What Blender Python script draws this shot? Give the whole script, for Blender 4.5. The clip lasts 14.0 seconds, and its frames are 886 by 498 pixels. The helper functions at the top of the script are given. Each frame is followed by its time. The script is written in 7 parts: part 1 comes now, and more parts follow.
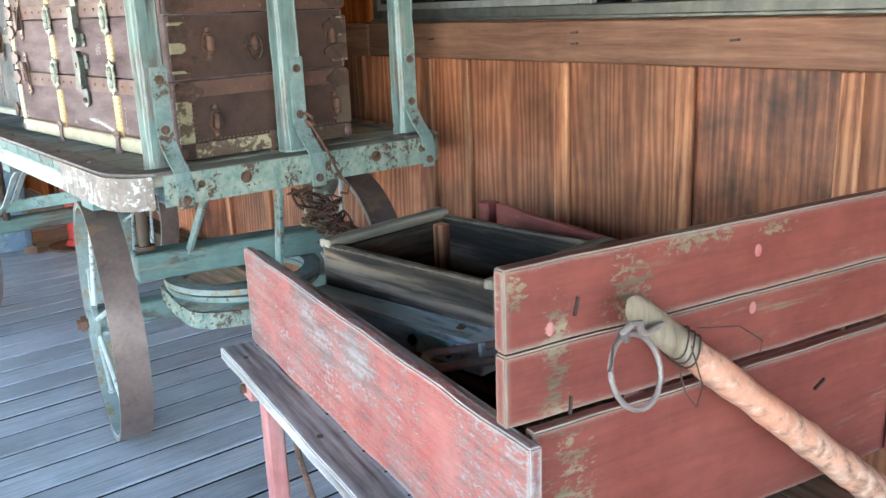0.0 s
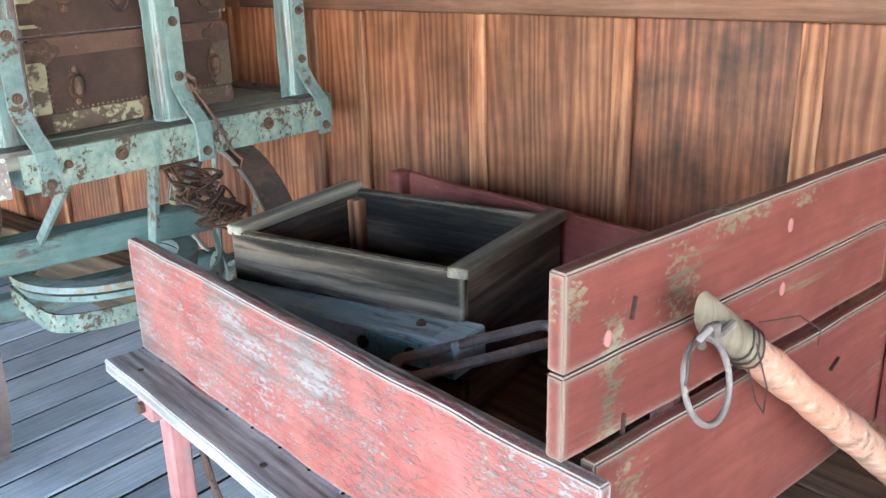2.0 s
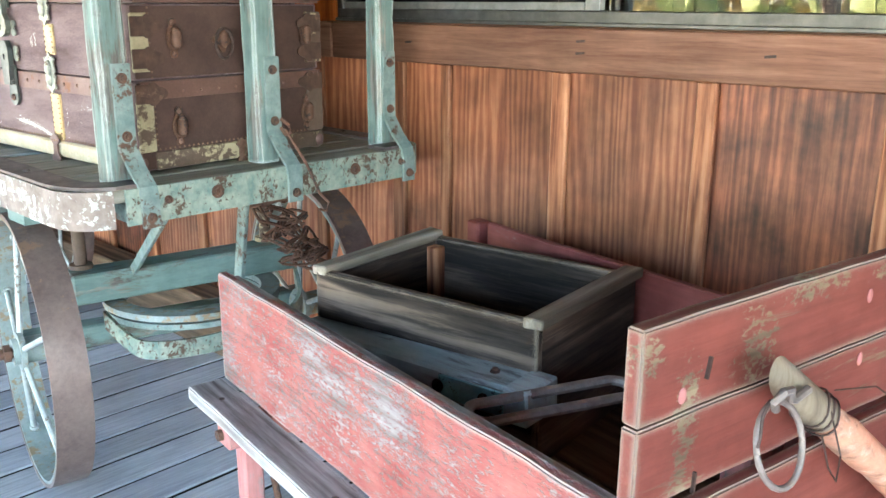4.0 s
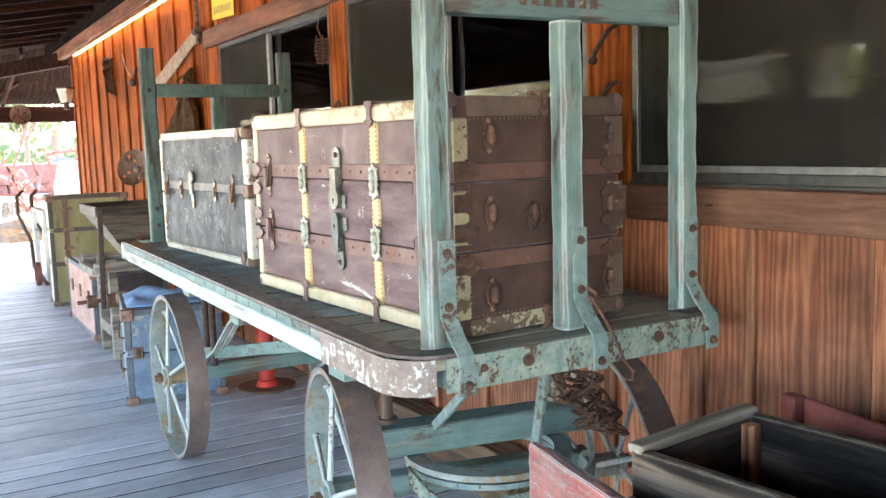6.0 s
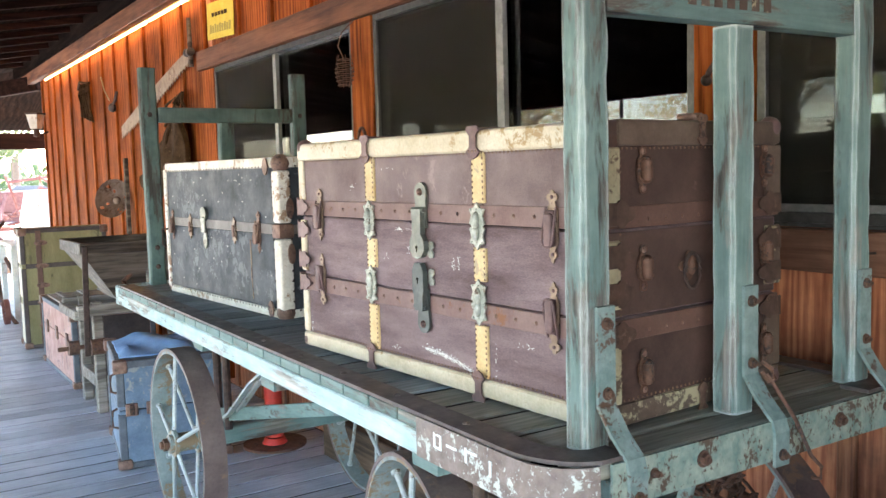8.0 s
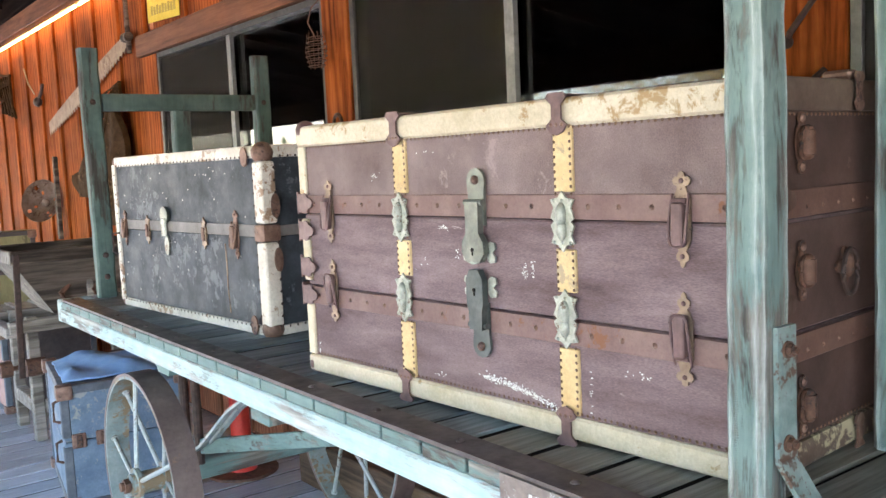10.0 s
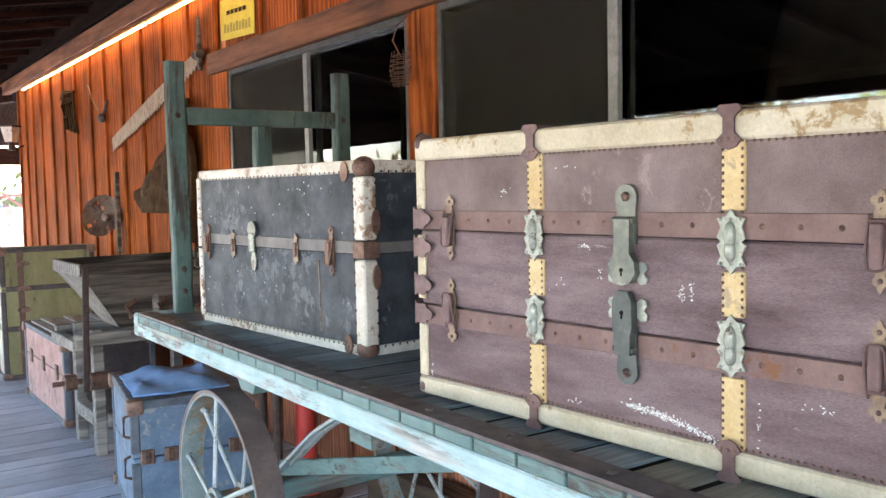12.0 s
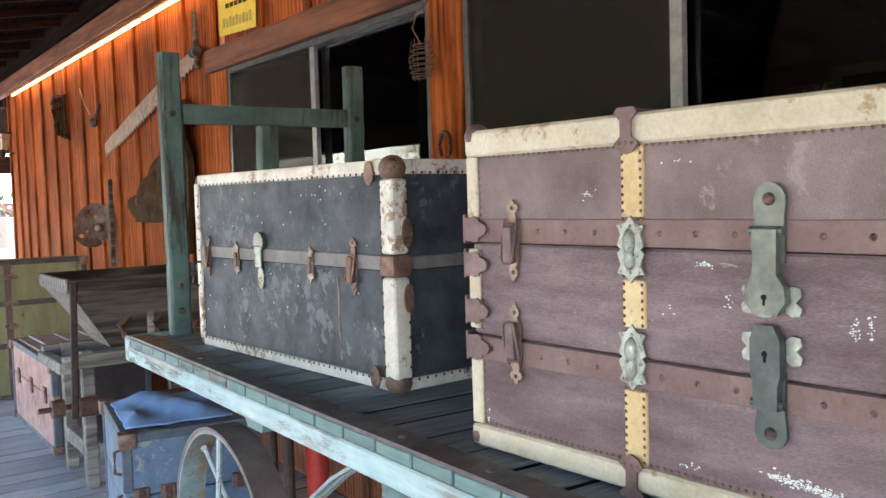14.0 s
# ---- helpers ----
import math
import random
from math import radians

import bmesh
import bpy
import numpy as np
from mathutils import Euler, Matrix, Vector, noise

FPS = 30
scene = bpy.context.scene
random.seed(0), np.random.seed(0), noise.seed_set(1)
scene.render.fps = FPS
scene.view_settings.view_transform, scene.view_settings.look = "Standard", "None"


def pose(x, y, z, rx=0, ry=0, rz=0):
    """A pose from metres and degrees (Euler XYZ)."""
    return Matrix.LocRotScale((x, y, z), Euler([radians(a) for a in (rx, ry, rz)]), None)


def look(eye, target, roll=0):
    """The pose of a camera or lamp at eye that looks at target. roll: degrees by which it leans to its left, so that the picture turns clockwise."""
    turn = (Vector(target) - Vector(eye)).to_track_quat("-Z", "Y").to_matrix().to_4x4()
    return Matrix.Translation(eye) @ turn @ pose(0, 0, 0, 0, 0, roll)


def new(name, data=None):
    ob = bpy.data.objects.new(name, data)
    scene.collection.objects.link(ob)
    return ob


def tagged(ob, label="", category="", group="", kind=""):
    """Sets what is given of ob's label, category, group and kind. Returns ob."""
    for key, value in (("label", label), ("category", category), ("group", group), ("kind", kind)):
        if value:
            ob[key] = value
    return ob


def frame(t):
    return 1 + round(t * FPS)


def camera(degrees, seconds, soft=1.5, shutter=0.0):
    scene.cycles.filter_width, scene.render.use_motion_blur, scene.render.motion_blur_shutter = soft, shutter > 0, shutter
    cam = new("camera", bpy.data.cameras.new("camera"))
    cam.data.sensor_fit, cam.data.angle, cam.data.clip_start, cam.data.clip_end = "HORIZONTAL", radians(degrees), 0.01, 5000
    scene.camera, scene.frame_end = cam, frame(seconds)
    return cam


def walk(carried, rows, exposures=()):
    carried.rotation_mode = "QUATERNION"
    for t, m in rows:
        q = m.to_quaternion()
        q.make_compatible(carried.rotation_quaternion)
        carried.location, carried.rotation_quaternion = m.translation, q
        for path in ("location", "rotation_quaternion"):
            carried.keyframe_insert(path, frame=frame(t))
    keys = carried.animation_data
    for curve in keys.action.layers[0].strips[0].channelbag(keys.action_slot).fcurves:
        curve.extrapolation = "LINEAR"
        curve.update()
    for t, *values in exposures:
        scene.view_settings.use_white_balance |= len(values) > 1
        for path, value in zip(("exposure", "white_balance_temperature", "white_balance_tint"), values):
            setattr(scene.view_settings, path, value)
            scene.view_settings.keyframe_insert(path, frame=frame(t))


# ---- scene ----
cam = camera(53.3, 14.0)
PATH = [
    (0, (0.077, 0.048, 1.338), (1.292, 1.546, 0.805), -2.2),
    (0.5, (0.1, 0.232, 1.312), (1.472, 1.583, 0.772), -2.2),
    (1, (0.046, 0.388, 1.338), (1.529, 1.609, 0.782), -2.9),
    (1.5, (0.052, 0.425, 1.339), (1.546, 1.619, 0.756), -1.3),
    (2, (0.076, 0.417, 1.325), (1.554, 1.602, 0.684), -1.5),
    (2.2, (0.072, 0.418, 1.315), (1.554, 1.59, 0.661), -1.2),
    (4.3, (0.012, 0.391, 1.344), (1.402, 1.739, 0.838), 0.4),
    (4.5, (0.0, 0.383, 1.343), (1.387, 1.743, 0.865), 0.3),
    (5, (-0.04, 0.387, 1.373), (1.314, 1.806, 0.981), -0.6),
    (5.5, (-0.063, 0.391, 1.428), (1.122, 1.972, 1.117), -2.4),
    (6, (-0.088, 0.502, 1.44), (0.93, 2.207, 1.199), -1.7),
    (6.5, (-0.034, 0.699, 1.45), (0.863, 2.474, 1.24), -0.7),
    (7, (0.017, 0.835, 1.453), (0.902, 2.616, 1.236), -0.6),
    (7.5, (-0.041, 0.951, 1.453), (0.922, 2.691, 1.242), -0.5),
    (8, (-0.127, 1.097, 1.465), (0.963, 2.764, 1.284), -1.6),
    (8.2, (-0.151, 1.132, 1.463), (0.967, 2.781, 1.291), -1.8),
    (10.3, (-0.082, 1.663, 1.443), (1.173, 3.206, 1.23), -2.9),
    (10.5, (-0.082, 1.69, 1.439), (1.205, 3.204, 1.218), -2.7),
    (11, (-0.125, 1.717, 1.437), (1.183, 3.215, 1.229), -1.5),
    (11.5, (-0.17, 1.74, 1.439), (1.082, 3.293, 1.287), -1.2),
    (12, (-0.201, 1.788, 1.429), (0.958, 3.413, 1.297), -1.2),
    (12.5, (-0.173, 1.892, 1.43), (0.872, 3.592, 1.296), -1.7),
    (13, (-0.083, 2.035, 1.439), (0.935, 3.753, 1.337), -2.2),
    (13.5, (-0.034, 2.124, 1.421), (1.043, 3.805, 1.313), -1.5),
    (14, (-0.061, 2.175, 1.428), (1.102, 3.798, 1.309), -1.7),
]
walk(cam, [(t, look(eye, target, roll)) for t, eye, target, roll in PATH], [(0, 4.35, 6450, 8), (1.5, 4.6, 6450, 9), (4.5, 4.58, 6700, 10), (5.5, 4.4, 6700, 13), (7.0, 3.9, 6500, 13), (10.5, 3.85, 6400, 17), (13.0, 3.55, 6250, 16), (14.0, 3.5, 6250, 16)])

# ---- light ----
world = bpy.data.worlds.new("sky")
scene.world = world
world.use_nodes = True
wn, wl = world.node_tree.nodes, world.node_tree.links
sky = wn.new("ShaderNodeTexSky")
sky.sky_type = "NISHITA"
sky.sun_disc = False
SUN_EL, SUN_AZ = 36.0, -32.0          # degrees; azimuth from +y towards -x
sky.sun_elevation, sky.sun_rotation = radians(SUN_EL), radians(-SUN_AZ)
wl.new(sky.outputs[0], wn["Background"].inputs[0])
wn["Background"].inputs[1].default_value = 0.15
sun = new("sun", bpy.data.lights.new("sun", "SUN"))
sun.data.energy, sun.data.angle, sun.data.color = 5.0, radians(0.5), (1.0, 0.93, 0.82)
_e, _a = radians(SUN_EL), radians(SUN_AZ)
sun.matrix_world = look((0, 0, 0), (math.sin(_a) * math.cos(_e), -math.cos(_a) * math.cos(_e), -math.sin(_e)))


# ---- mesh helpers ----
PLACE = {}
rnd = random.Random(7)


def thing(name, m, label, category, group="", kind=""):
    ob = new(name)
    ob.empty_display_size = 0.1
    ob.matrix_world = m
    PLACE[ob] = m
    return tagged(ob, label, category, group, kind)


def mesh_of(name, bm, mat, smooth=False):
    bmesh.ops.recalc_face_normals(bm, faces=bm.faces)
    me = bpy.data.meshes.new(name)
    bm.to_mesh(me)
    bm.free()
    for mm in (mat if isinstance(mat, (list, tuple)) else [mat]):
        me.materials.append(mm)
    if smooth:
        for p in me.polygons:
            p.use_smooth = True
        me.set_sharp_from_angle(angle=radians(35))
    return me


def part(name, bm, mat, parent, label="", smooth=False, kind="", world=False):
    """One mesh under a thing or a part; world: the bmesh is in the world's metres."""
    if world:
        bm.transform(PLACE[parent].inverted())
    ob = new(name, mesh_of(name, bm, mat, smooth))
    ob.parent = parent
    PLACE[ob] = PLACE[parent]
    return tagged(ob, label, "", "", kind)


def solo(name, bm, mat, label, category, origin=(0, 0, 0), group="", kind="", smooth=False):
    """A thing that is one mesh, given in the world's metres."""
    bm.transform(Matrix.Translation(Vector(origin)).inverted())
    ob = new(name, mesh_of(name, bm, mat, smooth))
    ob.matrix_world = Matrix.Translation(origin)
    PLACE[ob] = ob.matrix_world.copy()
    return tagged(ob, label, category, group, kind)


def piece(name, me, m, parent):
    ob = new(name, me)
    ob.parent = parent
    ob.matrix_basis = m
    return ob


def BM():
    return bmesh.new()


def box(bm, x0, x1, y0, y1, z0, z1, bev=0.0, m=None, warp=0.0, seg=1):
    """A box between two corners, with bevelled edges; warp jitters its corners."""
    r = bmesh.ops.create_cube(bm, size=1.0)
    vs = r["verts"]
    for v in vs:
        v.co = Vector((x0 + (v.co.x + .5) * (x1 - x0), y0 + (v.co.y + .5) * (y1 - y0), z0 + (v.co.z + .5) * (z1 - z0)))
        if warp:
            v.co += Vector((rnd.uniform(-warp, warp), rnd.uniform(-warp, warp), rnd.uniform(-warp, warp)))
    if bev:
        es = list({e for v in vs for e in v.link_edges})
        r2 = bmesh.ops.bevel(bm, geom=es, offset=bev, segments=seg, affect="EDGES", profile=0.6)
        vs = list({v for f in r2["faces"] for v in f.verts} | {v for v in vs if v.is_valid})
    if m is not None:
        bmesh.ops.transform(bm, matrix=m, verts=vs)
    return bm


def plank(bm, p0, p1, w, h, up=(0, 0, 1), bev=0.003, n=1):
    """A bar of width w and height h from p0 to p1 (centre line)."""
    p0, p1 = Vector(p0), Vector(p1)
    d = p1 - p0
    L = d.length
    y = d.normalized()
    x = y.cross(Vector(up)).normalized()
    z = x.cross(y)
    m = Matrix((x, y, z)).transposed().to_4x4()
    m.translation = p0
    return box(bm, -w / 2, w / 2, 0, L, -h / 2, h / 2, bev, m)


def cyl(bm, p0, p1, r, seg=12, r2=None, caps=True):
    p0, p1 = Vector(p0), Vector(p1)
    d = p1 - p0
    m = d.to_track_quat("Z", "Y").to_matrix().to_4x4()
    m.translation = (p0 + p1) / 2
    bmesh.ops.create_cone(bm, cap_ends=caps, segments=seg, radius1=r, radius2=r if r2 is None else r2, depth=d.length, matrix=m)
    return bm


def ball(bm, c, r, sx=1, sy=1, sz=1, seg=8, rings=6):
    m = Matrix.Translation(c) @ Matrix.Diagonal((sx, sy, sz, 1))
    bmesh.ops.create_uvsphere(bm, u_segments=seg, v_segments=rings, radius=r, matrix=m)
    return bm


def tube(bm, pts, r, seg=8, closed=False, flat=None):
    """A round rod along points; flat=(w, h) makes a flat bar whose broad side faces z."""
    pts = [Vector(p) for p in pts]
    n = len(pts)
    rings = []
    ref = Vector((0, 0, 1))
    for i, p in enumerate(pts):
        a = pts[(i - 1) % n] if (closed or i > 0) else p
        b = pts[(i + 1) % n] if (closed or i < n - 1) else p
        d = (b - a).normalized()
        x = d.cross(ref)
        if x.length < 0.05:
            x = d.cross(Vector((0, 1, 0)))
        x.normalize()
        z = x.cross(d).normalized()
        ring = []
        for k in range(seg):
            t = 2 * math.pi * k / seg
            if flat:
                c, s = math.cos(t + math.pi / 4), math.sin(t + math.pi / 4)
                ring.append(bm.verts.new(p + x * (flat[0] / 2 * (1 if c > 0 else -1)) + z * (flat[1] / 2 * (1 if s > 0 else -1))))
            else:
                ring.append(bm.verts.new(p + x * (r * math.cos(t)) + z * (r * math.sin(t))))
        rings.append(ring)
    for i in range(n if closed else n - 1):
        a, b = rings[i], rings[(i + 1) % n]
        for k in range(seg):
            bm.faces.new((a[k], a[(k + 1) % seg], b[(k + 1) % seg], b[k]))
    if not closed:
        bm.faces.new(rings[0][::-1])
        bm.faces.new(rings[-1])
    return bm


def ribbon(bm, pts, w, th, axis):
    """A flat bar of width w along axis and thickness th, bent along the points."""
    ax = Vector(axis).normalized()
    pts = [Vector(p) for p in pts]
    rows = []
    for i, p in enumerate(pts):
        d = (pts[min(i + 1, len(pts) - 1)] - pts[max(i - 1, 0)]).normalized()
        nn = d.cross(ax).normalized()
        rows.append([bm.verts.new(p + ax * (sa * w / 2) + nn * (sn * th / 2)) for sa, sn in ((-1, -1), (1, -1), (1, 1), (-1, 1))])
    for a, b in zip(rows, rows[1:]):
        for k in range(4):
            bm.faces.new((a[k], a[(k + 1) % 4], b[(k + 1) % 4], b[k]))
    bm.faces.new(rows[0][::-1])
    bm.faces.new(rows[-1])
    return bm


def ring_band(bm, c, axis, r0, r1, w, seg=40):
    """A ring of inner radius r0, outer radius r1 and width w round an axis."""
    m = Vector(axis).to_track_quat("Z", "Y").to_matrix().to_4x4()
    m.translation = c
    loops = []
    for r, h in ((r0, -w / 2), (r1, -w / 2), (r1, w / 2), (r0, w / 2)):
        loops.append([bm.verts.new(m @ Vector((r * math.cos(2 * math.pi * k / seg), r * math.sin(2 * math.pi * k / seg), h))) for k in range(seg)])
    for j in range(4):
        a, b = loops[j], loops[(j + 1) % 4]
        for k in range(seg):
            bm.faces.new((a[k], a[(k + 1) % seg], b[(k + 1) % seg], b[k]))
    return bm


def prism(bm, pts, th, m):
    """An extruded outline: points in the local xy plane, thickness th along local z."""
    lo = [bm.verts.new(m @ Vector((x, y, 0))) for x, y in pts]
    hi = [bm.verts.new(m @ Vector((x, y, th))) for x, y in pts]
    n = len(pts)
    bm.faces.new(lo[::-1])
    bm.faces.new(hi)
    for k in range(n):
        bm.faces.new((lo[k], lo[(k + 1) % n], hi[(k + 1) % n], hi[k]))
    return bm


def bolt(bm, p, d, r=0.009, h=0.010, washer=True):
    """A nut and washer at p pointing along d."""
    p, d = Vector(p), Vector(d).normalized()
    if washer:
        cyl(bm, p, p + d * 0.003, r * 1.4, 12)
    cyl(bm, p, p + d * h, r, 6)
    cyl(bm, p + d * h, p + d * (h + 0.005), r * 0.55, 8)
    return bm


def facing(origin, right, up):
    """A frame whose local x is right, local y is up and local z comes out of the face."""
    r, u = Vector(right).normalized(), Vector(up).normalized()
    m = Matrix((r, u, r.cross(u))).transposed().to_4x4()
    m.translation = origin
    return m


# ---- materials ----
def nodes_of(name):
    mat = bpy.data.materials.new(name)
    mat.use_nodes = True
    nt = mat.node_tree
    return mat, nt.nodes, nt.links, nt.nodes["Principled BSDF"]


def ramp(n, l, fac, stops, ease="LINEAR"):
    r = n.new("ShaderNodeValToRGB")
    r.color_ramp.interpolation = ease
    els = r.color_ramp.elements
    while len(els) < len(stops):
        els.new(0.5)
    for e, (p, c) in zip(els, stops):
        e.position = p
        e.color = (*c, 1) if len(c) == 3 else c
    l.new(fac, r.inputs[0])
    return r.outputs[0]


def noise_tex(n, l, vec, scale, detail=6.0, rough=0.6, dist=0.0):
    t = n.new("ShaderNodeTexNoise")
    t.inputs["Scale"].default_value = scale
    t.inputs["Detail"].default_value = detail
    t.inputs["Roughness"].default_value = rough
    t.inputs["Distortion"].default_value = dist
    l.new(vec, t.inputs["Vector"])
    return t.outputs[0]


def mapped(n, l, scale, coord="Object", shift=True):
    tc = n.new("ShaderNodeTexCoord")
    mp = n.new("ShaderNodeMapping")
    mp.inputs["Scale"].default_value = scale
    l.new(tc.outputs[coord], mp.inputs["Vector"])
    if shift:
        oi = n.new("ShaderNodeObjectInfo")
        mul = n.new("ShaderNodeVectorMath")
        mul.operation = "SCALE"
        mul.inputs[0].default_value = (37.0, 51.0, 23.0)
        l.new(oi.outputs["Random"], mul.inputs["Scale"])
        l.new(mul.outputs[0], mp.inputs["Location"])
    return mp.outputs[0]


def mixc(n, l, fac, a, b, mode="MIX"):
    m = n.new("ShaderNodeMix")
    m.data_type, m.blend_type = "RGBA", mode
    for v, s in ((fac, m.inputs[0]), (a, m.inputs[6]), (b, m.inputs[7])):
        if isinstance(v, (int, float)):
            s.default_value = v
        elif isinstance(v, tuple):
            s.default_value = (*v, 1)
        else:
            l.new(v, s)
    return m.outputs[2]


def math_n(n, l, op, a, b):
    m = n.new("ShaderNodeMath")
    m.operation = op
    for v, s in ((a, m.inputs[0]), (b, m.inputs[1])):
        if isinstance(v, (int, float)):
            s.default_value = v
        else:
            l.new(v, s)
    return m.outputs[0]


def bump_on(n, l, bsdf, height, strength, dist=0.002):
    b = n.new("ShaderNodeBump")
    b.inputs["Strength"].default_value = strength
    b.inputs["Distance"].default_value = dist
    l.new(height, b.inputs["Height"])
    l.new(b.outputs[0], bsdf.inputs["Normal"])


AX = {"x": (0.06, 1, 1), "y": (1, 0.06, 1), "z": (1, 1, 0.06)}


def wood(name, dark, mid, light, grain="y", size=28.0, rough=0.75, bump=0.5, vary=0.25, knots=True, paint=None, cover=0.5, paint2=None, spec=0.3, blotch=2.2, fleck=1.1, patch=3.2, scrapes=(), flame=0.14, edge=None, waves=0.22):
    """Grained wood; paint: a worn coat over it that covers about that share, paint2: a second tint of the coat."""
    mat, n, l, b = nodes_of(name)
    s = AX[grain]
    v = mapped(n, l, s)
    g1 = noise_tex(n, l, v, size * 2.0, 7, 0.7, 0.5)
    g0 = noise_tex(n, l, v, size * 0.5, 4, 0.6, 2.2)
    v2 = mapped(n, l, tuple(k ** 0.8 for k in s))
    wv = n.new("ShaderNodeTexWave")
    wv.wave_type, wv.bands_direction = "BANDS", {"x": "Y", "y": "X", "z": "Y"}[grain]
    wv.inputs["Scale"].default_value = size * waves
    wv.inputs["Distortion"].default_value = 22.0
    wv.inputs["Detail"].default_value = 4.0
    wv.inputs["Detail Scale"].default_value = 0.5
    l.new(v2, wv.inputs["Vector"])
    f = math_n(n, l, "ADD", math_n(n, l, "ADD", math_n(n, l, "MULTIPLY", g1, 0.50), math_n(n, l, "MULTIPLY", g0, 0.50 - flame)), math_n(n, l, "MULTIPLY", wv.outputs[0], flame))
    col = ramp(n, l, f, [(0.36, dark), (0.5, mid), (0.65, light)])
    big = noise_tex(n, l, mapped(n, l, (1, 1, 1)), blotch, 5, 0.6)
    tint = ramp(n, l, big, [(0.3, (1 - vary * 1.4,) * 3), (0.7, (1 + vary * 0.5,) * 3)])
    col = mixc(n, l, 1.0, col, tint, "MULTIPLY")
    oi = n.new("ShaderNodeObjectInfo")
    pv = ramp(n, l, oi.outputs["Random"], [(0.0, (1 - vary,) * 3), (1.0, (1 + vary * 0.4,) * 3)])
    col = mixc(n, l, 1.0, col, pv, "MULTIPLY")
    height = f
    if paint:
        pvn = noise_tex(n, l, mapped(n, l, tuple(max(k, 0.16 if fleck < 2 else 0.34) for k in s)), size * fleck, 9, 0.75, 0.4)
        pbig = noise_tex(n, l, mapped(n, l, (1, 1, 1)), patch, 4, 0.6)
        wb = 0.38
        pf = math_n(n, l, "ADD", math_n(n, l, "MULTIPLY", pvn, 1 - wb), math_n(n, l, "MULTIPLY", pbig, wb))
        lo = 0.66 - 0.3 * cover
        mask = ramp(n, l, pf, [(lo - 0.025, (0, 0, 0)), (lo + 0.03, (1, 1, 1))])
        pc = ramp(n, l, noise_tex(n, l, mapped(n, l, (1, 1, 1)), 9, 6, 0.65), [(0.3, paint), (0.7, paint2 or tuple(c * 1.25 for c in paint))])
        pc = mixc(n, l, 0.35, pc, ramp(n, l, g1, [(0.3, (0.45,) * 3), (0.6, (1.1,) * 3)]), "MULTIPLY")
        if scrapes:
            sep = n.new("ShaderNodeSeparateXYZ")
            l.new(n.new("ShaderNodeTexCoord").outputs["Object"], sep.inputs[0])
            wob = noise_tex(n, l, mapped(n, l, (1, 1, 1), "Object", False), 14, 5, 0.7)
            speck = noise_tex(n, l, mapped(n, l, (0.6, 1, 1), "Object", False), 95, 6, 0.75)
            for sx, sz, wx, wz in scrapes:
                dx = math_n(n, l, "DIVIDE", math_n(n, l, "SUBTRACT", sep.outputs[0], sx), wx)
                dz = math_n(n, l, "DIVIDE", math_n(n, l, "SUBTRACT", sep.outputs[2], sz), wz)
                rr = math_n(n, l, "ADD", math_n(n, l, "MULTIPLY", dx, dx), math_n(n, l, "MULTIPLY", dz, dz))
                e = math_n(n, l, "ADD", math_n(n, l, "ADD", math_n(n, l, "MULTIPLY", rr, -0.16), math_n(n, l, "MULTIPLY", wob, 0.40)), math_n(n, l, "MULTIPLY", speck, 1.1))
                bare = ramp(n, l, e, [(0.70, (1, 1, 1)), (0.75, (0, 0, 0))])
                mask = mixc(n, l, 1.0, mask, bare, "MULTIPLY")
        col = mixc(n, l, mask, col, pc)
        height = math_n(n, l, "ADD", f, math_n(n, l, "MULTIPLY", mask, 0.35))
    if edge:
        bv, ge, dt = n.new("ShaderNodeBevel"), n.new("ShaderNodeNewGeometry"), n.new("ShaderNodeVectorMath")
        bv.samples, bv.inputs["Radius"].default_value, dt.operation = 4, 0.015, "DOT_PRODUCT"
        l.new(bv.outputs[0], dt.inputs[0])
        l.new(ge.outputs["Normal"], dt.inputs[1])
        wear = math_n(n, l, "ADD", math_n(n, l, "SUBTRACT", 1.0, dt.outputs["Value"]), math_n(n, l, "MULTIPLY", noise_tex(n, l, mapped(n, l, (1, 1, 0.4)), 22, 6, 0.7), 0.3))
        col = mixc(n, l, ramp(n, l, wear, [(0.20, (0, 0, 0)), (0.27, (0.85,) * 3)]), col, edge)
    l.new(col, b.inputs["Base Color"])
    l.new(ramp(n, l, f, [(0.2, (rough + 0.12,) * 3), (0.8, (rough - 0.12,) * 3)]), b.inputs["Roughness"])
    b.inputs["Specular IOR Level"].default_value = spec
    bump_on(n, l, b, height, bump, 0.003)
    return mat


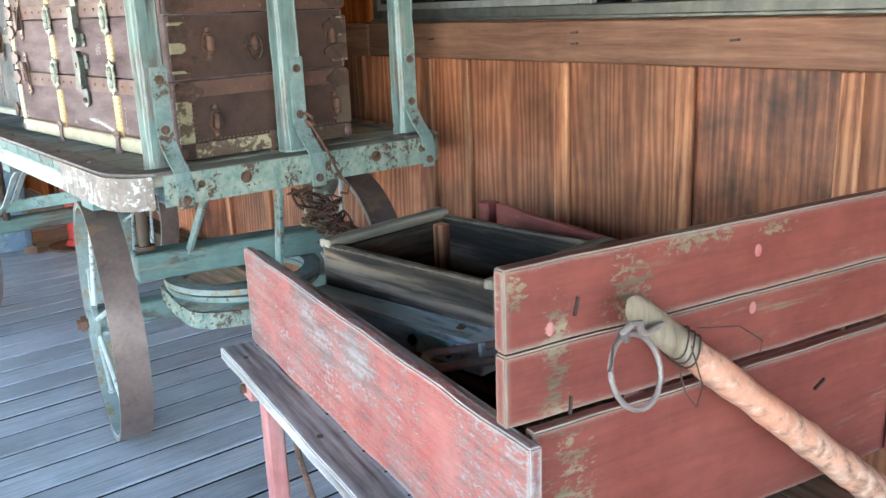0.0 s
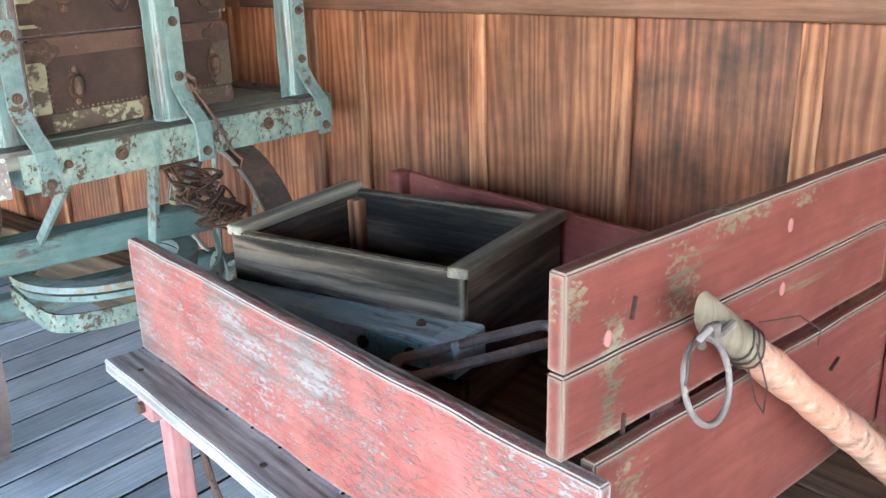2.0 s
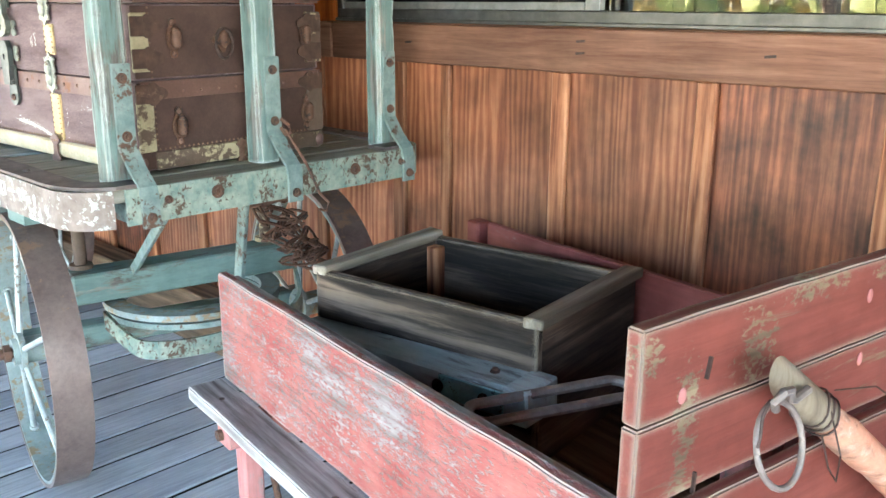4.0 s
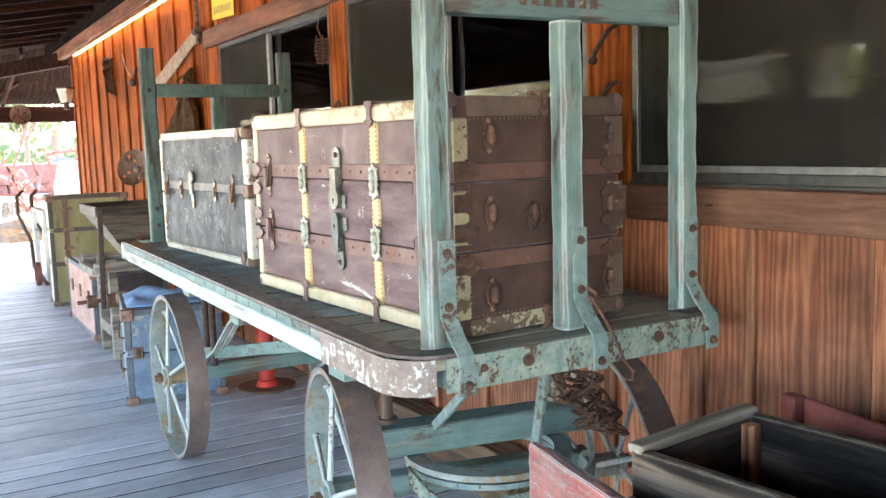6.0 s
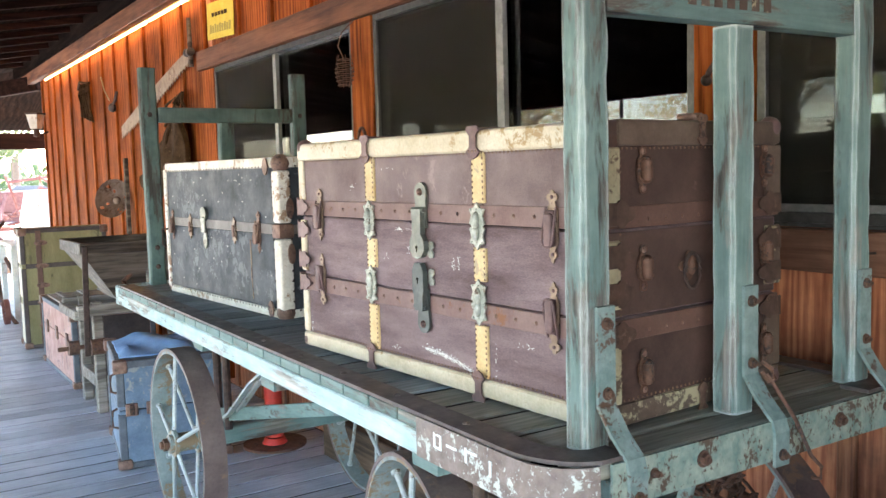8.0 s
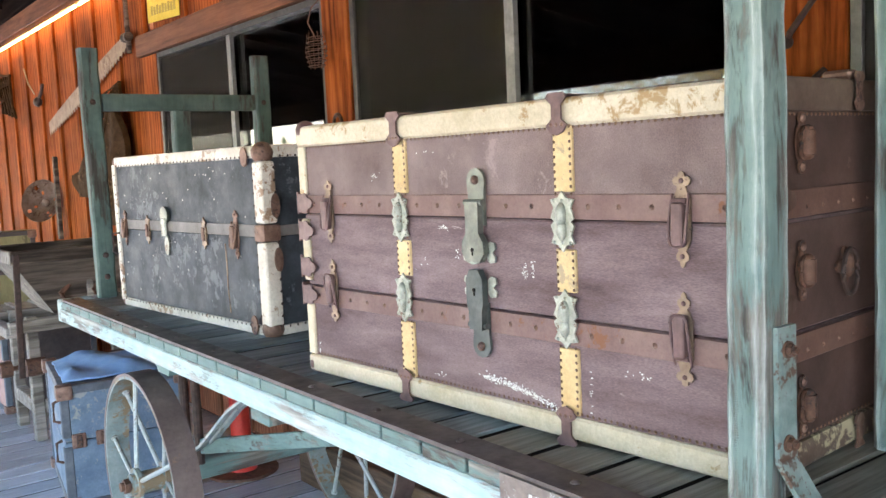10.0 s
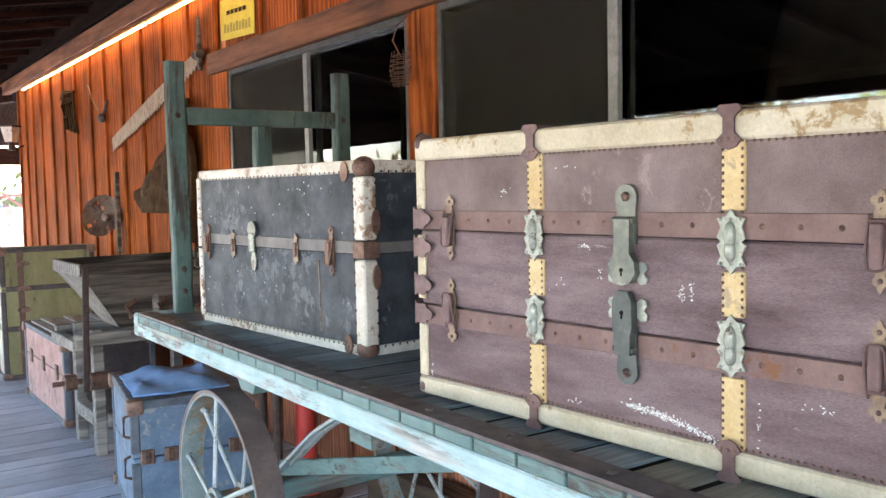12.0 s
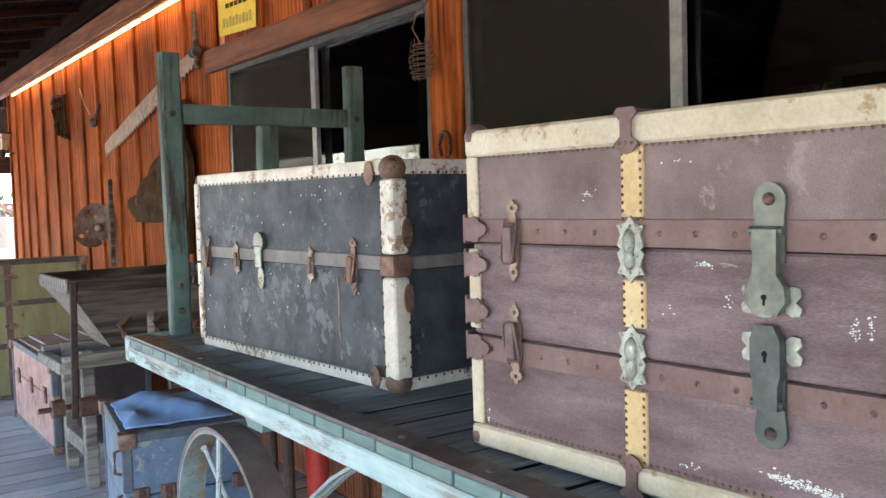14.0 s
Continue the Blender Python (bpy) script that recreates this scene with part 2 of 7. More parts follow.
def coat(name, base, other, rough=0.6, metal=0.0, chips=None, chip_share=0.4, scale=14.0, bump=0.3, spec=0.4, fine=90.0, stretch=(1, 1, 1), stain=0.25):
    """Paint, cloth, leather, iron: two tints, fine grain, and chips of another colour with sharp edges."""
    mat, n, l, b = nodes_of(name)
    v = mapped(n, l, stretch)
    a = noise_tex(n, l, v, scale, 7, 0.65)
    f = noise_tex(n, l, v, fine, 4, 0.7)
    col = ramp(n, l, a, [(0.32, base), (0.68, other)])
    col = mixc(n, l, 0.5, col, ramp(n, l, f, [(0.25, (1 - stain * 1.5,) * 3), (0.75, (1 + stain,) * 3)]), "MULTIPLY")
    h = math_n(n, l, "ADD", math_n(n, l, "MULTIPLY", f, 0.5), math_n(n, l, "MULTIPLY", a, 0.6))
    if chips:
        c1 = noise_tex(n, l, v, scale * 2.4, 8, 0.72, 0.3)
        c2 = noise_tex(n, l, v, scale * 0.35, 3, 0.5)
        cf = math_n(n, l, "ADD", math_n(n, l, "MULTIPLY", c1, 0.6), math_n(n, l, "MULTIPLY", c2, 0.4))
        lo = 0.66 - 0.3 * chip_share
        mask = ramp(n, l, cf, [(lo, (0, 0, 0)), (lo + 0.03, (1, 1, 1))])
        col = mixc(n, l, mask, col, chips)
        h = math_n(n, l, "SUBTRACT", h, math_n(n, l, "MULTIPLY", mask, 0.5))
    l.new(col, b.inputs["Base Color"])
    l.new(ramp(n, l, a, [(0.3, (rough + 0.1,) * 3), (0.7, (rough - 0.1,) * 3)]), b.inputs["Roughness"])
    b.inputs["Metallic"].default_value = metal
    b.inputs["Specular IOR Level"].default_value = spec
    bump_on(n, l, b, h, bump, 0.002)
    return mat


M_FLOOR = wood("weathered deck boards", (0.31, 0.31, 0.325), (0.42, 0.42, 0.44), (0.53, 0.53, 0.55), "x", 75, 0.5, 0.5, 0.24, spec=0.4, flame=0.05)
M_WALL = wood("stained redwood", (0.27, 0.082, 0.040), (0.41, 0.145, 0.070), (0.56, 0.235, 0.118), "z", 42, 0.5, 0.45, 0.5, spec=0.35, blotch=3.0, flame=0.20, waves=0.30)
M_WALLDK = wood("dark stained redwood", (0.10, 0.028, 0.014), (0.21, 0.060, 0.028), (0.36, 0.125, 0.056), "z", 42, 0.45, 0.4, 0.7, spec=0.4, blotch=4.0, flame=0.12, waves=0.3)
M_BATTEN = wood("redwood batten", (0.14, 0.045, 0.022), (0.36, 0.14, 0.068), (0.55, 0.26, 0.14), "z", 34, 0.55, 0.4, 0.4)
M_SILL = wood("redwood sill board", (0.15, 0.058, 0.033), (0.225, 0.105, 0.064), (0.31, 0.16, 0.10), "y", 44, 0.6, 0.35, 0.35, flame=0.06)
M_TRIM = wood("orange stained trim", (0.15, 0.030, 0.006), (0.36, 0.084, 0.016), (0.50, 0.145, 0.030), "z", 30, 0.75, 0.35, 0.4, spec=0.08)
M_TRIMY = wood("orange stained beam", (0.10, 0.03, 0.010), (0.23, 0.075, 0.026), (0.34, 0.125, 0.045), "y", 22, 0.6, 0.35, 0.3)
# roof and rafter wood near black: the shade under the roof is coloured in
M_ROOF = wood("roof boards with shade in colour", (0.005, 0.0027, 0.002), (0.012, 0.0064, 0.0046), (0.022, 0.012, 0.0085), "y", 20, 0.9, 0.4, 0.3, spec=0.02)
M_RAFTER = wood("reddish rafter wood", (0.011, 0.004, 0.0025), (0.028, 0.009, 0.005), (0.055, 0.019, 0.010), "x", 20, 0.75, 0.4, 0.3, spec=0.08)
M_TEALX = wood("worn teal paint across", (0.055, 0.045, 0.036), (0.13, 0.115, 0.095), (0.27, 0.25, 0.21), "x", 30, 0.6, 0.6, 0.25, paint=(0.102, 0.168, 0.152), cover=0.70, paint2=(0.172, 0.245, 0.222), fleck=0.8)
M_TEALY = wood("worn teal paint along", (0.055, 0.045, 0.036), (0.13, 0.115, 0.095), (0.27, 0.25, 0.21), "y", 30, 0.6, 0.6, 0.25, paint=(0.102, 0.168, 0.152), cover=0.70, paint2=(0.172, 0.245, 0.222), fleck=0.8)
M_TEALZ = wood("worn teal paint upright", (0.05, 0.045, 0.038), (0.13, 0.12, 0.10), (0.28, 0.26, 0.225), "z", 34, 0.6, 0.9, 0.35, paint=(0.100, 0.160, 0.143), cover=0.62, paint2=(0.185, 0.255, 0.228), fleck=0.7, edge=(0.56, 0.60, 0.56))
# darker copy of the teal: roof shade over the far rack is in it
M_TEALFAR = wood("shade-darkened teal paint", (0.02, 0.018, 0.014), (0.045, 0.04, 0.032), (0.09, 0.08, 0.064), "z", 34, 0.6, 0.8, 0.3, paint=(0.045, 0.078, 0.068), cover=0.72, paint2=(0.105, 0.155, 0.135), fleck=0.7)
M_PALE = wood("sun bleached pale teal rail", (0.16, 0.155, 0.135), (0.36, 0.35, 0.31), (0.58, 0.57, 0.52), "y", 34, 0.65, 0.7, 0.2, paint=(0.30, 0.43, 0.415), cover=0.64, paint2=(0.48, 0.575, 0.55), fleck=0.8)
M_DECK = wood("grey teal cart deck", (0.095, 0.12, 0.13), (0.19, 0.225, 0.235), (0.30, 0.335, 0.34), "x", 60, 0.55, 0.5, 0.3, spec=0.4, flame=0.05)
M_DECKY = wood("dusty bare cart deck", (0.20, 0.18, 0.14), (0.32, 0.30, 0.24), (0.44, 0.41, 0.335), "x", 60, 0.65, 0.4, 0.2, flame=0.05)
M_TEALIRON = coat("chipped teal iron", (0.120, 0.178, 0.164), (0.22, 0.275, 0.253), 0.5, 0.0, (0.09, 0.05, 0.032), 0.33, 26, 0.5)
M_CHIPBAND = coat("chipped band paint", (0.120, 0.195, 0.172), (0.32, 0.345, 0.275), 0.5, 0.0, (0.08, 0.048, 0.03), 0.44, 34, 0.6, stretch=(1, 1, 0.8))
M_BROWNBAND = coat("brown band with white paint", (0.145, 0.105, 0.088), (0.24, 0.19, 0.16), 0.55, 0.0, (0.48, 0.50, 0.44), 0.42, 22, 0.5)
M_STRAP = coat("grey brown iron strap", (0.085, 0.07, 0.066), (0.15, 0.12, 0.11), 0.5, 0.35, None, 0, 20, 0.3)
M_RUST = coat("rusted iron", (0.085, 0.045, 0.03), (0.17, 0.085, 0.055), 0.65, 0.3, (0.05, 0.035, 0.03), 0.4, 40, 0.6)
M_RUSTDK = coat("dark rusted iron", (0.04, 0.028, 0.024), (0.085, 0.05, 0.04), 0.6, 0.4, None, 0, 40, 0.5)
M_TREAD = coat("brown wheel tread", (0.125, 0.085, 0.075), (0.215, 0.155, 0.135), 0.45, 0.35, (0.25, 0.15, 0.10), 0.30, 7, 0.35)
M_WHEELPAINT = coat("grey teal wheel paint", (0.17, 0.215, 0.205), (0.28, 0.315, 0.295), 0.55, 0.0, (0.24, 0.17, 0.10), 0.46, 14, 0.4)
M_ROD = coat("grey rod paint", (0.3, 0.34, 0.33), (0.42, 0.44, 0.42), 0.5, 0.1, (0.14, 0.1, 0.07), 0.3, 30, 0.4)
M_CANVAS = coat("faded purple brown canvas", (0.135, 0.092, 0.085), (0.255, 0.188, 0.175), 0.8, 0.0, (0.29, 0.218, 0.204), 0.18, 6, 0.25, 0.2, 420, (1, 1, 1), 0.5)
M_CANVASLO = coat("darker purple brown canvas", (0.098, 0.062, 0.062), (0.25, 0.178, 0.178), 0.8, 0.0, (0.33, 0.265, 0.258), 0.20, 8, 0.3, 0.2, 420, (1, 0.35, 1.7), 0.55)
# brown end leather, deepened by the shade of the trunk's end face
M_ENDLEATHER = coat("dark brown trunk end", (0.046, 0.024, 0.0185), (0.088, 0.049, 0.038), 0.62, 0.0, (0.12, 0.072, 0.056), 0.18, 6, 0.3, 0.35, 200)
M_FIBRE = coat("red brown fibre band", (0.15, 0.085, 0.075), (0.22, 0.135, 0.115), 0.6, 0.0, (0.18, 0.075, 0.035), 0.28, 9, 0.3, 0.35, 200)
# darker copy of the fibre band, holding the end face's shade
M_FIBREDK = coat("darkened fibre band", (0.085, 0.042, 0.032), (0.14, 0.072, 0.052), 0.55, 0.0, None, 0, 9, 0.3, 0.4, 200)
M_CREAM = coat("aged cream edging", (0.43, 0.355, 0.235), (0.60, 0.52, 0.39), 0.55, 0.0, (0.32, 0.21, 0.10), 0.33, 9, 0.3, 0.4, 120)
# stained cream in two darker copies, with the end face's shade in them
M_CREAMDK = coat("stained darkened cream", (0.075, 0.048, 0.036), (0.13, 0.088, 0.062), 0.6, 0.0, (0.36, 0.30, 0.19), 0.36, 10, 0.3, 0.35, 120)
M_CREAMMID = coat("dirty darkened cream edging", (0.26, 0.215, 0.13), (0.42, 0.37, 0.235), 0.6, 0.0, (0.10, 0.065, 0.045), 0.38, 10, 0.3, 0.35, 120)
M_YELLOW = coat("yellowed fibre strap", (0.47, 0.315, 0.13), (0.62, 0.46, 0.235), 0.55, 0.0, (0.36, 0.27, 0.16), 0.33, 9, 0.3, 0.4, 120)
M_CAP = coat("brown purple corner cap", (0.10, 0.058, 0.055), (0.17, 0.10, 0.092), 0.5, 0.2, None, 0, 24, 0.3)
M_JOINT = coat("dirt packed joint", (0.010, 0.009, 0.008), (0.02, 0.018, 0.016), 0.95, 0.0, None, 0, 20, 0.3, 0.05)
M_STUD = coat("brown stud", (0.11, 0.06, 0.04), (0.2, 0.12, 0.07), 0.45, 0.4, None, 0, 40, 0.2)
M_BRASS = coat("tarnished green brass", (0.105, 0.115, 0.098), (0.175, 0.18, 0.15), 0.42, 0.55, (0.2, 0.23, 0.19), 0.3, 22, 0.3)
M_BRASSDK = coat("dark tarnished brass", (0.055, 0.066, 0.062), (0.095, 0.105, 0.098), 0.45, 0.5, None, 0, 22, 0.3)
M_NICKEL = coat("flaking nickel clasp", (0.25, 0.265, 0.22), (0.40, 0.40, 0.34), 0.45, 0.4, (0.16, 0.11, 0.075), 0.35, 45, 0.4)
M_LATCH = coat("brown brass latch", (0.17, 0.115, 0.08), (0.29, 0.21, 0.145), 0.42, 0.45, (0.085, 0.05, 0.04), 0.35, 30, 0.3)
M_BLACK = coat("black trunk canvas", (0.022, 0.027, 0.033), (0.064, 0.074, 0.084), 0.6, 0.0, (0.11, 0.12, 0.13), 0.27, 11, 0.5, 0.35, 160)
M_WHITEEDGE = coat("off white trunk edging", (0.50, 0.44, 0.36), (0.72, 0.67, 0.58), 0.5, 0.0, (0.30, 0.19, 0.12), 0.36, 11, 0.3, 0.4, 120)
M_GREYBAND = coat("grey fibre band", (0.14, 0.125, 0.115), (0.2, 0.18, 0.165), 0.6, 0.0, None, 0, 12, 0.3)
M_RUSTCAP = coat("rusted trunk hardware", (0.13, 0.07, 0.05), (0.25, 0.15, 0.11), 0.55, 0.35, (0.07, 0.04, 0.035), 0.35, 34, 0.5)
M_STEELDOT = coat("bright nail head", (0.45, 0.43, 0.4), (0.6, 0.58, 0.55), 0.4, 0.6, None, 0, 30, 0.2)
M_RED = wood("worn red board along", (0.15, 0.12, 0.11), (0.29, 0.245, 0.235), (0.42, 0.375, 0.36), "y", 60, 0.7, 0.8, 0.25, paint=(0.30, 0.062, 0.052), cover=0.60, paint2=(0.39, 0.15, 0.13), fleck=3.0, patch=5.0, edge=(0.46, 0.41, 0.38))
M_REDX = wood("red board across", (0.09, 0.07, 0.045), (0.19, 0.145, 0.09), (0.30, 0.24, 0.155), "x", 30, 0.55, 0.4, 0.2, paint=(0.142, 0.034, 0.026), cover=0.90, paint2=(0.215, 0.060, 0.045), edge=(0.27, 0.225, 0.18), scrapes=((0.085, 0.82, 0.028, 0.17), (0.22, 0.93, 0.055, 0.07), (0.36, 0.985, 0.10, 0.025), (0.10, 0.66, 0.05, 0.07), (0.02, 0.96, 0.03, 0.03), (0.52, 0.975, 0.06, 0.015)))
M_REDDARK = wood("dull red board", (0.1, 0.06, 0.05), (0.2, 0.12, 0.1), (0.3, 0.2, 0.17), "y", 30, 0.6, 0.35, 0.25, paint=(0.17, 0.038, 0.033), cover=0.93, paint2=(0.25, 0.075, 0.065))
M_GREYW = wood("weathered grey plank", (0.17, 0.145, 0.14), (0.35, 0.315, 0.305), (0.56, 0.53, 0.51), "y", 44, 0.75, 0.8, 0.35, edge=(0.60, 0.58, 0.56))
M_PINKLEG = wood("faded pink leg", (0.16, 0.12, 0.11), (0.28, 0.22, 0.2), (0.42, 0.36, 0.33), "z", 30, 0.7, 0.5, 0.2, paint=(0.36, 0.12, 0.11), cover=0.75, paint2=(0.48, 0.22, 0.2))
M_BEDFLOOR = wood("dark brown bed boards", (0.05, 0.03, 0.018), (0.115, 0.07, 0.042), (0.19, 0.12, 0.072), "y", 34, 0.7, 0.4, 0.3)
M_CRATEY = wood("dark weathered crate along", (0.020, 0.015, 0.013), (0.068, 0.049, 0.039), (0.24, 0.17, 0.125), "y", 40, 0.7, 0.7, 0.4, spec=0.2, flame=0.24, edge=(0.22, 0.18, 0.14))
M_CRATEX = wood("dark weathered crate across", (0.028, 0.020, 0.016), (0.088, 0.062, 0.048), (0.22, 0.16, 0.12), "x", 36, 0.7, 0.6, 0.35, flame=0.2)
M_CRATETOP = wood("greyish crate rim", (0.13, 0.11, 0.085), (0.23, 0.20, 0.16), (0.36, 0.32, 0.265), "x", 26, 0.75, 0.5, 0.3)
M_BEAM = wood("blue grey beam", (0.16, 0.165, 0.17), (0.32, 0.33, 0.335), (0.50, 0.51, 0.51), "y", 40, 0.55, 0.4, 0.15, paint=(0.31, 0.395, 0.405), cover=0.72, paint2=(0.46, 0.53, 0.52))
M_TURQ = coat("turquoise flaking iron", (0.2, 0.47, 0.52), (0.36, 0.64, 0.66), 0.5, 0.0, (0.07, 0.07, 0.075), 0.3, 30, 0.5)
M_POLE = wood("orange peeled pole", (0.20, 0.10, 0.066), (0.42, 0.235, 0.165), (0.60, 0.42, 0.32), "y", 50, 0.65, 0.7, 0.2, paint=(0.47, 0.19, 0.115), cover=0.45, paint2=(0.54, 0.28, 0.19), fleck=0.6)
M_POLEEND = wood("bare pole end", (0.12, 0.088, 0.06), (0.25, 0.19, 0.13), (0.38, 0.31, 0.23), "z", 26, 0.7, 0.6, 0.25)
M_IRON = coat("grey brown iron", (0.17, 0.135, 0.12), (0.27, 0.225, 0.205), 0.5, 0.3, None, 0, 26, 0.35)
M_BLUE = coat("scuffed blue trunk", (0.085, 0.125, 0.18), (0.165, 0.215, 0.275), 0.6, 0.0, (0.25, 0.25, 0.235), 0.34, 9, 0.4, 0.3, 130)
M_BLUEBAND = coat("dark grey trunk band", (0.06, 0.07, 0.085), (0.11, 0.12, 0.135), 0.6, 0.0, None, 0, 14, 0.3)
M_DENIM = coat("blue cotton cloth", (0.12, 0.21, 0.38), (0.22, 0.34, 0.52), 0.9, 0.0, None, 0, 7, 0.5, 0.1, 320)
M_PINKTRUNK = coat("faded red trunk cloth", (0.30, 0.155, 0.125), (0.46, 0.27, 0.225), 0.7, 0.0, (0.22, 0.14, 0.12), 0.38, 9, 0.4, 0.3, 130)
M_PINKTOP = coat("grey trunk lid", (0.22, 0.20, 0.175), (0.35, 0.32, 0.28), 0.7, 0.0, (0.44, 0.42, 0.37), 0.3, 9, 0.4, 0.3, 130)
M_DARKTRUNK = coat("dark trunk end", (0.045, 0.035, 0.035), (0.085, 0.065, 0.062), 0.65, 0.0, None, 0, 8, 0.3)
M_GREENTRUNK = coat("yellow green trunk cloth", (0.16, 0.142, 0.066), (0.27, 0.24, 0.12), 0.65, 0.0, (0.11, 0.095, 0.05), 0.36, 6, 0.4, 0.3, 130, (1, 1, 0.3))
M_HOPPER = wood("weathered hopper wood", (0.03, 0.021, 0.016), (0.085, 0.062, 0.047), (0.20, 0.155, 0.12), "x", 30, 0.75, 0.5, 0.3, flame=0.22)
M_HOPPERLT = wood("grey hopper wood", (0.10, 0.084, 0.068), (0.20, 0.175, 0.148), (0.36, 0.315, 0.27), "x", 34, 0.75, 0.5, 0.3)
M_REDPIPE = coat("bright red pipe paint", (0.45, 0.03, 0.022), (0.58, 0.055, 0.04), 0.45, 0.0, (0.2, 0.04, 0.03), 0.2, 12, 0.2)
M_ALU = coat("dull aluminium", (0.20, 0.195, 0.18), (0.29, 0.28, 0.26), 0.5, 0.5, None, 0, 20, 0.1)
M_ALUDK = coat("dark bronze aluminium", (0.08, 0.078, 0.072), (0.13, 0.125, 0.115), 0.4, 0.6, None, 0, 20, 0.1)
M_SAW = coat("brown saw steel", (0.22, 0.15, 0.095), (0.34, 0.245, 0.165), 0.55, 0.3, (0.14, 0.075, 0.04), 0.3, 14, 0.3)
M_LEATHER = coat("old brown leather", (0.026, 0.014, 0.007), (0.070, 0.039, 0.019), 0.8, 0.0, (0.12, 0.075, 0.04), 0.24, 12, 0.6, 0.06, 120)
M_PAN = coat("rusty pale enamel", (0.19, 0.13, 0.10), (0.31, 0.235, 0.195), 0.55, 0.2, (0.11, 0.055, 0.035), 0.4, 24, 0.4)
M_SIGN = coat("yellow tin sign", (0.62, 0.43, 0.03), (0.72, 0.54, 0.06), 0.5, 0.0, (0.5, 0.36, 0.08), 0.2, 8, 0.1)
M_INK = coat("faded lettering", (0.30, 0.215, 0.035), (0.40, 0.29, 0.05), 0.6, 0.0, None, 0, 20, 0.0)
M_BRACKET = coat("dark brown bracket iron", (0.055, 0.032, 0.024), (0.11, 0.062, 0.045), 0.5, 0.25, (0.15, 0.09, 0.06), 0.25, 26, 0.4)
M_ROPE = coat("straw cord", (0.3, 0.25, 0.16), (0.42, 0.36, 0.25), 0.9, 0.0, None, 0, 60, 0.4)
M_WHITEPAINT = coat("worn white paint", (0.6, 0.6, 0.55), (0.74, 0.74, 0.7), 0.6, 0.0, (0.3, 0.22, 0.18), 0.25, 30, 0.3)


# ---- the porch: ground, floor, wall, windows, roof ----
def glass_mat():
    mat, n, l, b = nodes_of("window glass")
    n.remove(b)
    tr, gl, mix, fr = n.new("ShaderNodeBsdfTransparent"), n.new("ShaderNodeBsdfGlossy"), n.new("ShaderNodeMixShader"), n.new("ShaderNodeFresnel")
    tr.inputs[0].default_value = (0.78, 0.8, 0.78, 1)
    gl.inputs["Roughness"].default_value = 0.01
    fr.inputs["IOR"].default_value = 1.75
    l.new(fr.outputs[0], mix.inputs[0])
    l.new(tr.outputs[0], mix.inputs[1])
    l.new(gl.outputs[0], mix.inputs[2])
    l.new(mix.outputs[0], n["Material Output"].inputs[0])
    return mat


def screen_mat():
    mat, n, l, b = nodes_of("dusty insect screen")
    b.inputs["Base Color"].default_value = (0.032, 0.026, 0.019, 1)
    b.inputs["Roughness"].default_value = 0.8
    b.inputs["Specular IOR Level"].default_value = 0.15
    tr, mix = n.new("ShaderNodeBsdfTransparent"), n.new("ShaderNodeMixShader")
    mix.inputs[0].default_value = 0.42
    l.new(tr.outputs[0], mix.inputs[1])
    l.new(b.outputs[0], mix.inputs[2])
    l.new(mix.outputs[0], n["Material Output"].inputs[0])
    return mat


def glow_mat(name, colour, strength):
    mat, n, l, b = nodes_of(name)
    b.inputs["Base Color"].default_value = (0.8, 0.8, 0.8, 1)
    b.inputs["Emission Color"].default_value = (*colour, 1)
    b.inputs["Emission Strength"].default_value = strength
    return mat


M_GLASS, M_SCREEN = glass_mat(), screen_mat()
M_TUBE = glow_mat("warm lamp tube", (1.0, 0.56, 0.16), 2.7)
M_EARTH = coat("pale dry ground", (0.42, 0.385, 0.34), (0.56, 0.52, 0.47), 0.95, 0.0, (0.33, 0.30, 0.25), 0.3, 0.9, 0.4, 0.1, 30)
# dark colours that carry the unlit look of the shop room
M_DARKROOM = coat("room paint with dimness in colour", (0.06, 0.046, 0.036), (0.11, 0.085, 0.066), 0.8, 0.0, None, 0, 2.0, 0.1)
M_DARKBOX = coat("shop goods with dimness in colour", (0.08, 0.07, 0.07), (0.19, 0.14, 0.11), 0.7, 0.0, None, 0, 3.0, 0.1)

WX = 1.94                    # face of the board wall
FY0, FY1 = -3.0, 16.6        # the porch floor
EAVE_X, EAVE_Y = -2.0, 17.6  # outer roof edges

bm = BM()
bmesh.ops.create_grid(bm, x_segments=2, y_segments=2, size=1500, matrix=Matrix.Translation((0, 0, -0.30)))
solo("ground", bm, M_EARTH, "pale sunlit dry earth ground round the porch", "ground", kind="structure")

floor = thing("floor", pose(0, 0, 0), "weathered blue-grey wooden porch deck boards laid with dark gaps", "floor", kind="structure")
bm = BM()
box(bm, -2.19, 5.99, FY0, FY1 - 0.2, -0.28, -0.0045)
part("joists", bm, M_JOINT, floor, "dark framing under the deck boards")

wall = thing("wall_east", pose(0, 0, 0), "stained redwood board and batten wall with a warm orange tint", "wall", kind="structure")
bm = BM()
Z_SILL0, Z_SILL1, Z_HEAD0, Z_HEAD1 = 1.175, 1.285, 2.19, 2.32
WIN = [(6.98, 4.98), (4.77, 2.86), (2.65, 0.74), (0.53, -1.4)]
# wall body behind the boards: below the windows, above them, beyond them, and between
box(bm, WX + 0.02, WX + 0.16, -3.0, 13.7, 0.0, Z_SILL0)
box(bm, WX + 0.02, WX + 0.16, -3.0, 13.7, Z_HEAD0, 3.2)
box(bm, WX + 0.02, WX + 0.16, 6.98, 13.7, Z_SILL0, Z_HEAD0)
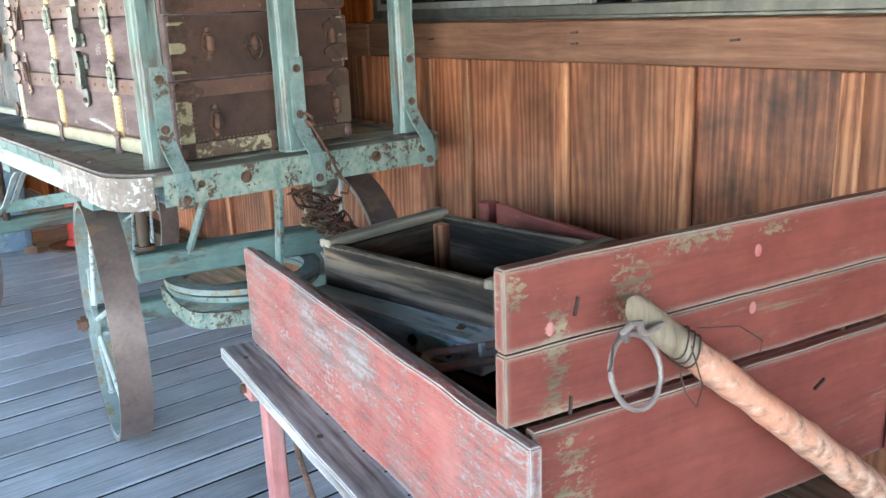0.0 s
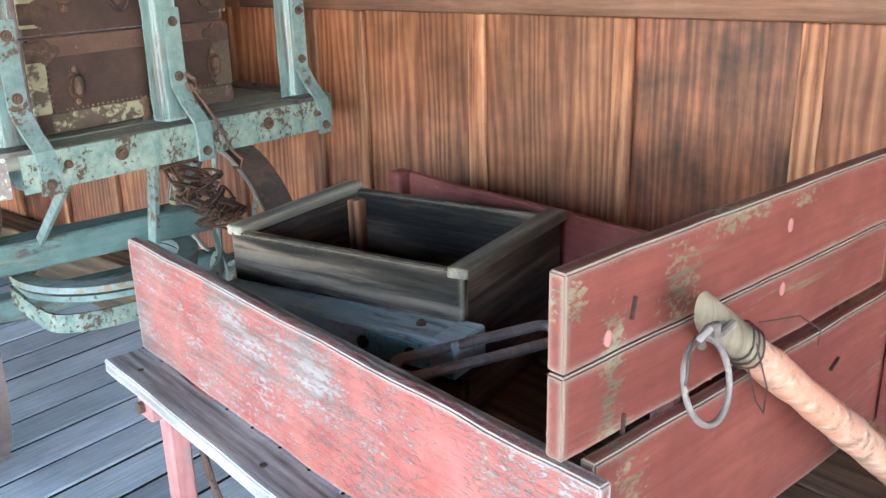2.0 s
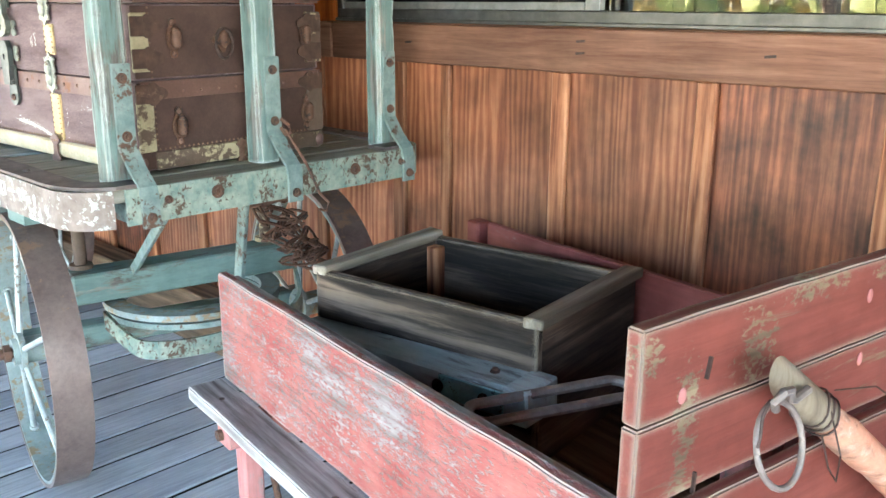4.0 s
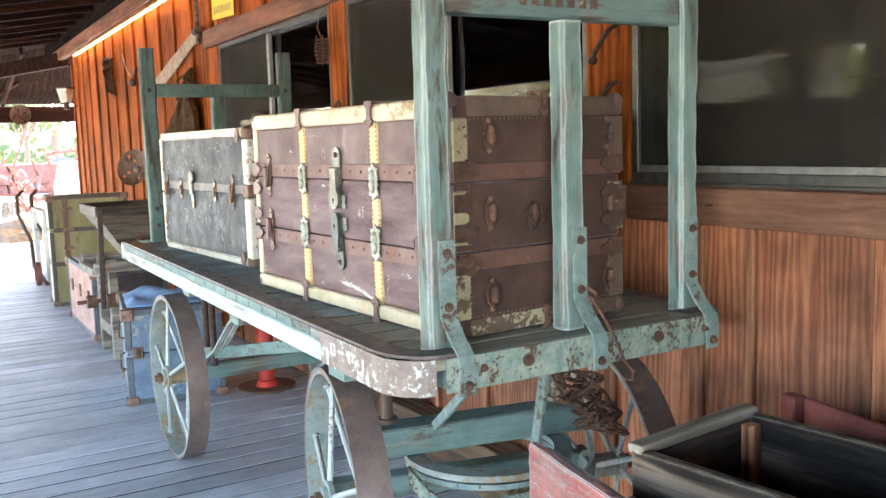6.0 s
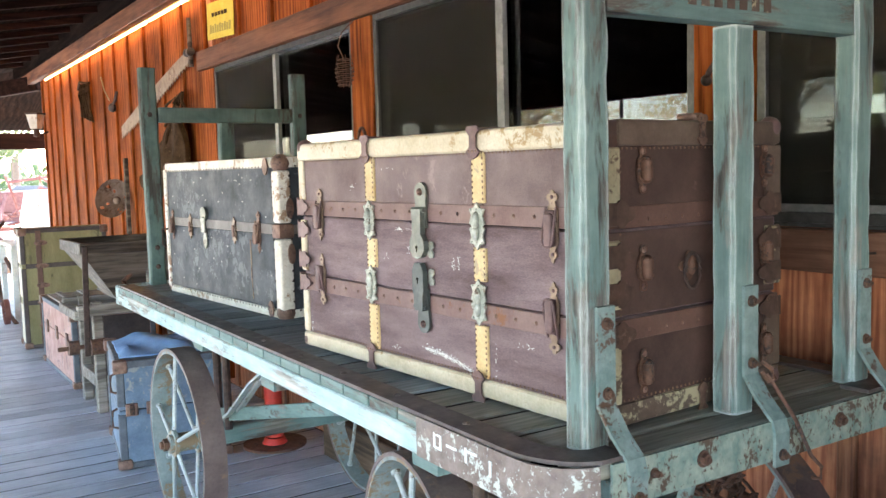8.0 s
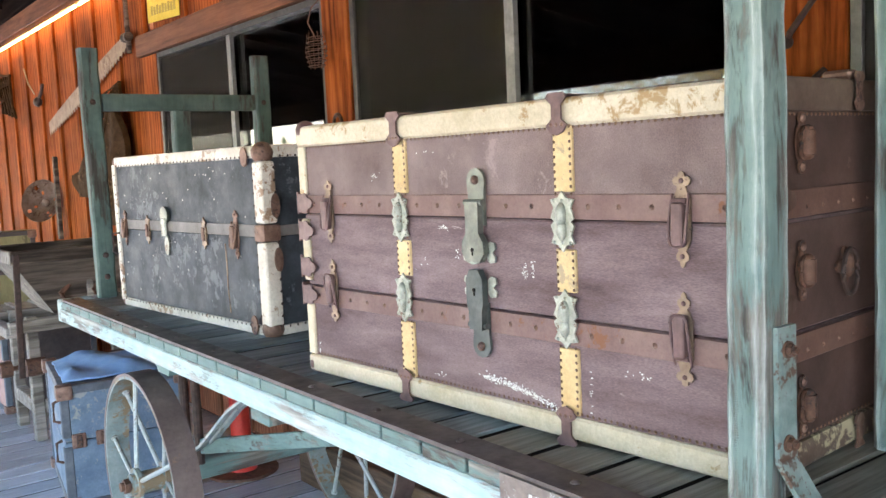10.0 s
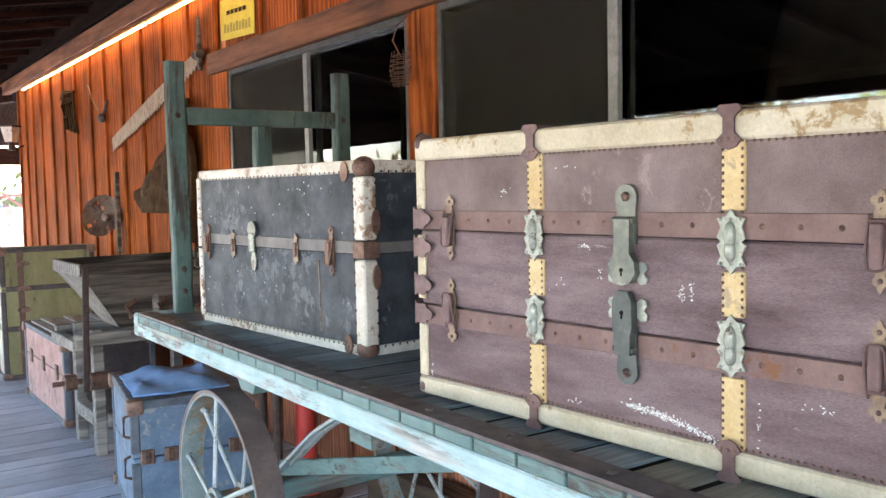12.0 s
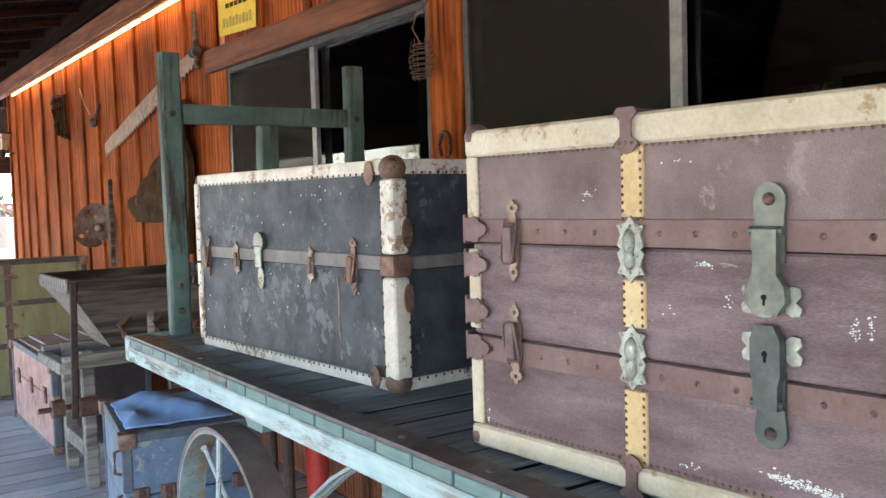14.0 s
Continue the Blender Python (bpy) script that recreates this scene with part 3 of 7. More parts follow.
box(bm, WX + 0.02, WX + 0.16, -3.0, -1.4, Z_SILL0, Z_HEAD0)
for a, b2 in zip(WIN, WIN[1:]):
    box(bm, WX + 0.02, WX + 0.16, b2[0], a[1], Z_SILL0, Z_HEAD0)
box(bm, WX + 0.16, 6.0, 13.56, 13.7, 0.0, 3.2)
part("wall_core", bm, M_WALL, wall)
for a in WIN:
    bm = BM()
    box(bm, WX - 0.01, WX + 0.16, a[1] - 0.0, a[0] + 0.0, Z_SILL0 + 0.002, Z_SILL1 + 0.005)
    part("window_base", bm, M_SILL, wall)
for a, b2 in zip(WIN, WIN[1:] + [(-1.4, -1.6)]):
    bm = BM()
    box(bm, WX - 0.035, WX + 0.018, b2[0] + 0.002, a[1] - 0.002, Z_SILL1 + 0.002, Z_HEAD0 - 0.002, 0.004)
    part("window_post", bm, M_TRIM, wall, "orange stained upright post between windows")
bm = BM()
box(bm, WX - 0.03, WX + 0.018, 6.982, 7.16, 0.05, Z_HEAD0 - 0.002, 0.004)
part("window_post", bm, M_TRIM, wall, "orange stained upright post between windows")
for y0, y1 in ((-3.0, 0.62), (0.624, 2.65), (2.654, 4.86), (4.864, 7.06)):
    bm = BM()
    box(bm, WX - 0.05, WX + 0.018, y0, y1, Z_SILL0, Z_SILL1, 0.004)
    part("sill_board", bm, M_SILL, wall, "pale worn redwood sill board with nail holes")
bm = BM()
for y, z in ((1.692, 1.226), (1.692, 1.255), (1.207, 1.238), (3.3, 1.23), (0.6, 1.23), (2.3, 1.235)):
    plank(bm, (WX - 0.0515, y - 0.012, z), (WX - 0.0515, y + 0.012, z - 0.002), 0.004, 0.006, (0, 0, 1), 0)
part("nail_holes", bm, M_RUSTDK, wall, "dark weathered nail holes")
bm = BM()
box(bm, WX - 0.055, WX + 0.018, -3.0, 7.25, Z_HEAD0, Z_HEAD1, 0.004)
part("header_board", bm, M_TRIMY, wall, "long orange stained board over the windows")

for i, (ya, yb) in enumerate(WIN):
    w = thing("window_%d" % (i + 1), pose(WX + 0.05, (ya + yb) / 2, Z_SILL1), "aluminium sliding window, one half behind a dark insect screen", "window", kind="structure")
    ym = ya - 0.505 * (ya - yb)
    z0, z1 = Z_SILL1 + 0.006, Z_HEAD0 - 0.003
    xf = WX - 0.005
    bm = BM()
    box(bm, xf - 0.02, xf + 0.06, yb + 0.002, ya - 0.002, z0, z0 + 0.035, 0.002)
    box(bm, xf - 0.03, xf + 0.06, yb + 0.002, ya - 0.002, z0 - 0.002, z0 + 0.008, 0.002)
    box(bm, xf - 0.02, xf + 0.06, yb + 0.002, ya - 0.002, z1 - 0.03, z1, 0.002)
    box(bm, xf - 0.02, xf + 0.06, yb + 0.002, yb + 0.03, z0 + 0.035, z1 - 0.03, 0.002)
    box(bm, xf - 0.02, xf + 0.06, ya - 0.03, ya - 0.002, z0 + 0.035, z1 - 0.03, 0.002)
    part("window_frame", bm, M_ALUDK, w, "dull bronze aluminium frame", world=True)
    bm = BM()
    box(bm, xf - 0.012, xf + 0.012, ym - 0.022, ym + 0.022, z0 + 0.036, z1 - 0.031, 0.002)
    box(bm, xf - 0.012, xf + 0.004, ym + 0.024, ya - 0.031, z0 + 0.036, z0 + 0.056, 0.001)
    part("meeting_rail", bm, M_ALU, w, "pale aluminium rail", world=True)
    bm = BM()
    box(bm, xf - 0.006, xf - 0.004, ym + 0.022, ya - 0.03, z0 + 0.056, z1 - 0.031)
    part("insect_screen", bm, M_SCREEN, w, "dusty dark insect screen", world=True)
    for nm, y0, y1, xx in (("pane", yb + 0.03, ym - 0.022, xf + 0.03), ("pane", ym - 0.02, ya - 0.03, xf + 0.045)):
        bm = BM()
        box(bm, xx, xx + 0.004, y0, y1, z0 + 0.036, z1 - 0.031)
        g = part(nm, bm, M_GLASS, w, "reflecting window glass", world=True)
        g.visible_shadow = False

# the dim room behind the windows, its dimness put into the wall colour
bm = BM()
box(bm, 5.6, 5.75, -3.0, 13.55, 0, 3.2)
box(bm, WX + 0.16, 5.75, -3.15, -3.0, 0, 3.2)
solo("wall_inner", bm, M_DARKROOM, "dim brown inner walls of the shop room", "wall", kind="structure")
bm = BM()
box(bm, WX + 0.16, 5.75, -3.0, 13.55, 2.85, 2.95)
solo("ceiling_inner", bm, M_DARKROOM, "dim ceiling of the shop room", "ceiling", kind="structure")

# unseen board wall with a gateway, added to cut light from the near end
bm = BM()
box(bm, 0.9, WX + 0.16, -3.16, -3.02, 0.0, 3.1)
box(bm, -2.2, 0.9, -3.16, -3.02, 2.1, 3.1)
solo("wall_south", bm, M_WALL, "unseen redwood wall added to block light from the near end", "wall", kind="structure")

# roof over the porch: rises to the wall, hipped at the far corner
SL = (2.90 - 2.25) / (WX - EAVE_X)


def roof_z(x):
    return 2.25 + (x - EAVE_X) * SL


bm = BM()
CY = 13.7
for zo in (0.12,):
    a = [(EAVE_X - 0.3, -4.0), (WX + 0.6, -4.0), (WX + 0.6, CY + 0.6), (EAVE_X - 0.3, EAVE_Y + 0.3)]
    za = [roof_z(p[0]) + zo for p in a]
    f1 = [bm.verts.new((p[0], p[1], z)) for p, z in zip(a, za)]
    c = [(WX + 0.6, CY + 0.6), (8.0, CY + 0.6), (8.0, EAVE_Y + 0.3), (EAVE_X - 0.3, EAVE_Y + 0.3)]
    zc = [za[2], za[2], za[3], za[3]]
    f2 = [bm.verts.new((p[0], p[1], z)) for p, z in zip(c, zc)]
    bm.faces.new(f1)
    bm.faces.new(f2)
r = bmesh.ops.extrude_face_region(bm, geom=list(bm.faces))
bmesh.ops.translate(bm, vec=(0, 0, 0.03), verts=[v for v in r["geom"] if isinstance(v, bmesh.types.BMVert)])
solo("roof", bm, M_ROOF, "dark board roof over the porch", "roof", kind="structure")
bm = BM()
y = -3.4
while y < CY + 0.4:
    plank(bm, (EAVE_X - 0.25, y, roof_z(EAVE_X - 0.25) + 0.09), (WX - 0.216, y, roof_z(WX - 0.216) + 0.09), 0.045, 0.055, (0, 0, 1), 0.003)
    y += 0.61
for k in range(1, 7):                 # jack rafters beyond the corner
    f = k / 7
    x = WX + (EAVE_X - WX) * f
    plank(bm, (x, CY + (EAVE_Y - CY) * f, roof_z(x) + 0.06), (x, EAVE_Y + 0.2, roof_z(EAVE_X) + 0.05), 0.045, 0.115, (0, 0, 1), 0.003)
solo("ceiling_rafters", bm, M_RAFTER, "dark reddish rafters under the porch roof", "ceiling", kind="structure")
bm = BM()
plank(bm, (EAVE_X, EAVE_Y, 2.16), (WX - 0.05, CY, 2.72), 0.10, 0.19, (0, 0, 1), 0.006)
solo("trim_hip_beam", bm, M_RAFTER, "reddish hip beam running out to the porch corner", "beam", kind="structure")
bm = BM()
box(bm, EAVE_X - 0.07, EAVE_X + 0.07, -4.0, EAVE_Y + 0.07, 2.07, 2.32, 0.006)
box(bm, EAVE_X + 0.07, 8.0, EAVE_Y - 0.07, EAVE_Y + 0.07, 1.99, 2.26, 0.006)
solo("trim_eave_beam", bm, M_RAFTER, "dark reddish eave beam round the porch", "beam", kind="structure")
for px, py in ((EAVE_X, EAVE_Y - 0.2), (EAVE_X, -2.9), (5.5, EAVE_Y)):
    bm = BM()
    box(bm, px - 0.065, px + 0.065, py - 0.065, py + 0.065, -0.3, 2.1, 0.008)
    solo("porch_post", bm, M_RAFTER, "square wooden porch post", "post", (px, py, -0.3), "porch posts", "structure")
for x0, x1 in ((-0.2, 0.35), (1.0, 1.55)):      # braces from the eave beam up to the hip
    bm = BM()
    plank(bm, (x0, EAVE_Y - 0.15, 2.26), (x1, EAVE_Y - 1.0, 2.62), 0.07, 0.07)
    solo("trim_brace", bm, M_RAFTER, "reddish diagonal roof brace", "brace", kind="structure")
bm = BM()
box(bm, WX - 0.17, WX - 0.09, -4.0, 14.6, 2.70, 2.97, 0.006)
solo("trim_wall_beam", bm, M_TRIMY, "orange stained beam along the top of the wall", "beam", kind="structure")
bm = BM()
box(bm, WX - 0.215, WX - 0.173, -4.0, 14.6, 2.835, 2.985, 0.004)
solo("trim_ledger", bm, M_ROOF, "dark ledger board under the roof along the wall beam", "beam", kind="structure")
for y0, y1 in ((6.98, 8.36), (8.40, 9.76), (9.80, 11.3), (11.34, 13.1), (5.5, 6.94), (4.0, 5.46)):
    lamp = thing("strip_lamp", pose(WX - 0.07, (y0 + y1) / 2, 2.72), "glowing warm strip lamp fixed behind the wall beam", "lamp", "strip lamps")
    bm = BM()
    cyl(bm, (WX - 0.062, y0 + 0.02, 2.70), (WX - 0.062, y1 - 0.02, 2.70), 0.009, 10)
    part("tube", bm, M_TUBE, lamp, world=True)
    bm = BM()
    box(bm, WX - 0.088, WX - 0.04, y0, y1, 2.716, 2.745, 0.002)
    part("housing", bm, M_ALU, lamp, world=True)

# boards and battens of the wall, each its own piece
BOARD_ME = {}


def wall_board(name, y0, y1, z0, z1, x0, x1, mat):
    key = (name, mat.name, round(y1 - y0, 3), round(z1 - z0, 2), round(x1 - x0, 3))
    if key not in BOARD_ME:
        b = BM()
        box(b, 0, x1 - x0, 0, y1 - y0, 0, z1 - z0, 0.003)
        BOARD_ME[key] = mesh_of(name, b, mat)
    piece(name, BOARD_ME[key], Matrix.Translation((x0, y0, z0)), wall)


BAT_LOW = [6.84, 6.43, 6.02, 5.61, 5.2, 4.79, 4.38, 3.97, 3.57, 3.17, 2.77, 2.38, 2.183, 1.775, 1.362, 0.947, 0.54, 0.13, -0.28, -0.7, -1.1, -1.5, -1.9, -2.3, -2.7]
for a, b2 in zip(BAT_LOW, BAT_LOW[1:]):
    wall_board("wall_board", b2 + 0.001, a - 0.001, 0.03, Z_SILL0 - 0.002, WX, WX + 0.02, M_WALLDK if a in (1.362, -0.28, 4.38) else M_WALL)
for i, y in enumerate(BAT_LOW):
    w = 0.034 if i == 12 else 0.05
    wall_board("batten", y - w / 2, y + w / 2, 0.03, Z_SILL0 - 0.003, WX - 0.019, WX - 0.001, M_BATTEN)
BAT_HI = [13.66, 13.25, 12.85, 12.41, 11.88, 11.35, 10.83, 10.28, 9.80, 9.28, 8.74, 8.22, 7.70, 7.2]
for a, b2 in zip(BAT_HI, BAT_HI[1:]):
    wall_board("wall_board", b2 + 0.001, a - 0.001, 0.03, 3.0, WX, WX + 0.02, M_TRIM)
for y in BAT_HI:
    wall_board("batten", y - 0.03, y + 0.03, 0.03, 2.98, WX - 0.024, WX - 0.001, M_TRIM)
for k in range(17):
    y = 7.06 - 0.53 * k
    wall_board("wall_board", y - 0.529, y - 0.001, Z_HEAD1 + 0.002, 3.0, WX, WX + 0.02, M_TRIM)
    if k:
        wall_board("batten", y - 0.03, y + 0.03, Z_HEAD1 + 0.003, 2.98, WX - 0.024, WX - 0.001, M_TRIM)

# ---- the baggage cart ----
CART = pose(1.325, 2.2, 0, 0, 0, -0.9)
cart = thing("baggage_cart", CART, "old teal-painted iron-wheeled railway baggage cart with slatted end racks", "cart")
K = Matrix.Translation((-1.325, -2.2, 0))       # the cart is given in the porch's metres, before its slight turn


def cpart(name, bm, mat, parent=None, label="", smooth=False):
    bm.transform(K)
    return part(name, bm, mat, parent or cart, label, smooth)


X0, X1, Y0, Y1, ZD = 0.798, 1.825, 2.17, 5.40, 0.952
RC = 0.11                      # radius of the rounded corners
# deck planks laid across
y = Y0 + 0.10
bm = BM()
box(bm, X0 + 0.07, X1 - 0.07, Y0 + 0.012, y - 0.002, ZD - 0.03, ZD, 0.003)
cpart("deck_plank", bm, M_DECKY, None, "dusty bare deck plank")
k = 0
while y < Y1 - 0.05:
    w = 0.133
    y1 = min(y + w, Y1 - 0.012)
    bm = BM()
    box(bm, X0 + 0.022, X1 - 0.012, y + 0.008, y1 - 0.008, ZD - 0.031 + 0.002 * (k % 3 == 0), ZD - 0.001 * (k % 4), 0.004)
    cpart("deck_plank", bm, M_DECKY if k < 4 else M_DECK, None, "dusty bare deck plank" if k < 4 else "")
    y += w
    k += 1
bm = BM()
box(bm, X0 + 0.024, X1 - 0.03, Y0 + 0.09, Y1 - 0.02, ZD - 0.029, ZD - 0.0055)
cpart("joint_filling", bm, M_JOINT, None, "dark dirt packed between the deck planks")
# iron edge straps on top of the deck, bending round the front corner
for sx, xa in ((1, X0), (-1, X1)):
    bm = BM()
    pts = [(xa + sx * 0.038, Y1 - 0.02, ZD + 0.005), (xa + sx * 0.036, 4.2, ZD + 0.005), (xa + sx * 0.036, 3.2, ZD + 0.005), (xa + sx * 0.036, Y0 + 0.16, ZD + 0.005)]
    for a in range(1, 7):
        t = math.radians(90 * a / 7)
        pts.append((xa + sx * (0.036 + 0.085 * (1 - math.cos(t))), Y0 + 0.16 - 0.125 * math.sin(t), ZD + 0.005))
    pts.append((xa + sx * 0.16, Y0 + 0.036, ZD + 0.005))
    ribbon(bm, [Vector(p) for p in pts], 0.008, 0.066, (0, 0, 1))
    cpart("edge_strap", bm, M_STRAP, None, "brown-grey iron strap along the deck edge")
    for yy in (2.5, 2.78, 3.05, 3.32, 3.6, 3.88, 4.16, 4.44, 4.75, 5.05, 5.35):
        bm = BM()
        ball(bm, (xa + sx * 0.036, yy, ZD + 0.009), 0.009, 1, 1, 0.6, 8, 5)
        cpart("rivet", bm, M_STRAP, None, "", True)
# side rails, plank ends over them
for sx, xa in ((1, X0), (-1, X1)):
    bm = BM()
    xs = sorted((xa, xa + sx * 0.06))
    box(bm, xs[0], xs[1], Y0 + 0.42, Y1, ZD - 0.084, ZD - 0.029, 0.004)
    cpart("side_rail", bm, M_PALE, None, "sun-bleached pale teal wooden side rail")
yy = Y0 + 0.42
while yy < Y1 - 0.03:
    bm = BM()
    box(bm, X0 + 0.003, X0 + 0.02, yy + 0.004, min(yy + 0.129, Y1 - 0.002), ZD - 0.028, ZD - 0.001, 0.002)
    cpart("plank_end", bm, M_TEALY, None, "teal plank end above the rail")
    yy += 0.133
# iron band round the front end with rounded corners
def band_pts(inset=0.0, y_side=0.46):
    p = [(X0 + inset, Y0 + y_side)]
    p += [(X0 + inset, Y0 + RC + (y_side - RC) * f) for f in (0.5, 0.0)]
    for a in range(1, 8):
        t = math.radians(90 * a / 8)
        p.append((X0 + inset + (RC - inset) * (1 - math.cos(t)), Y0 + RC - (RC - inset) * math.sin(t)))
    return p


left = band_pts()
bm = BM()
ribbon(bm, [Vector((x, y, ZD - 0.040)) for x, y in left], 0.084, 0.007, (0, 0, 1))
cpart("corner_band", bm, M_BROWNBAND, None, "brown iron corner band with worn white paint marks")
bm = BM()
ribbon(bm, [Vector((X0 + RC + 0.004, Y0, ZD - 0.040)), Vector((1.3, Y0, ZD - 0.040)), Vector((X1 - RC, Y0, ZD - 0.040))] +
       [Vector((2 * 1.32 - x, y, ZD - 0.040)) for x, y in left[::-1]], 0.080, 0.007, (0, 0, 1))
cpart("end_band", bm, M_CHIPBAND, None, "iron end band with chipped teal and cream paint")
bm = BM()
box(bm, X0 + 0.12, X1 - 0.12, Y0 + 0.008, Y0 + 0.07, ZD - 0.078, ZD - 0.032, 0.004)
cpart("end_sill", bm, M_TEALX)
bm = BM()
box(bm, X0, X1, Y1, Y1 + 0.05, ZD - 0.088, ZD + 0.004, 0.006)
cpart("end_sill", bm, M_PALE, None, "pale worn end block")
for xx in (1.136, 1.553, 1.01, 1.72):
    bm = BM()
    bolt(bm, (xx, Y0 - 0.003, ZD - 0.034), (0, -1, 0), 0.0115 if xx in (1.136, 1.553) else 0.007, 0.012)
    cpart("bolt", bm, M_RUST)
# white paint marks on the corner band, worn past reading
for y0, y1, z0, z1 in ((2.553, 2.560, 0.907, 0.938), (2.530, 2.537, 0.905, 0.936), (2.537, 2.553, 0.932, 0.938), (2.537, 2.553, 0.905, 0.911), (2.475, 2.512, 0.919, 0.925), (2.440, 2.447, 0.905, 0.935), (2.405, 2.440, 0.926, 0.932), (2.36, 2.367, 0.90, 0.93)):
    bm = BM()
    box(bm, X0 - 0.0052, X0 - 0.0038, y0, y1, z0, z1)
    cpart("paint_mark", bm, M_WHITEPAINT, None, "worn white painted mark")
# front rack
def hewn(bm, cx, cy, w, d, z0, z1, seed, rings=30):
    """A rough upright: chamfered section, wavering faces and dented edges."""
    rows = []
    for i in range(rings + 1):
        z = z0 + (z1 - z0) * i / rings
        sway = Vector((noise.noise(Vector((z * 2.2, seed, 0))), noise.noise(Vector((z * 2.2, seed, 9))), 0)) * 0.004
        row = []
        for k, (sx, sy) in enumerate(((-1, -1), (1, -1), (1, 1), (-1, 1))):
            q = Vector((z * 11, seed * 3.1, k * 5.7))
            c = 0.007 + 0.006 * max(0.0, noise.noise(q * 1.3)) + 0.010 * max(0.0, noise.noise(q * 0.45) - 0.25)
            jx, jy = 0.0022 * noise.noise(q + Vector((0, 3, 0))), 0.0022 * noise.noise(q + Vector((0, 7, 0)))
            a, b = Vector((cx + sx * (w - c) + jx, cy + sy * d + jy, z)), Vector((cx + sx * w + jx, cy + sy * (d - c) + jy, z))
            row += [p + sway for p in ((b, a) if sx * sy > 0 else (a, b))]
        rows.append([bm.verts.new(p) for p in row])
    for r0, r1 in zip(rows, rows[1:]):
        for k in range(8):
            bm.faces.new((r0[k], r0[(k + 1) % 8], r1[(k + 1) % 8], r1[k]))
    bm.faces.new(rows[0][::-1])
    bm.faces.new(rows[-1])
    return bm


for nm, cx, zt in (("rack_post", 0.945, 2.0), ("rack_post", 1.335, 1.728), ("rack_post", 1.735, 2.0)):
    bm = BM()
    hewn(bm, cx, 2.2635, 0.033, 0.0285, ZD + 0.001, zt, 4.0 + 9.0 * cx)
    cpart(nm, bm, M_TEALZ, None, "worn teal upright with rubbed pale edges")
bm = BM()
box(bm, 0.979, 1.701, 2.240, 2.288, 1.730, 1.80, 0.006, seg=2)
cpart("rack_rail", bm, M_TEALX, None, "worn teal crossbar")
for k in range(7):
    bm = BM()
    x = 1.18 + 0.036 * k
    box(bm, x, x + 0.022, 2.2385, 2.2395, 1.757, 1.785 + 0.004 * (k % 2))
    cpart("paint_mark", bm, M_CREAMDK, None, "faded painted mark worn past reading")
for cx in (0.955, 1.345, 1.735):
    bm = BM()
    pts = [(cx, 2.229, 1.215), (cx, 2.229, 1.10), (cx, 2.228, 1.035), (cx + 0.004, 2.20, 0.99), (cx + 0.008, 2.166, 0.952), (cx + 0.008, 2.160, 0.93), (cx + 0.008, 2.160, 0.862)]
    ribbon(bm, pts, 0.042, 0.007, (1, 0, 0))
    st = cpart("bracket_strap", bm, M_TEALIRON, None, "bent teal iron bracket strap")
    for z, yv in ((1.184, 2.2255), (1.058, 2.2255), (0.885, 2.1565)):
        bm = BM()
        bolt(bm, (cx + (0.008 if z < 1 else 0), yv, z), (0, -1, 0), 0.0085, 0.010)
        cpart("bolt", bm, M_RUST, st)
# far rack, its teal darkened by the roof shade put into the colour
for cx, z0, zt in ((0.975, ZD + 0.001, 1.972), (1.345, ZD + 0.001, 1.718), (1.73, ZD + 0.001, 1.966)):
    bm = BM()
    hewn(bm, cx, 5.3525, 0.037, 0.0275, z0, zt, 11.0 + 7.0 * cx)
    p = cpart("rack_post", bm, M_TEALFAR, None, "worn teal upright with roof shade in its colour")
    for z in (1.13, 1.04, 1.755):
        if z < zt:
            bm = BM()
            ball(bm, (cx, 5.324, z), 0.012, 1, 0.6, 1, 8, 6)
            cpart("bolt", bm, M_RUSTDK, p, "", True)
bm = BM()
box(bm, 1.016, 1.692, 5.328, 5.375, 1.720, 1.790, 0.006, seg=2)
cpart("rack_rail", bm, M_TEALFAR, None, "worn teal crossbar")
# hook rod hanging from the middle bracket
bm = BM()
tube(bm, [(1.35, 2.205, 1.065), (1.362, 2.19, 1.05), (1.366, 2.185, 1.03), (1.352, 2.19, 1.025), (1.346, 2.2, 1.045)], 0.005, 6)
tube(bm, [(1.355, 2.195, 1.04), (1.385, 2.15, 0.95), (1.405, 2.13, 0.88), (1.425, 2.12, 0.855), (1.415, 2.115, 0.835), (1.395, 2.12, 0.84)], 0.004, 8)
cpart("hook_rod", bm, M_RUST, None, "thin rusty hook rod", True)


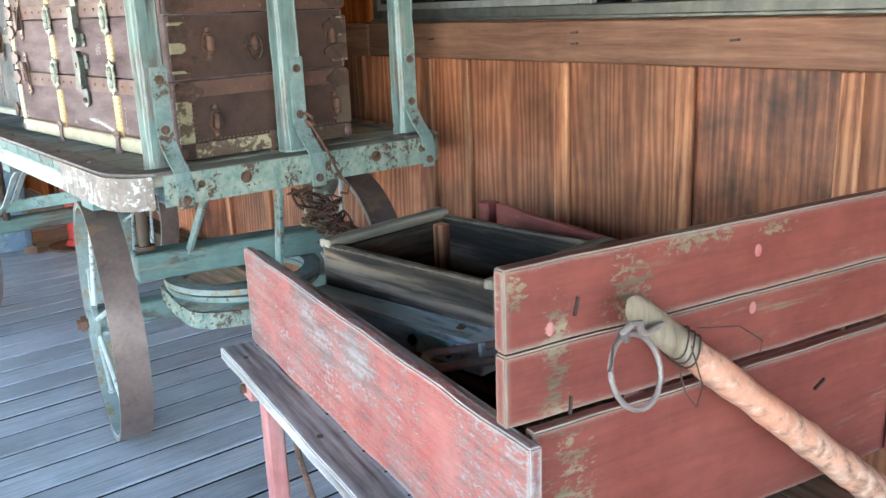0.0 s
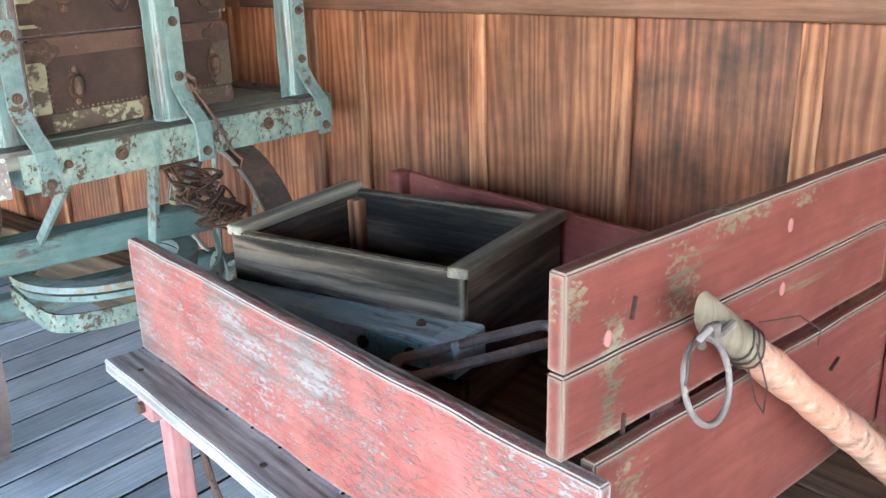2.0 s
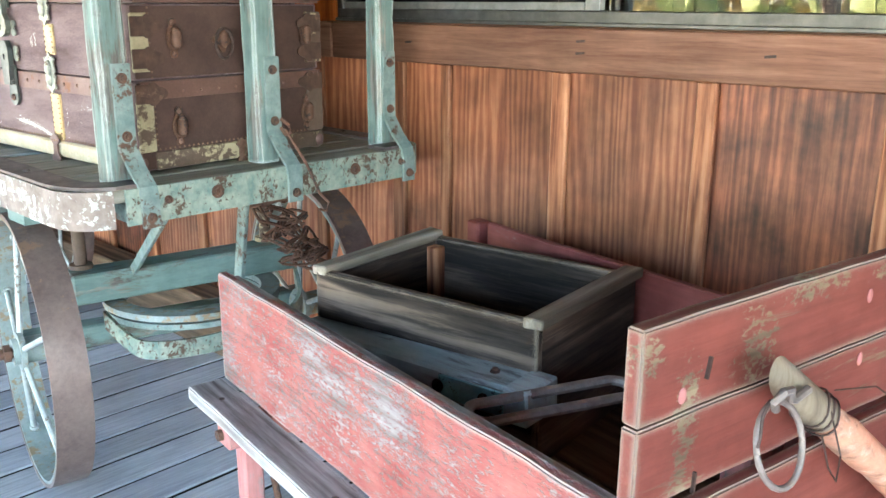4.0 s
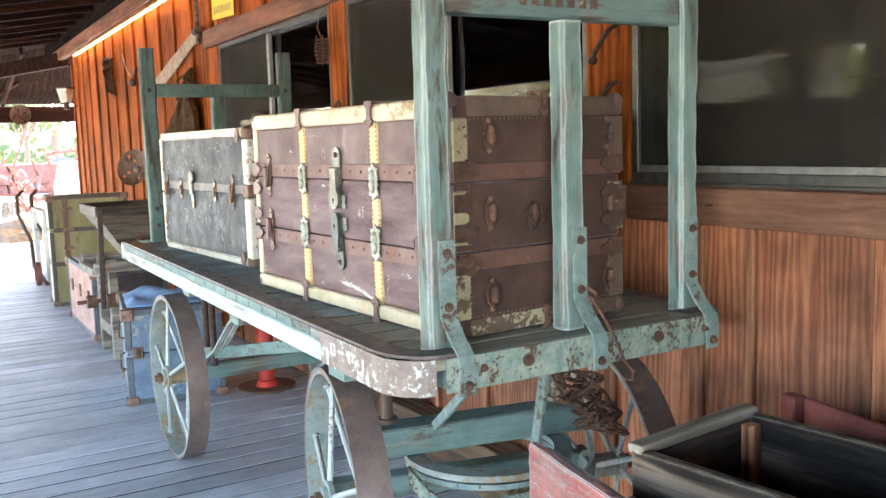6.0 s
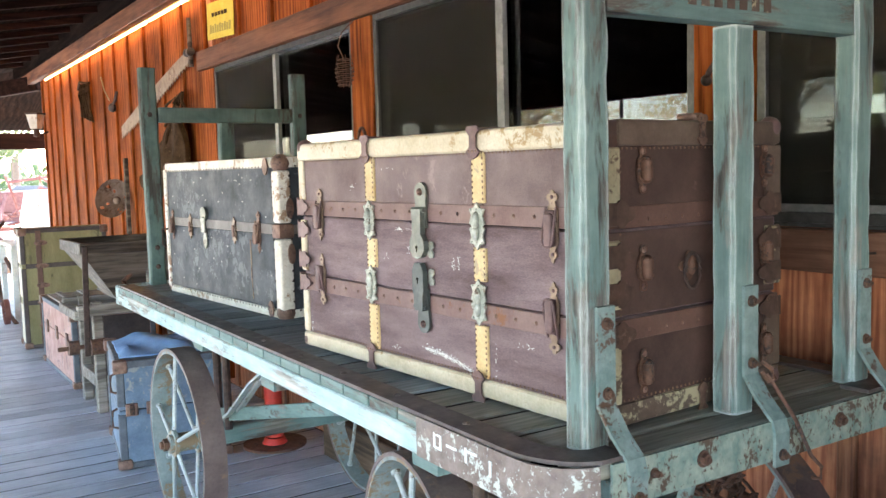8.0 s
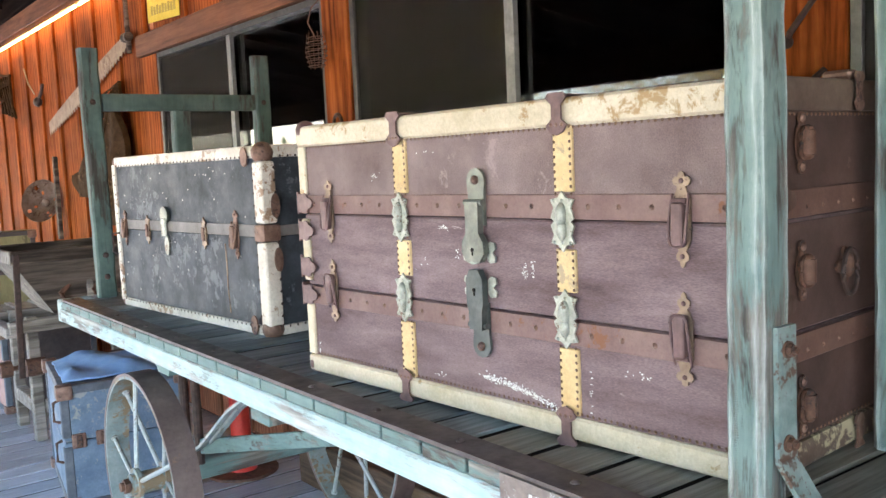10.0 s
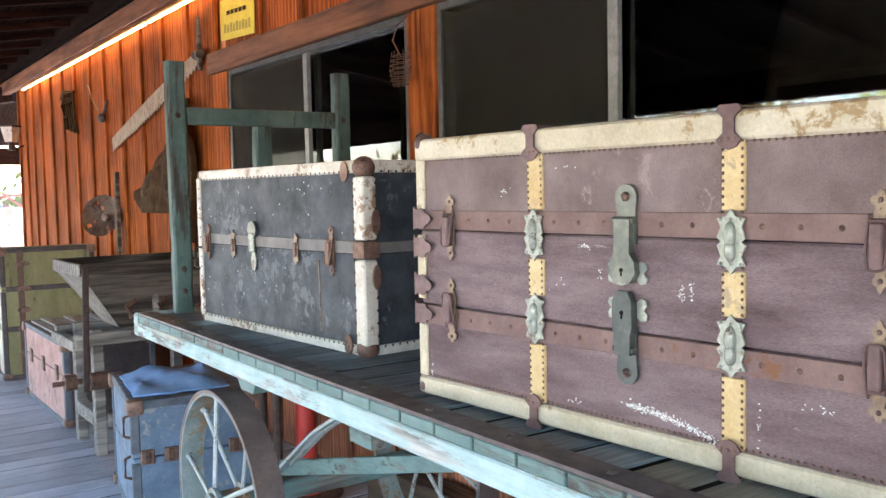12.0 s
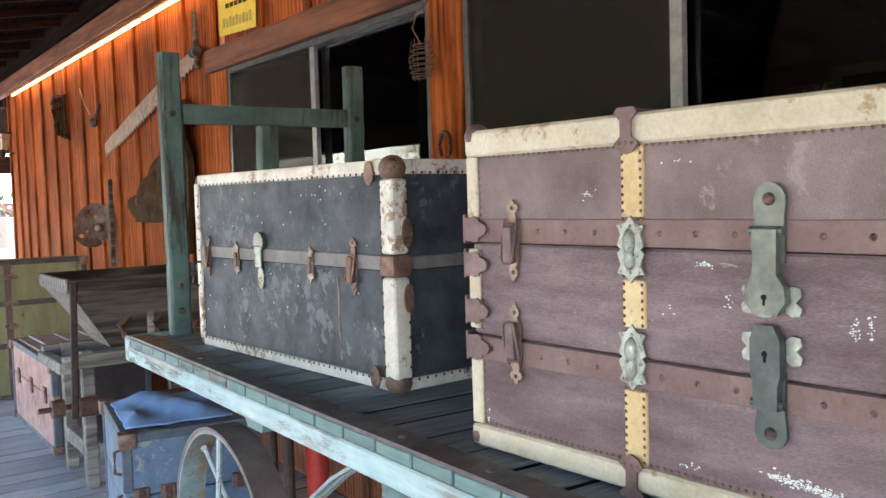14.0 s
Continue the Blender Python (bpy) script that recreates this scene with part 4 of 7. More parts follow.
def wheel(cx, cy, r, width, side, yaw=0.0):
    """An iron wheel about an axle along x, turned by yaw; side: the way its outer face looks."""
    T = Matrix.Translation((cx, cy, 0)) @ Matrix.Rotation(radians(yaw), 4, "Z") @ Matrix.Translation((-cx, -cy, 0))

    def cpart(name, bm, *rest):
        bm.transform(T)
        bm.transform(K)
        return part(name, bm, rest[0], rest[1] or cart, *rest[2:])

    holder = BM()
    ring_band(holder, (cx, cy, r), (1, 0, 0), r - 0.010, r, width, 56)
    wh = cpart("wheel", holder, M_TREAD, None, "broad brown iron wheel with thin grey rods", True)
    b = BM()
    ring_band(b, (cx, cy, r), (1, 0, 0), r - 0.020, r - 0.0105, width * 0.96, 56)
    cpart("rim", b, M_WHEELPAINT, wh, "grey teal inner rim", True)
    b = BM()
    cyl(b, (cx - 0.07, cy, r), (cx + 0.07, cy, r), 0.038, 20)
    cyl(b, (cx - 0.055, cy, r), (cx - 0.04, cy, r), 0.055, 20)
    cyl(b, (cx + 0.04, cy, r), (cx + 0.055, cy, r), 0.055, 20)
    hub = cpart("hub", b, M_WHEELPAINT, wh, "painted iron hub", True)
    b = BM()
    cyl(b, (cx + side * 0.07, cy, r), (cx + side * 0.105, cy, r), 0.016, 12)
    cyl(b, (cx + side * 0.075, cy, r), (cx + side * 0.093, cy, r), 0.026, 6)
    cpart("axle_nut", b, M_RUST, hub, "rusty axle nut")
    for i in range(10):
        a = 2 * math.pi * i / 10 + 0.2
        s = 1 if i % 2 else -1
        b = BM()
        d = Vector((0, math.cos(a), math.sin(a)))
        cyl(b, Vector((cx + s * 0.045, cy, r)) + d * 0.04, Vector((cx + s * 0.012, cy, r)) + d * (r - 0.016), 0.0085, 8)
        cyl(b, Vector((cx + s * 0.012, cy, r)) + d * (r - 0.032), Vector((cx + s * 0.012, cy, r)) + d * (r - 0.012), 0.014, 8)
        cpart("spoke", b, M_ROD, wh, "", True)
    return wh


wheel(0.937, 2.845, 0.392, 0.095, -1, -10.5)
wheel(1.72, 2.59, 0.40, 0.095, 1, -10.5)
wheel(0.868, 4.63, 0.385, 0.09, -1)
wheel(1.70, 4.63, 0.385, 0.09, 1)
# running gear
bm = BM()
plank(bm, (1.005, 2.755, 0.575), (1.66, 2.63, 0.575), 0.10, 0.085, bev=0.006)
cpart("bolster", bm, M_TEALX, None, "worn blue-teal front bolster beam")
bm = BM()
plank(bm, (0.9, 2.90, 0.392), (1.74, 2.69, 0.392), 0.07, 0.07, bev=0.006)
cpart("front_axle", bm, M_TEALX)
bm = BM()
box(bm, 0.9, 1.78, 4.595, 4.665, 0.35, 0.42, 0.006)
cpart("rear_axle", bm, M_TEALX)
bm = BM()
ring_band(bm, (1.33, 2.66, 0.515), (0, 0, 1), 0.20, 0.255, 0.018, 48)
cpart("turning_ring", bm, M_WHEELPAINT, None, "pale iron turntable ring", True)
bm = BM()
ring_band(bm, (1.33, 2.66, 0.49), (0, 0, 1), 0.205, 0.25, 0.016, 48)
cpart("turning_ring", bm, M_TEALIRON, None, "teal iron turntable ring", True)
def eased(pts, n=5):
    """A smooth run of points through the given ones."""
    p = [Vector(v) for v in pts]
    out = []
    for k in range(len(p) - 1):
        p0, p1, p2, p3 = p[max(k - 1, 0)], p[k], p[k + 1], p[min(k + 2, len(p) - 1)]
        for i in range(n):
            f = i / n
            out.append(0.5 * ((2 * p1) + (p2 - p0) * f + (2 * p0 - 5 * p1 + 4 * p2 - p3) * f * f + (3 * p1 - p0 - 3 * p2 + p3) * f ** 3))
    return out + [p[-1]]


bm = BM()
ribbon(bm, eased([(1.03, 2.60, 0.515), (1.06, 2.54, 0.46), (1.10, 2.50, 0.435), (1.22, 2.46, 0.425), (1.36, 2.44, 0.43), (1.50, 2.44, 0.44), (1.58, 2.47, 0.47), (1.61, 2.53, 0.53)]), 0.05, 0.012, (0, 0.1, 1))
cpart("hound_bar", bm, M_CHIPBAND, None, "curved pale green iron draw bar")
for xx, yy in ((1.055, 2.78), (1.60, 2.67)):
    bm = BM()
    cyl(bm, (xx, yy, 0.61), (xx, yy, 0.86), 0.018, 14)
    cyl(bm, (xx, yy, 0.615), (xx, yy, 0.63), 0.032, 14)
    cpart("stub_post", bm, M_CREAMDK, None, "stained round stub post", True)
bm = BM()
plank(bm, (1.332, 2.36, 0.85), (1.36, 2.47, 0.50), 0.036, 0.014, (1, 0, 0), 0.002)
cpart("brace", bm, M_TEALIRON, None, "flat teal iron brace")
bm = BM()
plank(bm, (1.07, 2.30, 0.85), (1.16, 2.68, 0.61), 0.028, 0.012, (1, 0, 0), 0.002)
cpart("brace", bm, M_TEALIRON, None, "flat teal iron brace")
bm = BM()
plank(bm, (1.00, 4.64, 0.47), (1.36, 3.75, 0.64), 0.014, 0.055)
cpart("brace", bm, M_TEALY, None, "long flat teal brace")
for o in (0.0, 0.035):
    bm = BM()
    tube(bm, [(1.0 + o, 4.62, 0.44), (1.02 + o, 4.52, 0.50), (1.03 + o, 4.28, 0.67), (1.06 + o, 4.05, 0.80), (1.10 + o, 3.85, 0.835), (1.14 + o, 3.7, 0.84)], 0, 4, flat=(0.022, 0.010))
    cpart("brace", bm, M_ROD, None, "pale bent iron brace")
for (a, b3) in (((0.855, 3.72), 0.0), ((0.875, 4.52), 0.0), ((0.86, 2.76), 0.0), ((1.78, 3.72), 0.0), ((1.78, 4.52), 0), ((1.78, 2.76), 0)):
    bm = BM()
    sgn = 1 if a[0] < 1.3 else -1
    m = Matrix.Translation((a[0] + sgn * 0.03, a[1], ZD - 0.085)) @ pose(0, 0, 0, 90, 0, 90)
    L = 0.14
    pts = [(-L, 0), (-L, -0.03), (-L * 0.55, -0.05), (-L * 0.35, -0.09), (L * 0.35, -0.09), (L * 0.6, -0.055), (L, -0.04), (L, 0)] if a[1] > 4 else [(-0.06, 0), (-0.055, -0.085), (0.055, -0.085), (0.06, 0)]
    prism(bm, pts, 0.06, m)
    cpart("rail_block", bm, M_TEALY, None, "teal wooden bracket block")
for xx in (1.02, 1.3, 1.62):
    bm = BM()
    box(bm, xx - 0.04, xx + 0.04, Y0 + 0.075, Y1 - 0.01, ZD - 0.095, ZD - 0.034, 0.004)
    cpart("joist", bm, M_TEALY)
for yy in (4.57, 4.69):
    for xx in (1.03, 1.62):
        bm = BM()
        cyl(bm, (xx, yy, 0.42), (xx, yy, ZD - 0.1), 0.016, 10)
        cpart("stub_post", bm, M_RUSTDK, None, "dark iron stub", True)


def chain(pts, r=0.014, th=0.0045):
    b = BM()
    for i, (p, q) in enumerate(zip(pts, pts[1:])):
        p, q = Vector(p), Vector(q)
        d = q - p
        m = d.to_track_quat("X", "Z").to_matrix().to_4x4() @ pose(0, 0, 0, 90 * (i % 2) + rnd.uniform(-25, 25), 0, 0)
        m.translation = (p + q) / 2
        L = d.length * 0.75
        loop = [m @ Vector((L * math.cos(t), r * math.sin(t), 0)) for t in [2 * math.pi * k / 10 for k in range(10)]]
        tube(b, loop, th, 5, True)
    return b


pts = []
for k in range(46):
    f = k / 45
    pts.append((1.47 + 0.16 * f + 0.05 * math.sin(k * 1.3), 2.45 + 0.035 * math.cos(k * 2.1), 0.78 - 0.2 * f + 0.035 * math.sin(k * 0.9)))
bm = chain(pts)
bm.transform(K)
bm.transform(CART)
chain_ob = solo("iron_chain", bm, M_RUST, "heap of dark rusty iron chain hung under the cart", "chain", (1.5, 2.4, 0.6), smooth=True)


# ---- big purple-brown trunk on the cart ----
def outline_clasp(w, h, n=4):
    """A pointed and scalloped clasp plate."""
    return [(0, h), (w * .35, h * .78), (w, h * .72), (w * .72, h * .45), (w, 0.12 * h), (w * .72, 0), (w, -0.12 * h), (w * .72, -h * .45), (w, -h * .72), (w * .35, -h * .78), (0, -h),
            (-w * .35, -h * .78), (-w, -h * .72), (-w * .72, -h * .45), (-w, -0.12 * h), (-w * .72, 0), (-w, 0.12 * h), (-w * .72, h * .45), (-w, h * .72), (-w * .35, h * .78)]


def oval(w, h, n=16):
    return [(w * math.cos(2 * math.pi * k / n), h * math.sin(2 * math.pi * k / n)) for k in range(n)]


def dog_bone(w, h):
    """A strap-end cap: round lobes at both ends and a waist."""
    return [(-w * .7, h), (w * .7, h), (w, h * .75), (w * .45, h * .4), (w * .45, -h * .3), (w, -h * .62), (w * .6, -h * .95), (0, -h * 1.1), (-w * .6, -h * .95), (-w, -h * .62), (-w * .45, -h * .3), (-w * .45, h * .4), (-w, h * .75)]


def studs(bm, p0, p1, step, r, out):
    """A row of small round nail heads."""
    p0, p1 = Vector(p0), Vector(p1)
    n = max(2, int((p1 - p0).length / step))
    out = Vector(out).normalized()
    q = out.to_track_quat("Z", "Y").to_matrix().to_4x4()
    for k in range(n + 1):
        m = q.copy()
        m.translation = p0.lerp(p1, k / n)
        base = [bm.verts.new(m @ Vector((r * math.cos(a), r * math.sin(a), 0))) for a in (0.3, 1.35, 2.4, 3.44, 4.49, 5.54)]
        top = bm.verts.new(m @ Vector((0, 0, r * 0.75)))
        for i in range(6):
            bm.faces.new((base[i], base[(i + 1) % 6], top))
    return bm


TX0, TX1, TY0, TY1, TZ0, TZ1 = 0.985, 1.555, 2.310, 3.49, 0.957, 1.548
S1, S2 = 1.340, 1.168                 # the two seams
trunk = thing("steamer_trunk", pose((TX0 + TX1) / 2, (TY0 + TY1) / 2, TZ0), "faded purple-brown steamer trunk with cream edging and brass locks", "trunk", "trunks")


def tpart(name, bm, mat, parent=None, label="", smooth=False):
    return part(name, bm, mat, parent or trunk, label, smooth, world=True)


for nm, z0, z1, mt in (("lid", S1 + 0.001, TZ1, M_CANVAS), ("middle_section", S2 + 0.001, S1 - 0.001, M_CANVASLO), ("base_section", TZ0, S2 - 0.001, M_CANVASLO)):
    bm = BM()
    box(bm, TX0, TX1, TY0 + 0.004, TY1, z0, z1, 0.004)
    tpart(nm, bm, mt)
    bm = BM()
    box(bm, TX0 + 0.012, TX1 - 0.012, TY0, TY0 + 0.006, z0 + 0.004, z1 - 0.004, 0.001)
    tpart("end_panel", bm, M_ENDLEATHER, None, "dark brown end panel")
# fibre bands beside the seams
for z0, z1 in ((S1 + 0.002, S1 + 0.044), (S2 - 0.044, S2 - 0.002)):
    bm = BM()
    box(bm, TX0 - 0.004, TX0 + 0.01, TY0 + 0.01, TY1 + 0.002, z0, z1, 0.001)
    tpart("fibre_band", bm, M_FIBRE, None, "red-brown fibre band")
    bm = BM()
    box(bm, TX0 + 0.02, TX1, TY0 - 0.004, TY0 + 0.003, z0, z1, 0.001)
    tpart("fibre_band", bm, M_FIBREDK, None, "darkened fibre band")
    bm = BM()
    studs(bm, (TX0 - 0.004, TY1 - 0.05, (z0 + z1) / 2), (TX0 - 0.004, TY0 + 0.05, (z0 + z1) / 2), 0.062, 0.0055, (-1, 0, 0))
    studs(bm, (TX0 + 0.08, TY0 - 0.004, (z0 + z1) / 2 - 0.006), (TX1 - 0.08, TY0 - 0.004, (z0 + z1) / 2 - 0.006), 0.05, 0.004, (0, -1, 0))
    tagged(tpart("band_rivets", bm, M_RUSTCAP), kind="stuff")
# cream edging: rounded rolls along top and bottom, flats at the sides
for z0, z1, lab in ((TZ1 - 0.050, TZ1 - 0.001, "top"), (TZ0 - 0.0, TZ0 + 0.042, "bottom")):
    bm = BM()
    box(bm, TX0 - 0.010, TX0 + 0.045, TY0 + 0.01, TY1 + 0.008, z0, z1, 0.012, seg=3)
    tpart("edging", bm, M_CREAM, None, "aged cream rolled edging", True)
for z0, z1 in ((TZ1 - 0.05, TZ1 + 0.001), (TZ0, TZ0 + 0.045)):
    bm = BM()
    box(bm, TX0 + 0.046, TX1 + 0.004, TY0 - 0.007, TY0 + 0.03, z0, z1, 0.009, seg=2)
    tpart("edging", bm, M_CREAMDK, None, "stained cream edging with end shade in its colour", True)
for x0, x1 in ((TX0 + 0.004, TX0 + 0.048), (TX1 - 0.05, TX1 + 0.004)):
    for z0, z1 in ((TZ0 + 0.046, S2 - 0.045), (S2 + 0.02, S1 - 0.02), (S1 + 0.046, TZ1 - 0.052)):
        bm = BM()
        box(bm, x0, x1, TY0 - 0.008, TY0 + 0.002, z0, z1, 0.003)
        tpart("edging", bm, M_CREAMMID if x0 < 1.2 else M_CREAMDK, None, "stained cream corner edging, darkened for the shaded end")
for z0, z1 in ((TZ0 + 0.043, S2 - 0.046), (S2 + 0.012, S1 - 0.012), (S1 + 0.046, TZ1 - 0.048)):
    bm = BM()
    box(bm, TX0 - 0.007, TX0 + 0.03, TY1 - 0.022, TY1 + 0.006, z0, z1, 0.003)
    tpart("edging", bm, M_CREAM, None, "cream corner edging")
STR = (3.108, 2.664)
for ys in STR:
    for z0, z1 in ((TZ0 + 0.044, S2 - 0.05), (S2 + 0.048, S1 - 0.05), (S1 + 0.048, TZ1 - 0.046)):
        bm = BM()
        box(bm, TX0 - 0.007, TX0 + 0.004, ys - 0.021, ys + 0.021, z0, z1, 0.002)
        tpart("strap", bm, M_YELLOW, None, "yellowed strap with rows of studs")
bm = BM()
for ys in STR:
    for o in (-0.0175, 0.0175):
        studs(bm, (TX0 - 0.007, ys + o, TZ0 + 0.05), (TX0 - 0.007, ys + o, TZ1 - 0.05), 0.0125, 0.0032, (-1, 0, 0))
for za, zb in ((TZ1 - 0.051, TZ1 - 0.051), (TZ0 + 0.047, TZ0 + 0.047)):
    studs(bm, (TX0 - 0.002, TY0 + 0.03, za), (TX0 - 0.002, TY1 - 0.03, zb), 0.0125, 0.0034, (-1, 0, 0))
studs(bm, (TX0 - 0.001, TY1 - 0.026, TZ0 + 0.05), (TX0 - 0.001, TY1 - 0.026, TZ1 - 0.05), 0.013, 0.003, (-1, 0, 0))
for za in (TZ1 - 0.054, TZ0 + 0.05):
    studs(bm, (TX0 + 0.06, TY0 - 0.001, za), (TX1 - 0.06, TY0 - 0.001, za), 0.013, 0.003, (0, -1, 0))
studs(bm, (TX0 + 0.053, TY0 - 0.001, TZ0 + 0.06), (TX0 + 0.053, TY0 - 0.001, TZ1 - 0.06), 0.013, 0.003, (0, -1, 0))
tagged(tpart("studs", bm, M_STUD, None, "rows of small brown studs"), kind="stuff")


def front(y, z, out=0.008):
    """A frame on the trunk's long face: local x runs towards -y, local y up, local z out."""
    return facing((TX0 - out, y, z), (0, -1, 0), (0, 0, 1))


def end(x, z, out=0.005):
    return facing((x, TY0 - out, z), (1, 0, 0), (0, 0, 1))


for ys in STR:
    for z in (S1 - 0.002, S2 + 0.002):
        bm = BM()
        prism(bm, outline_clasp(0.026, 0.052), 0.004, front(ys, z))
        cl = tpart("clasp", bm, M_NICKEL, None, "flaking nickel scalloped clasp")
        bm = BM()
        ball(bm, front(ys, z) @ Vector((0, 0.012, 0.006)), 0.013, 0.8, 0.8, 1.6, 10, 8)
        ball(bm, front(ys, z) @ Vector((0, -0.014, 0.006)), 0.012, 0.8, 0.8, 1.5, 10, 8)
        studs(bm, front(ys, z) @ Vector((-0.018, 0.036, 0.004)), front(ys, z) @ Vector((0.018, 0.036, 0.004)), 0.036, 0.004, (-1, 0, 0))
        studs(bm, front(ys, z) @ Vector((-0.018, -0.036, 0.004)), front(ys, z) @ Vector((0.018, -0.036, 0.004)), 0.036, 0.004, (-1, 0, 0))
        tpart("boss", bm, M_NICKEL, cl, "", True)
    for z, flip in ((TZ1 - 0.027, 1), (TZ0 + 0.025, -1)):
        bm = BM()
        prism(bm, [(x, y * flip) for x, y in dog_bone(0.023, 0.034)][:: flip], 0.004, front(ys, z, 0.0155))
        if flip > 0:
            box(bm, TX0 - 0.014, TX0 + 0.05, ys - 0.017, ys + 0.017, TZ1 - 0.0008, TZ1 + 0.004, 0.001)
        cp = tpart("strap_cap", bm, M_CAP, None, "brown iron strap cap")
        bm = BM()
        studs(bm, front(ys, z, 0.0195) @ Vector((-0.012, -0.02 * flip, 0)), front(ys, z, 0.0195) @ Vector((0.012, -0.02 * flip, 0)), 0.024, 0.004, (-1, 0, 0))
        tagged(tpart("nail_heads", bm, M_RUSTCAP, cp), kind="stuff")
# hasp locks in the middle
LY = 2.875
for z, flip, mt, lab in ((S1 + 0.002, 1, M_BRASS, "tarnished hasp lock, tongue hanging down"), (S2 - 0.002, -1, M_BRASSDK, "dark tarnished hasp lock")):
    f = front(LY, z, 0.006)
    bm = BM()
    plate = [(-0.021, -0.015), (-0.021, 0.045)] + [(0.024 * math.cos(t), 0.068 + 0.024 * math.sin(t)) for t in [math.pi * (1 - k / 8) * 1.15 - 0.23 for k in range(9)]] + [(0.021, 0.045), (0.021, -0.015)]
    prism(bm, [(x, y * flip) for x, y in plate][::-flip], 0.006, f)
    lk = tpart("lock", bm, mt, None, lab)
    bm = BM()
    fz = f @ Matrix.Translation((0, 0, 0.006))
    body = [(-0.018, 0.03), (0.018, 0.03), (0.017, -0.03), (0.028, -0.045), (0.030, -0.066), (0.018, -0.083), (0, -0.088), (-0.018, -0.083), (-0.030, -0.066), (-0.028, -0.045), (-0.017, -0.03)] if flip > 0 else \
           [(-0.022, 0.06), (-0.012, 0.078), (0.012, 0.078), (0.022, 0.06), (0.022, 0.012), (0.018, 0.0), (0.017, -0.036), (-0.017, -0.036), (-0.018, 0.0), (-0.022, 0.012)]
    prism(bm, body[::-1], 0.014, fz)
    cyl(bm, fz @ Vector((-0.024, 0.028 * flip, 0.006)), fz @ Vector((0.024, 0.028 * flip, 0.006)), 0.006, 10)
    tpart("tongue", bm, mt, lk)
    bm = BM()
    kz = -0.06 if flip > 0 else 0.04
    cyl(bm, fz @ Vector((0, kz, 0.0141)), fz @ Vector((0, kz, 0.0155)), 0.004, 10)
    box(bm, -0.0015, 0.0015, kz - 0.011, kz, 0.0141, 0.0152, m=fz)
    tpart("keyhole", bm, M_JOINT, lk, "dark keyhole")
    bm = BM()
    ball(bm, f @ Vector((0, 0.07 * flip, 0.006)), 0.009, 1, 1, 1, 8, 6)
    tpart("rivet", bm, M_RUSTCAP, lk, "", True)
    for sx in (-1, 1):
        zz = -0.066 if flip > 0 else 0.045
        bm = BM()
        prism(bm, [(sx * x, y) for x, y in [(0.022, -0.014), (0.030, -0.02), (0.042, -0.018), (0.044, -0.008), (0.036, 0.0), (0.044, 0.008), (0.042, 0.018), (0.030, 0.02), (0.022, 0.014)]][::sx], 0.004, f @ Matrix.Translation((0, zz, 0)))
        tpart("ear_plate", bm, M_NICKEL, lk, "flaking nickel ear plate")


def draw_latch(m, mt_plate, mt_body, parent, adder, s=1.0):
    """A draw latch: trefoil-headed plate, rounded lever, wire bail and two rivets."""
    bm = BM()
    half = [(0.0, 0.062), (0.004, 0.060), (0.005, 0.055), (0.010, 0.055), (0.013, 0.050), (0.011, 0.045), (0.006, 0.043), (0.008, 0.036), (0.0125, 0.026), (0.0125, -0.024), (0.008, -0.034), (0.005, -0.038), (0.009, -0.043), (0.009, -0.049), (0.004, -0.052), (0.003, -0.057), (0.0, -0.060)]
    outline = half + [(-x, y) for x, y in half[-2:0:-1]]
    prism(bm, [(x * s, y * s) for x, y in outline][::-1], 0.003, m)
    lt = adder("latch", bm, mt_plate, parent, "worn brass draw latch")
    bm = BM()
    box(bm, -0.0085 * s, 0.0085 * s, -0.032 * s, 0.024 * s, 0.003, 0.017 * s, 0.005 * s, m, seg=3)
    cyl(bm, m @ Vector((-0.011 * s, 0.024 * s, 0.008)), m @ Vector((0.011 * s, 0.024 * s, 0.008)), 0.0045 * s, 8)
    adder("lever", bm, mt_body, lt, "", True)
    bm = BM()
    tube(bm, eased([m @ Vector(v) for v in ((-0.012 * s, 0.034 * s, 0.006), (-0.0125 * s, -0.012 * s, 0.014 * s), (-0.009 * s, -0.030 * s, 0.015 * s), (0.009 * s, -0.030 * s, 0.015 * s), (0.0125 * s, -0.012 * s, 0.014 * s), (0.012 * s, 0.034 * s, 0.006))], 3), 0.0022 * s, 6)
    adder("bail", bm, mt_body, lt, "", True)
    for y in (0.050, -0.045):
        bm = BM()
        ball(bm, m @ Vector((0, y * s, 0.003)), 0.0035 * s, 1, 1, 1, 8, 5)
        adder("rivet", bm, mt_body, lt, "", True)
    return lt


def lobed(r, lobes=3, depth=0.28, turn=0.0, n=30):
    """A rounded outline with lobes, for scrolled iron plates."""
    return [((r * (1 + depth * math.cos(lobes * (2 * math.pi * k / n - turn)))) * math.cos(2 * math.pi * k / n), (r * (1 + depth * math.cos(lobes * (2 * math.pi * k / n - turn)))) * math.sin(2 * math.pi * k / n)) for k in range(n)]


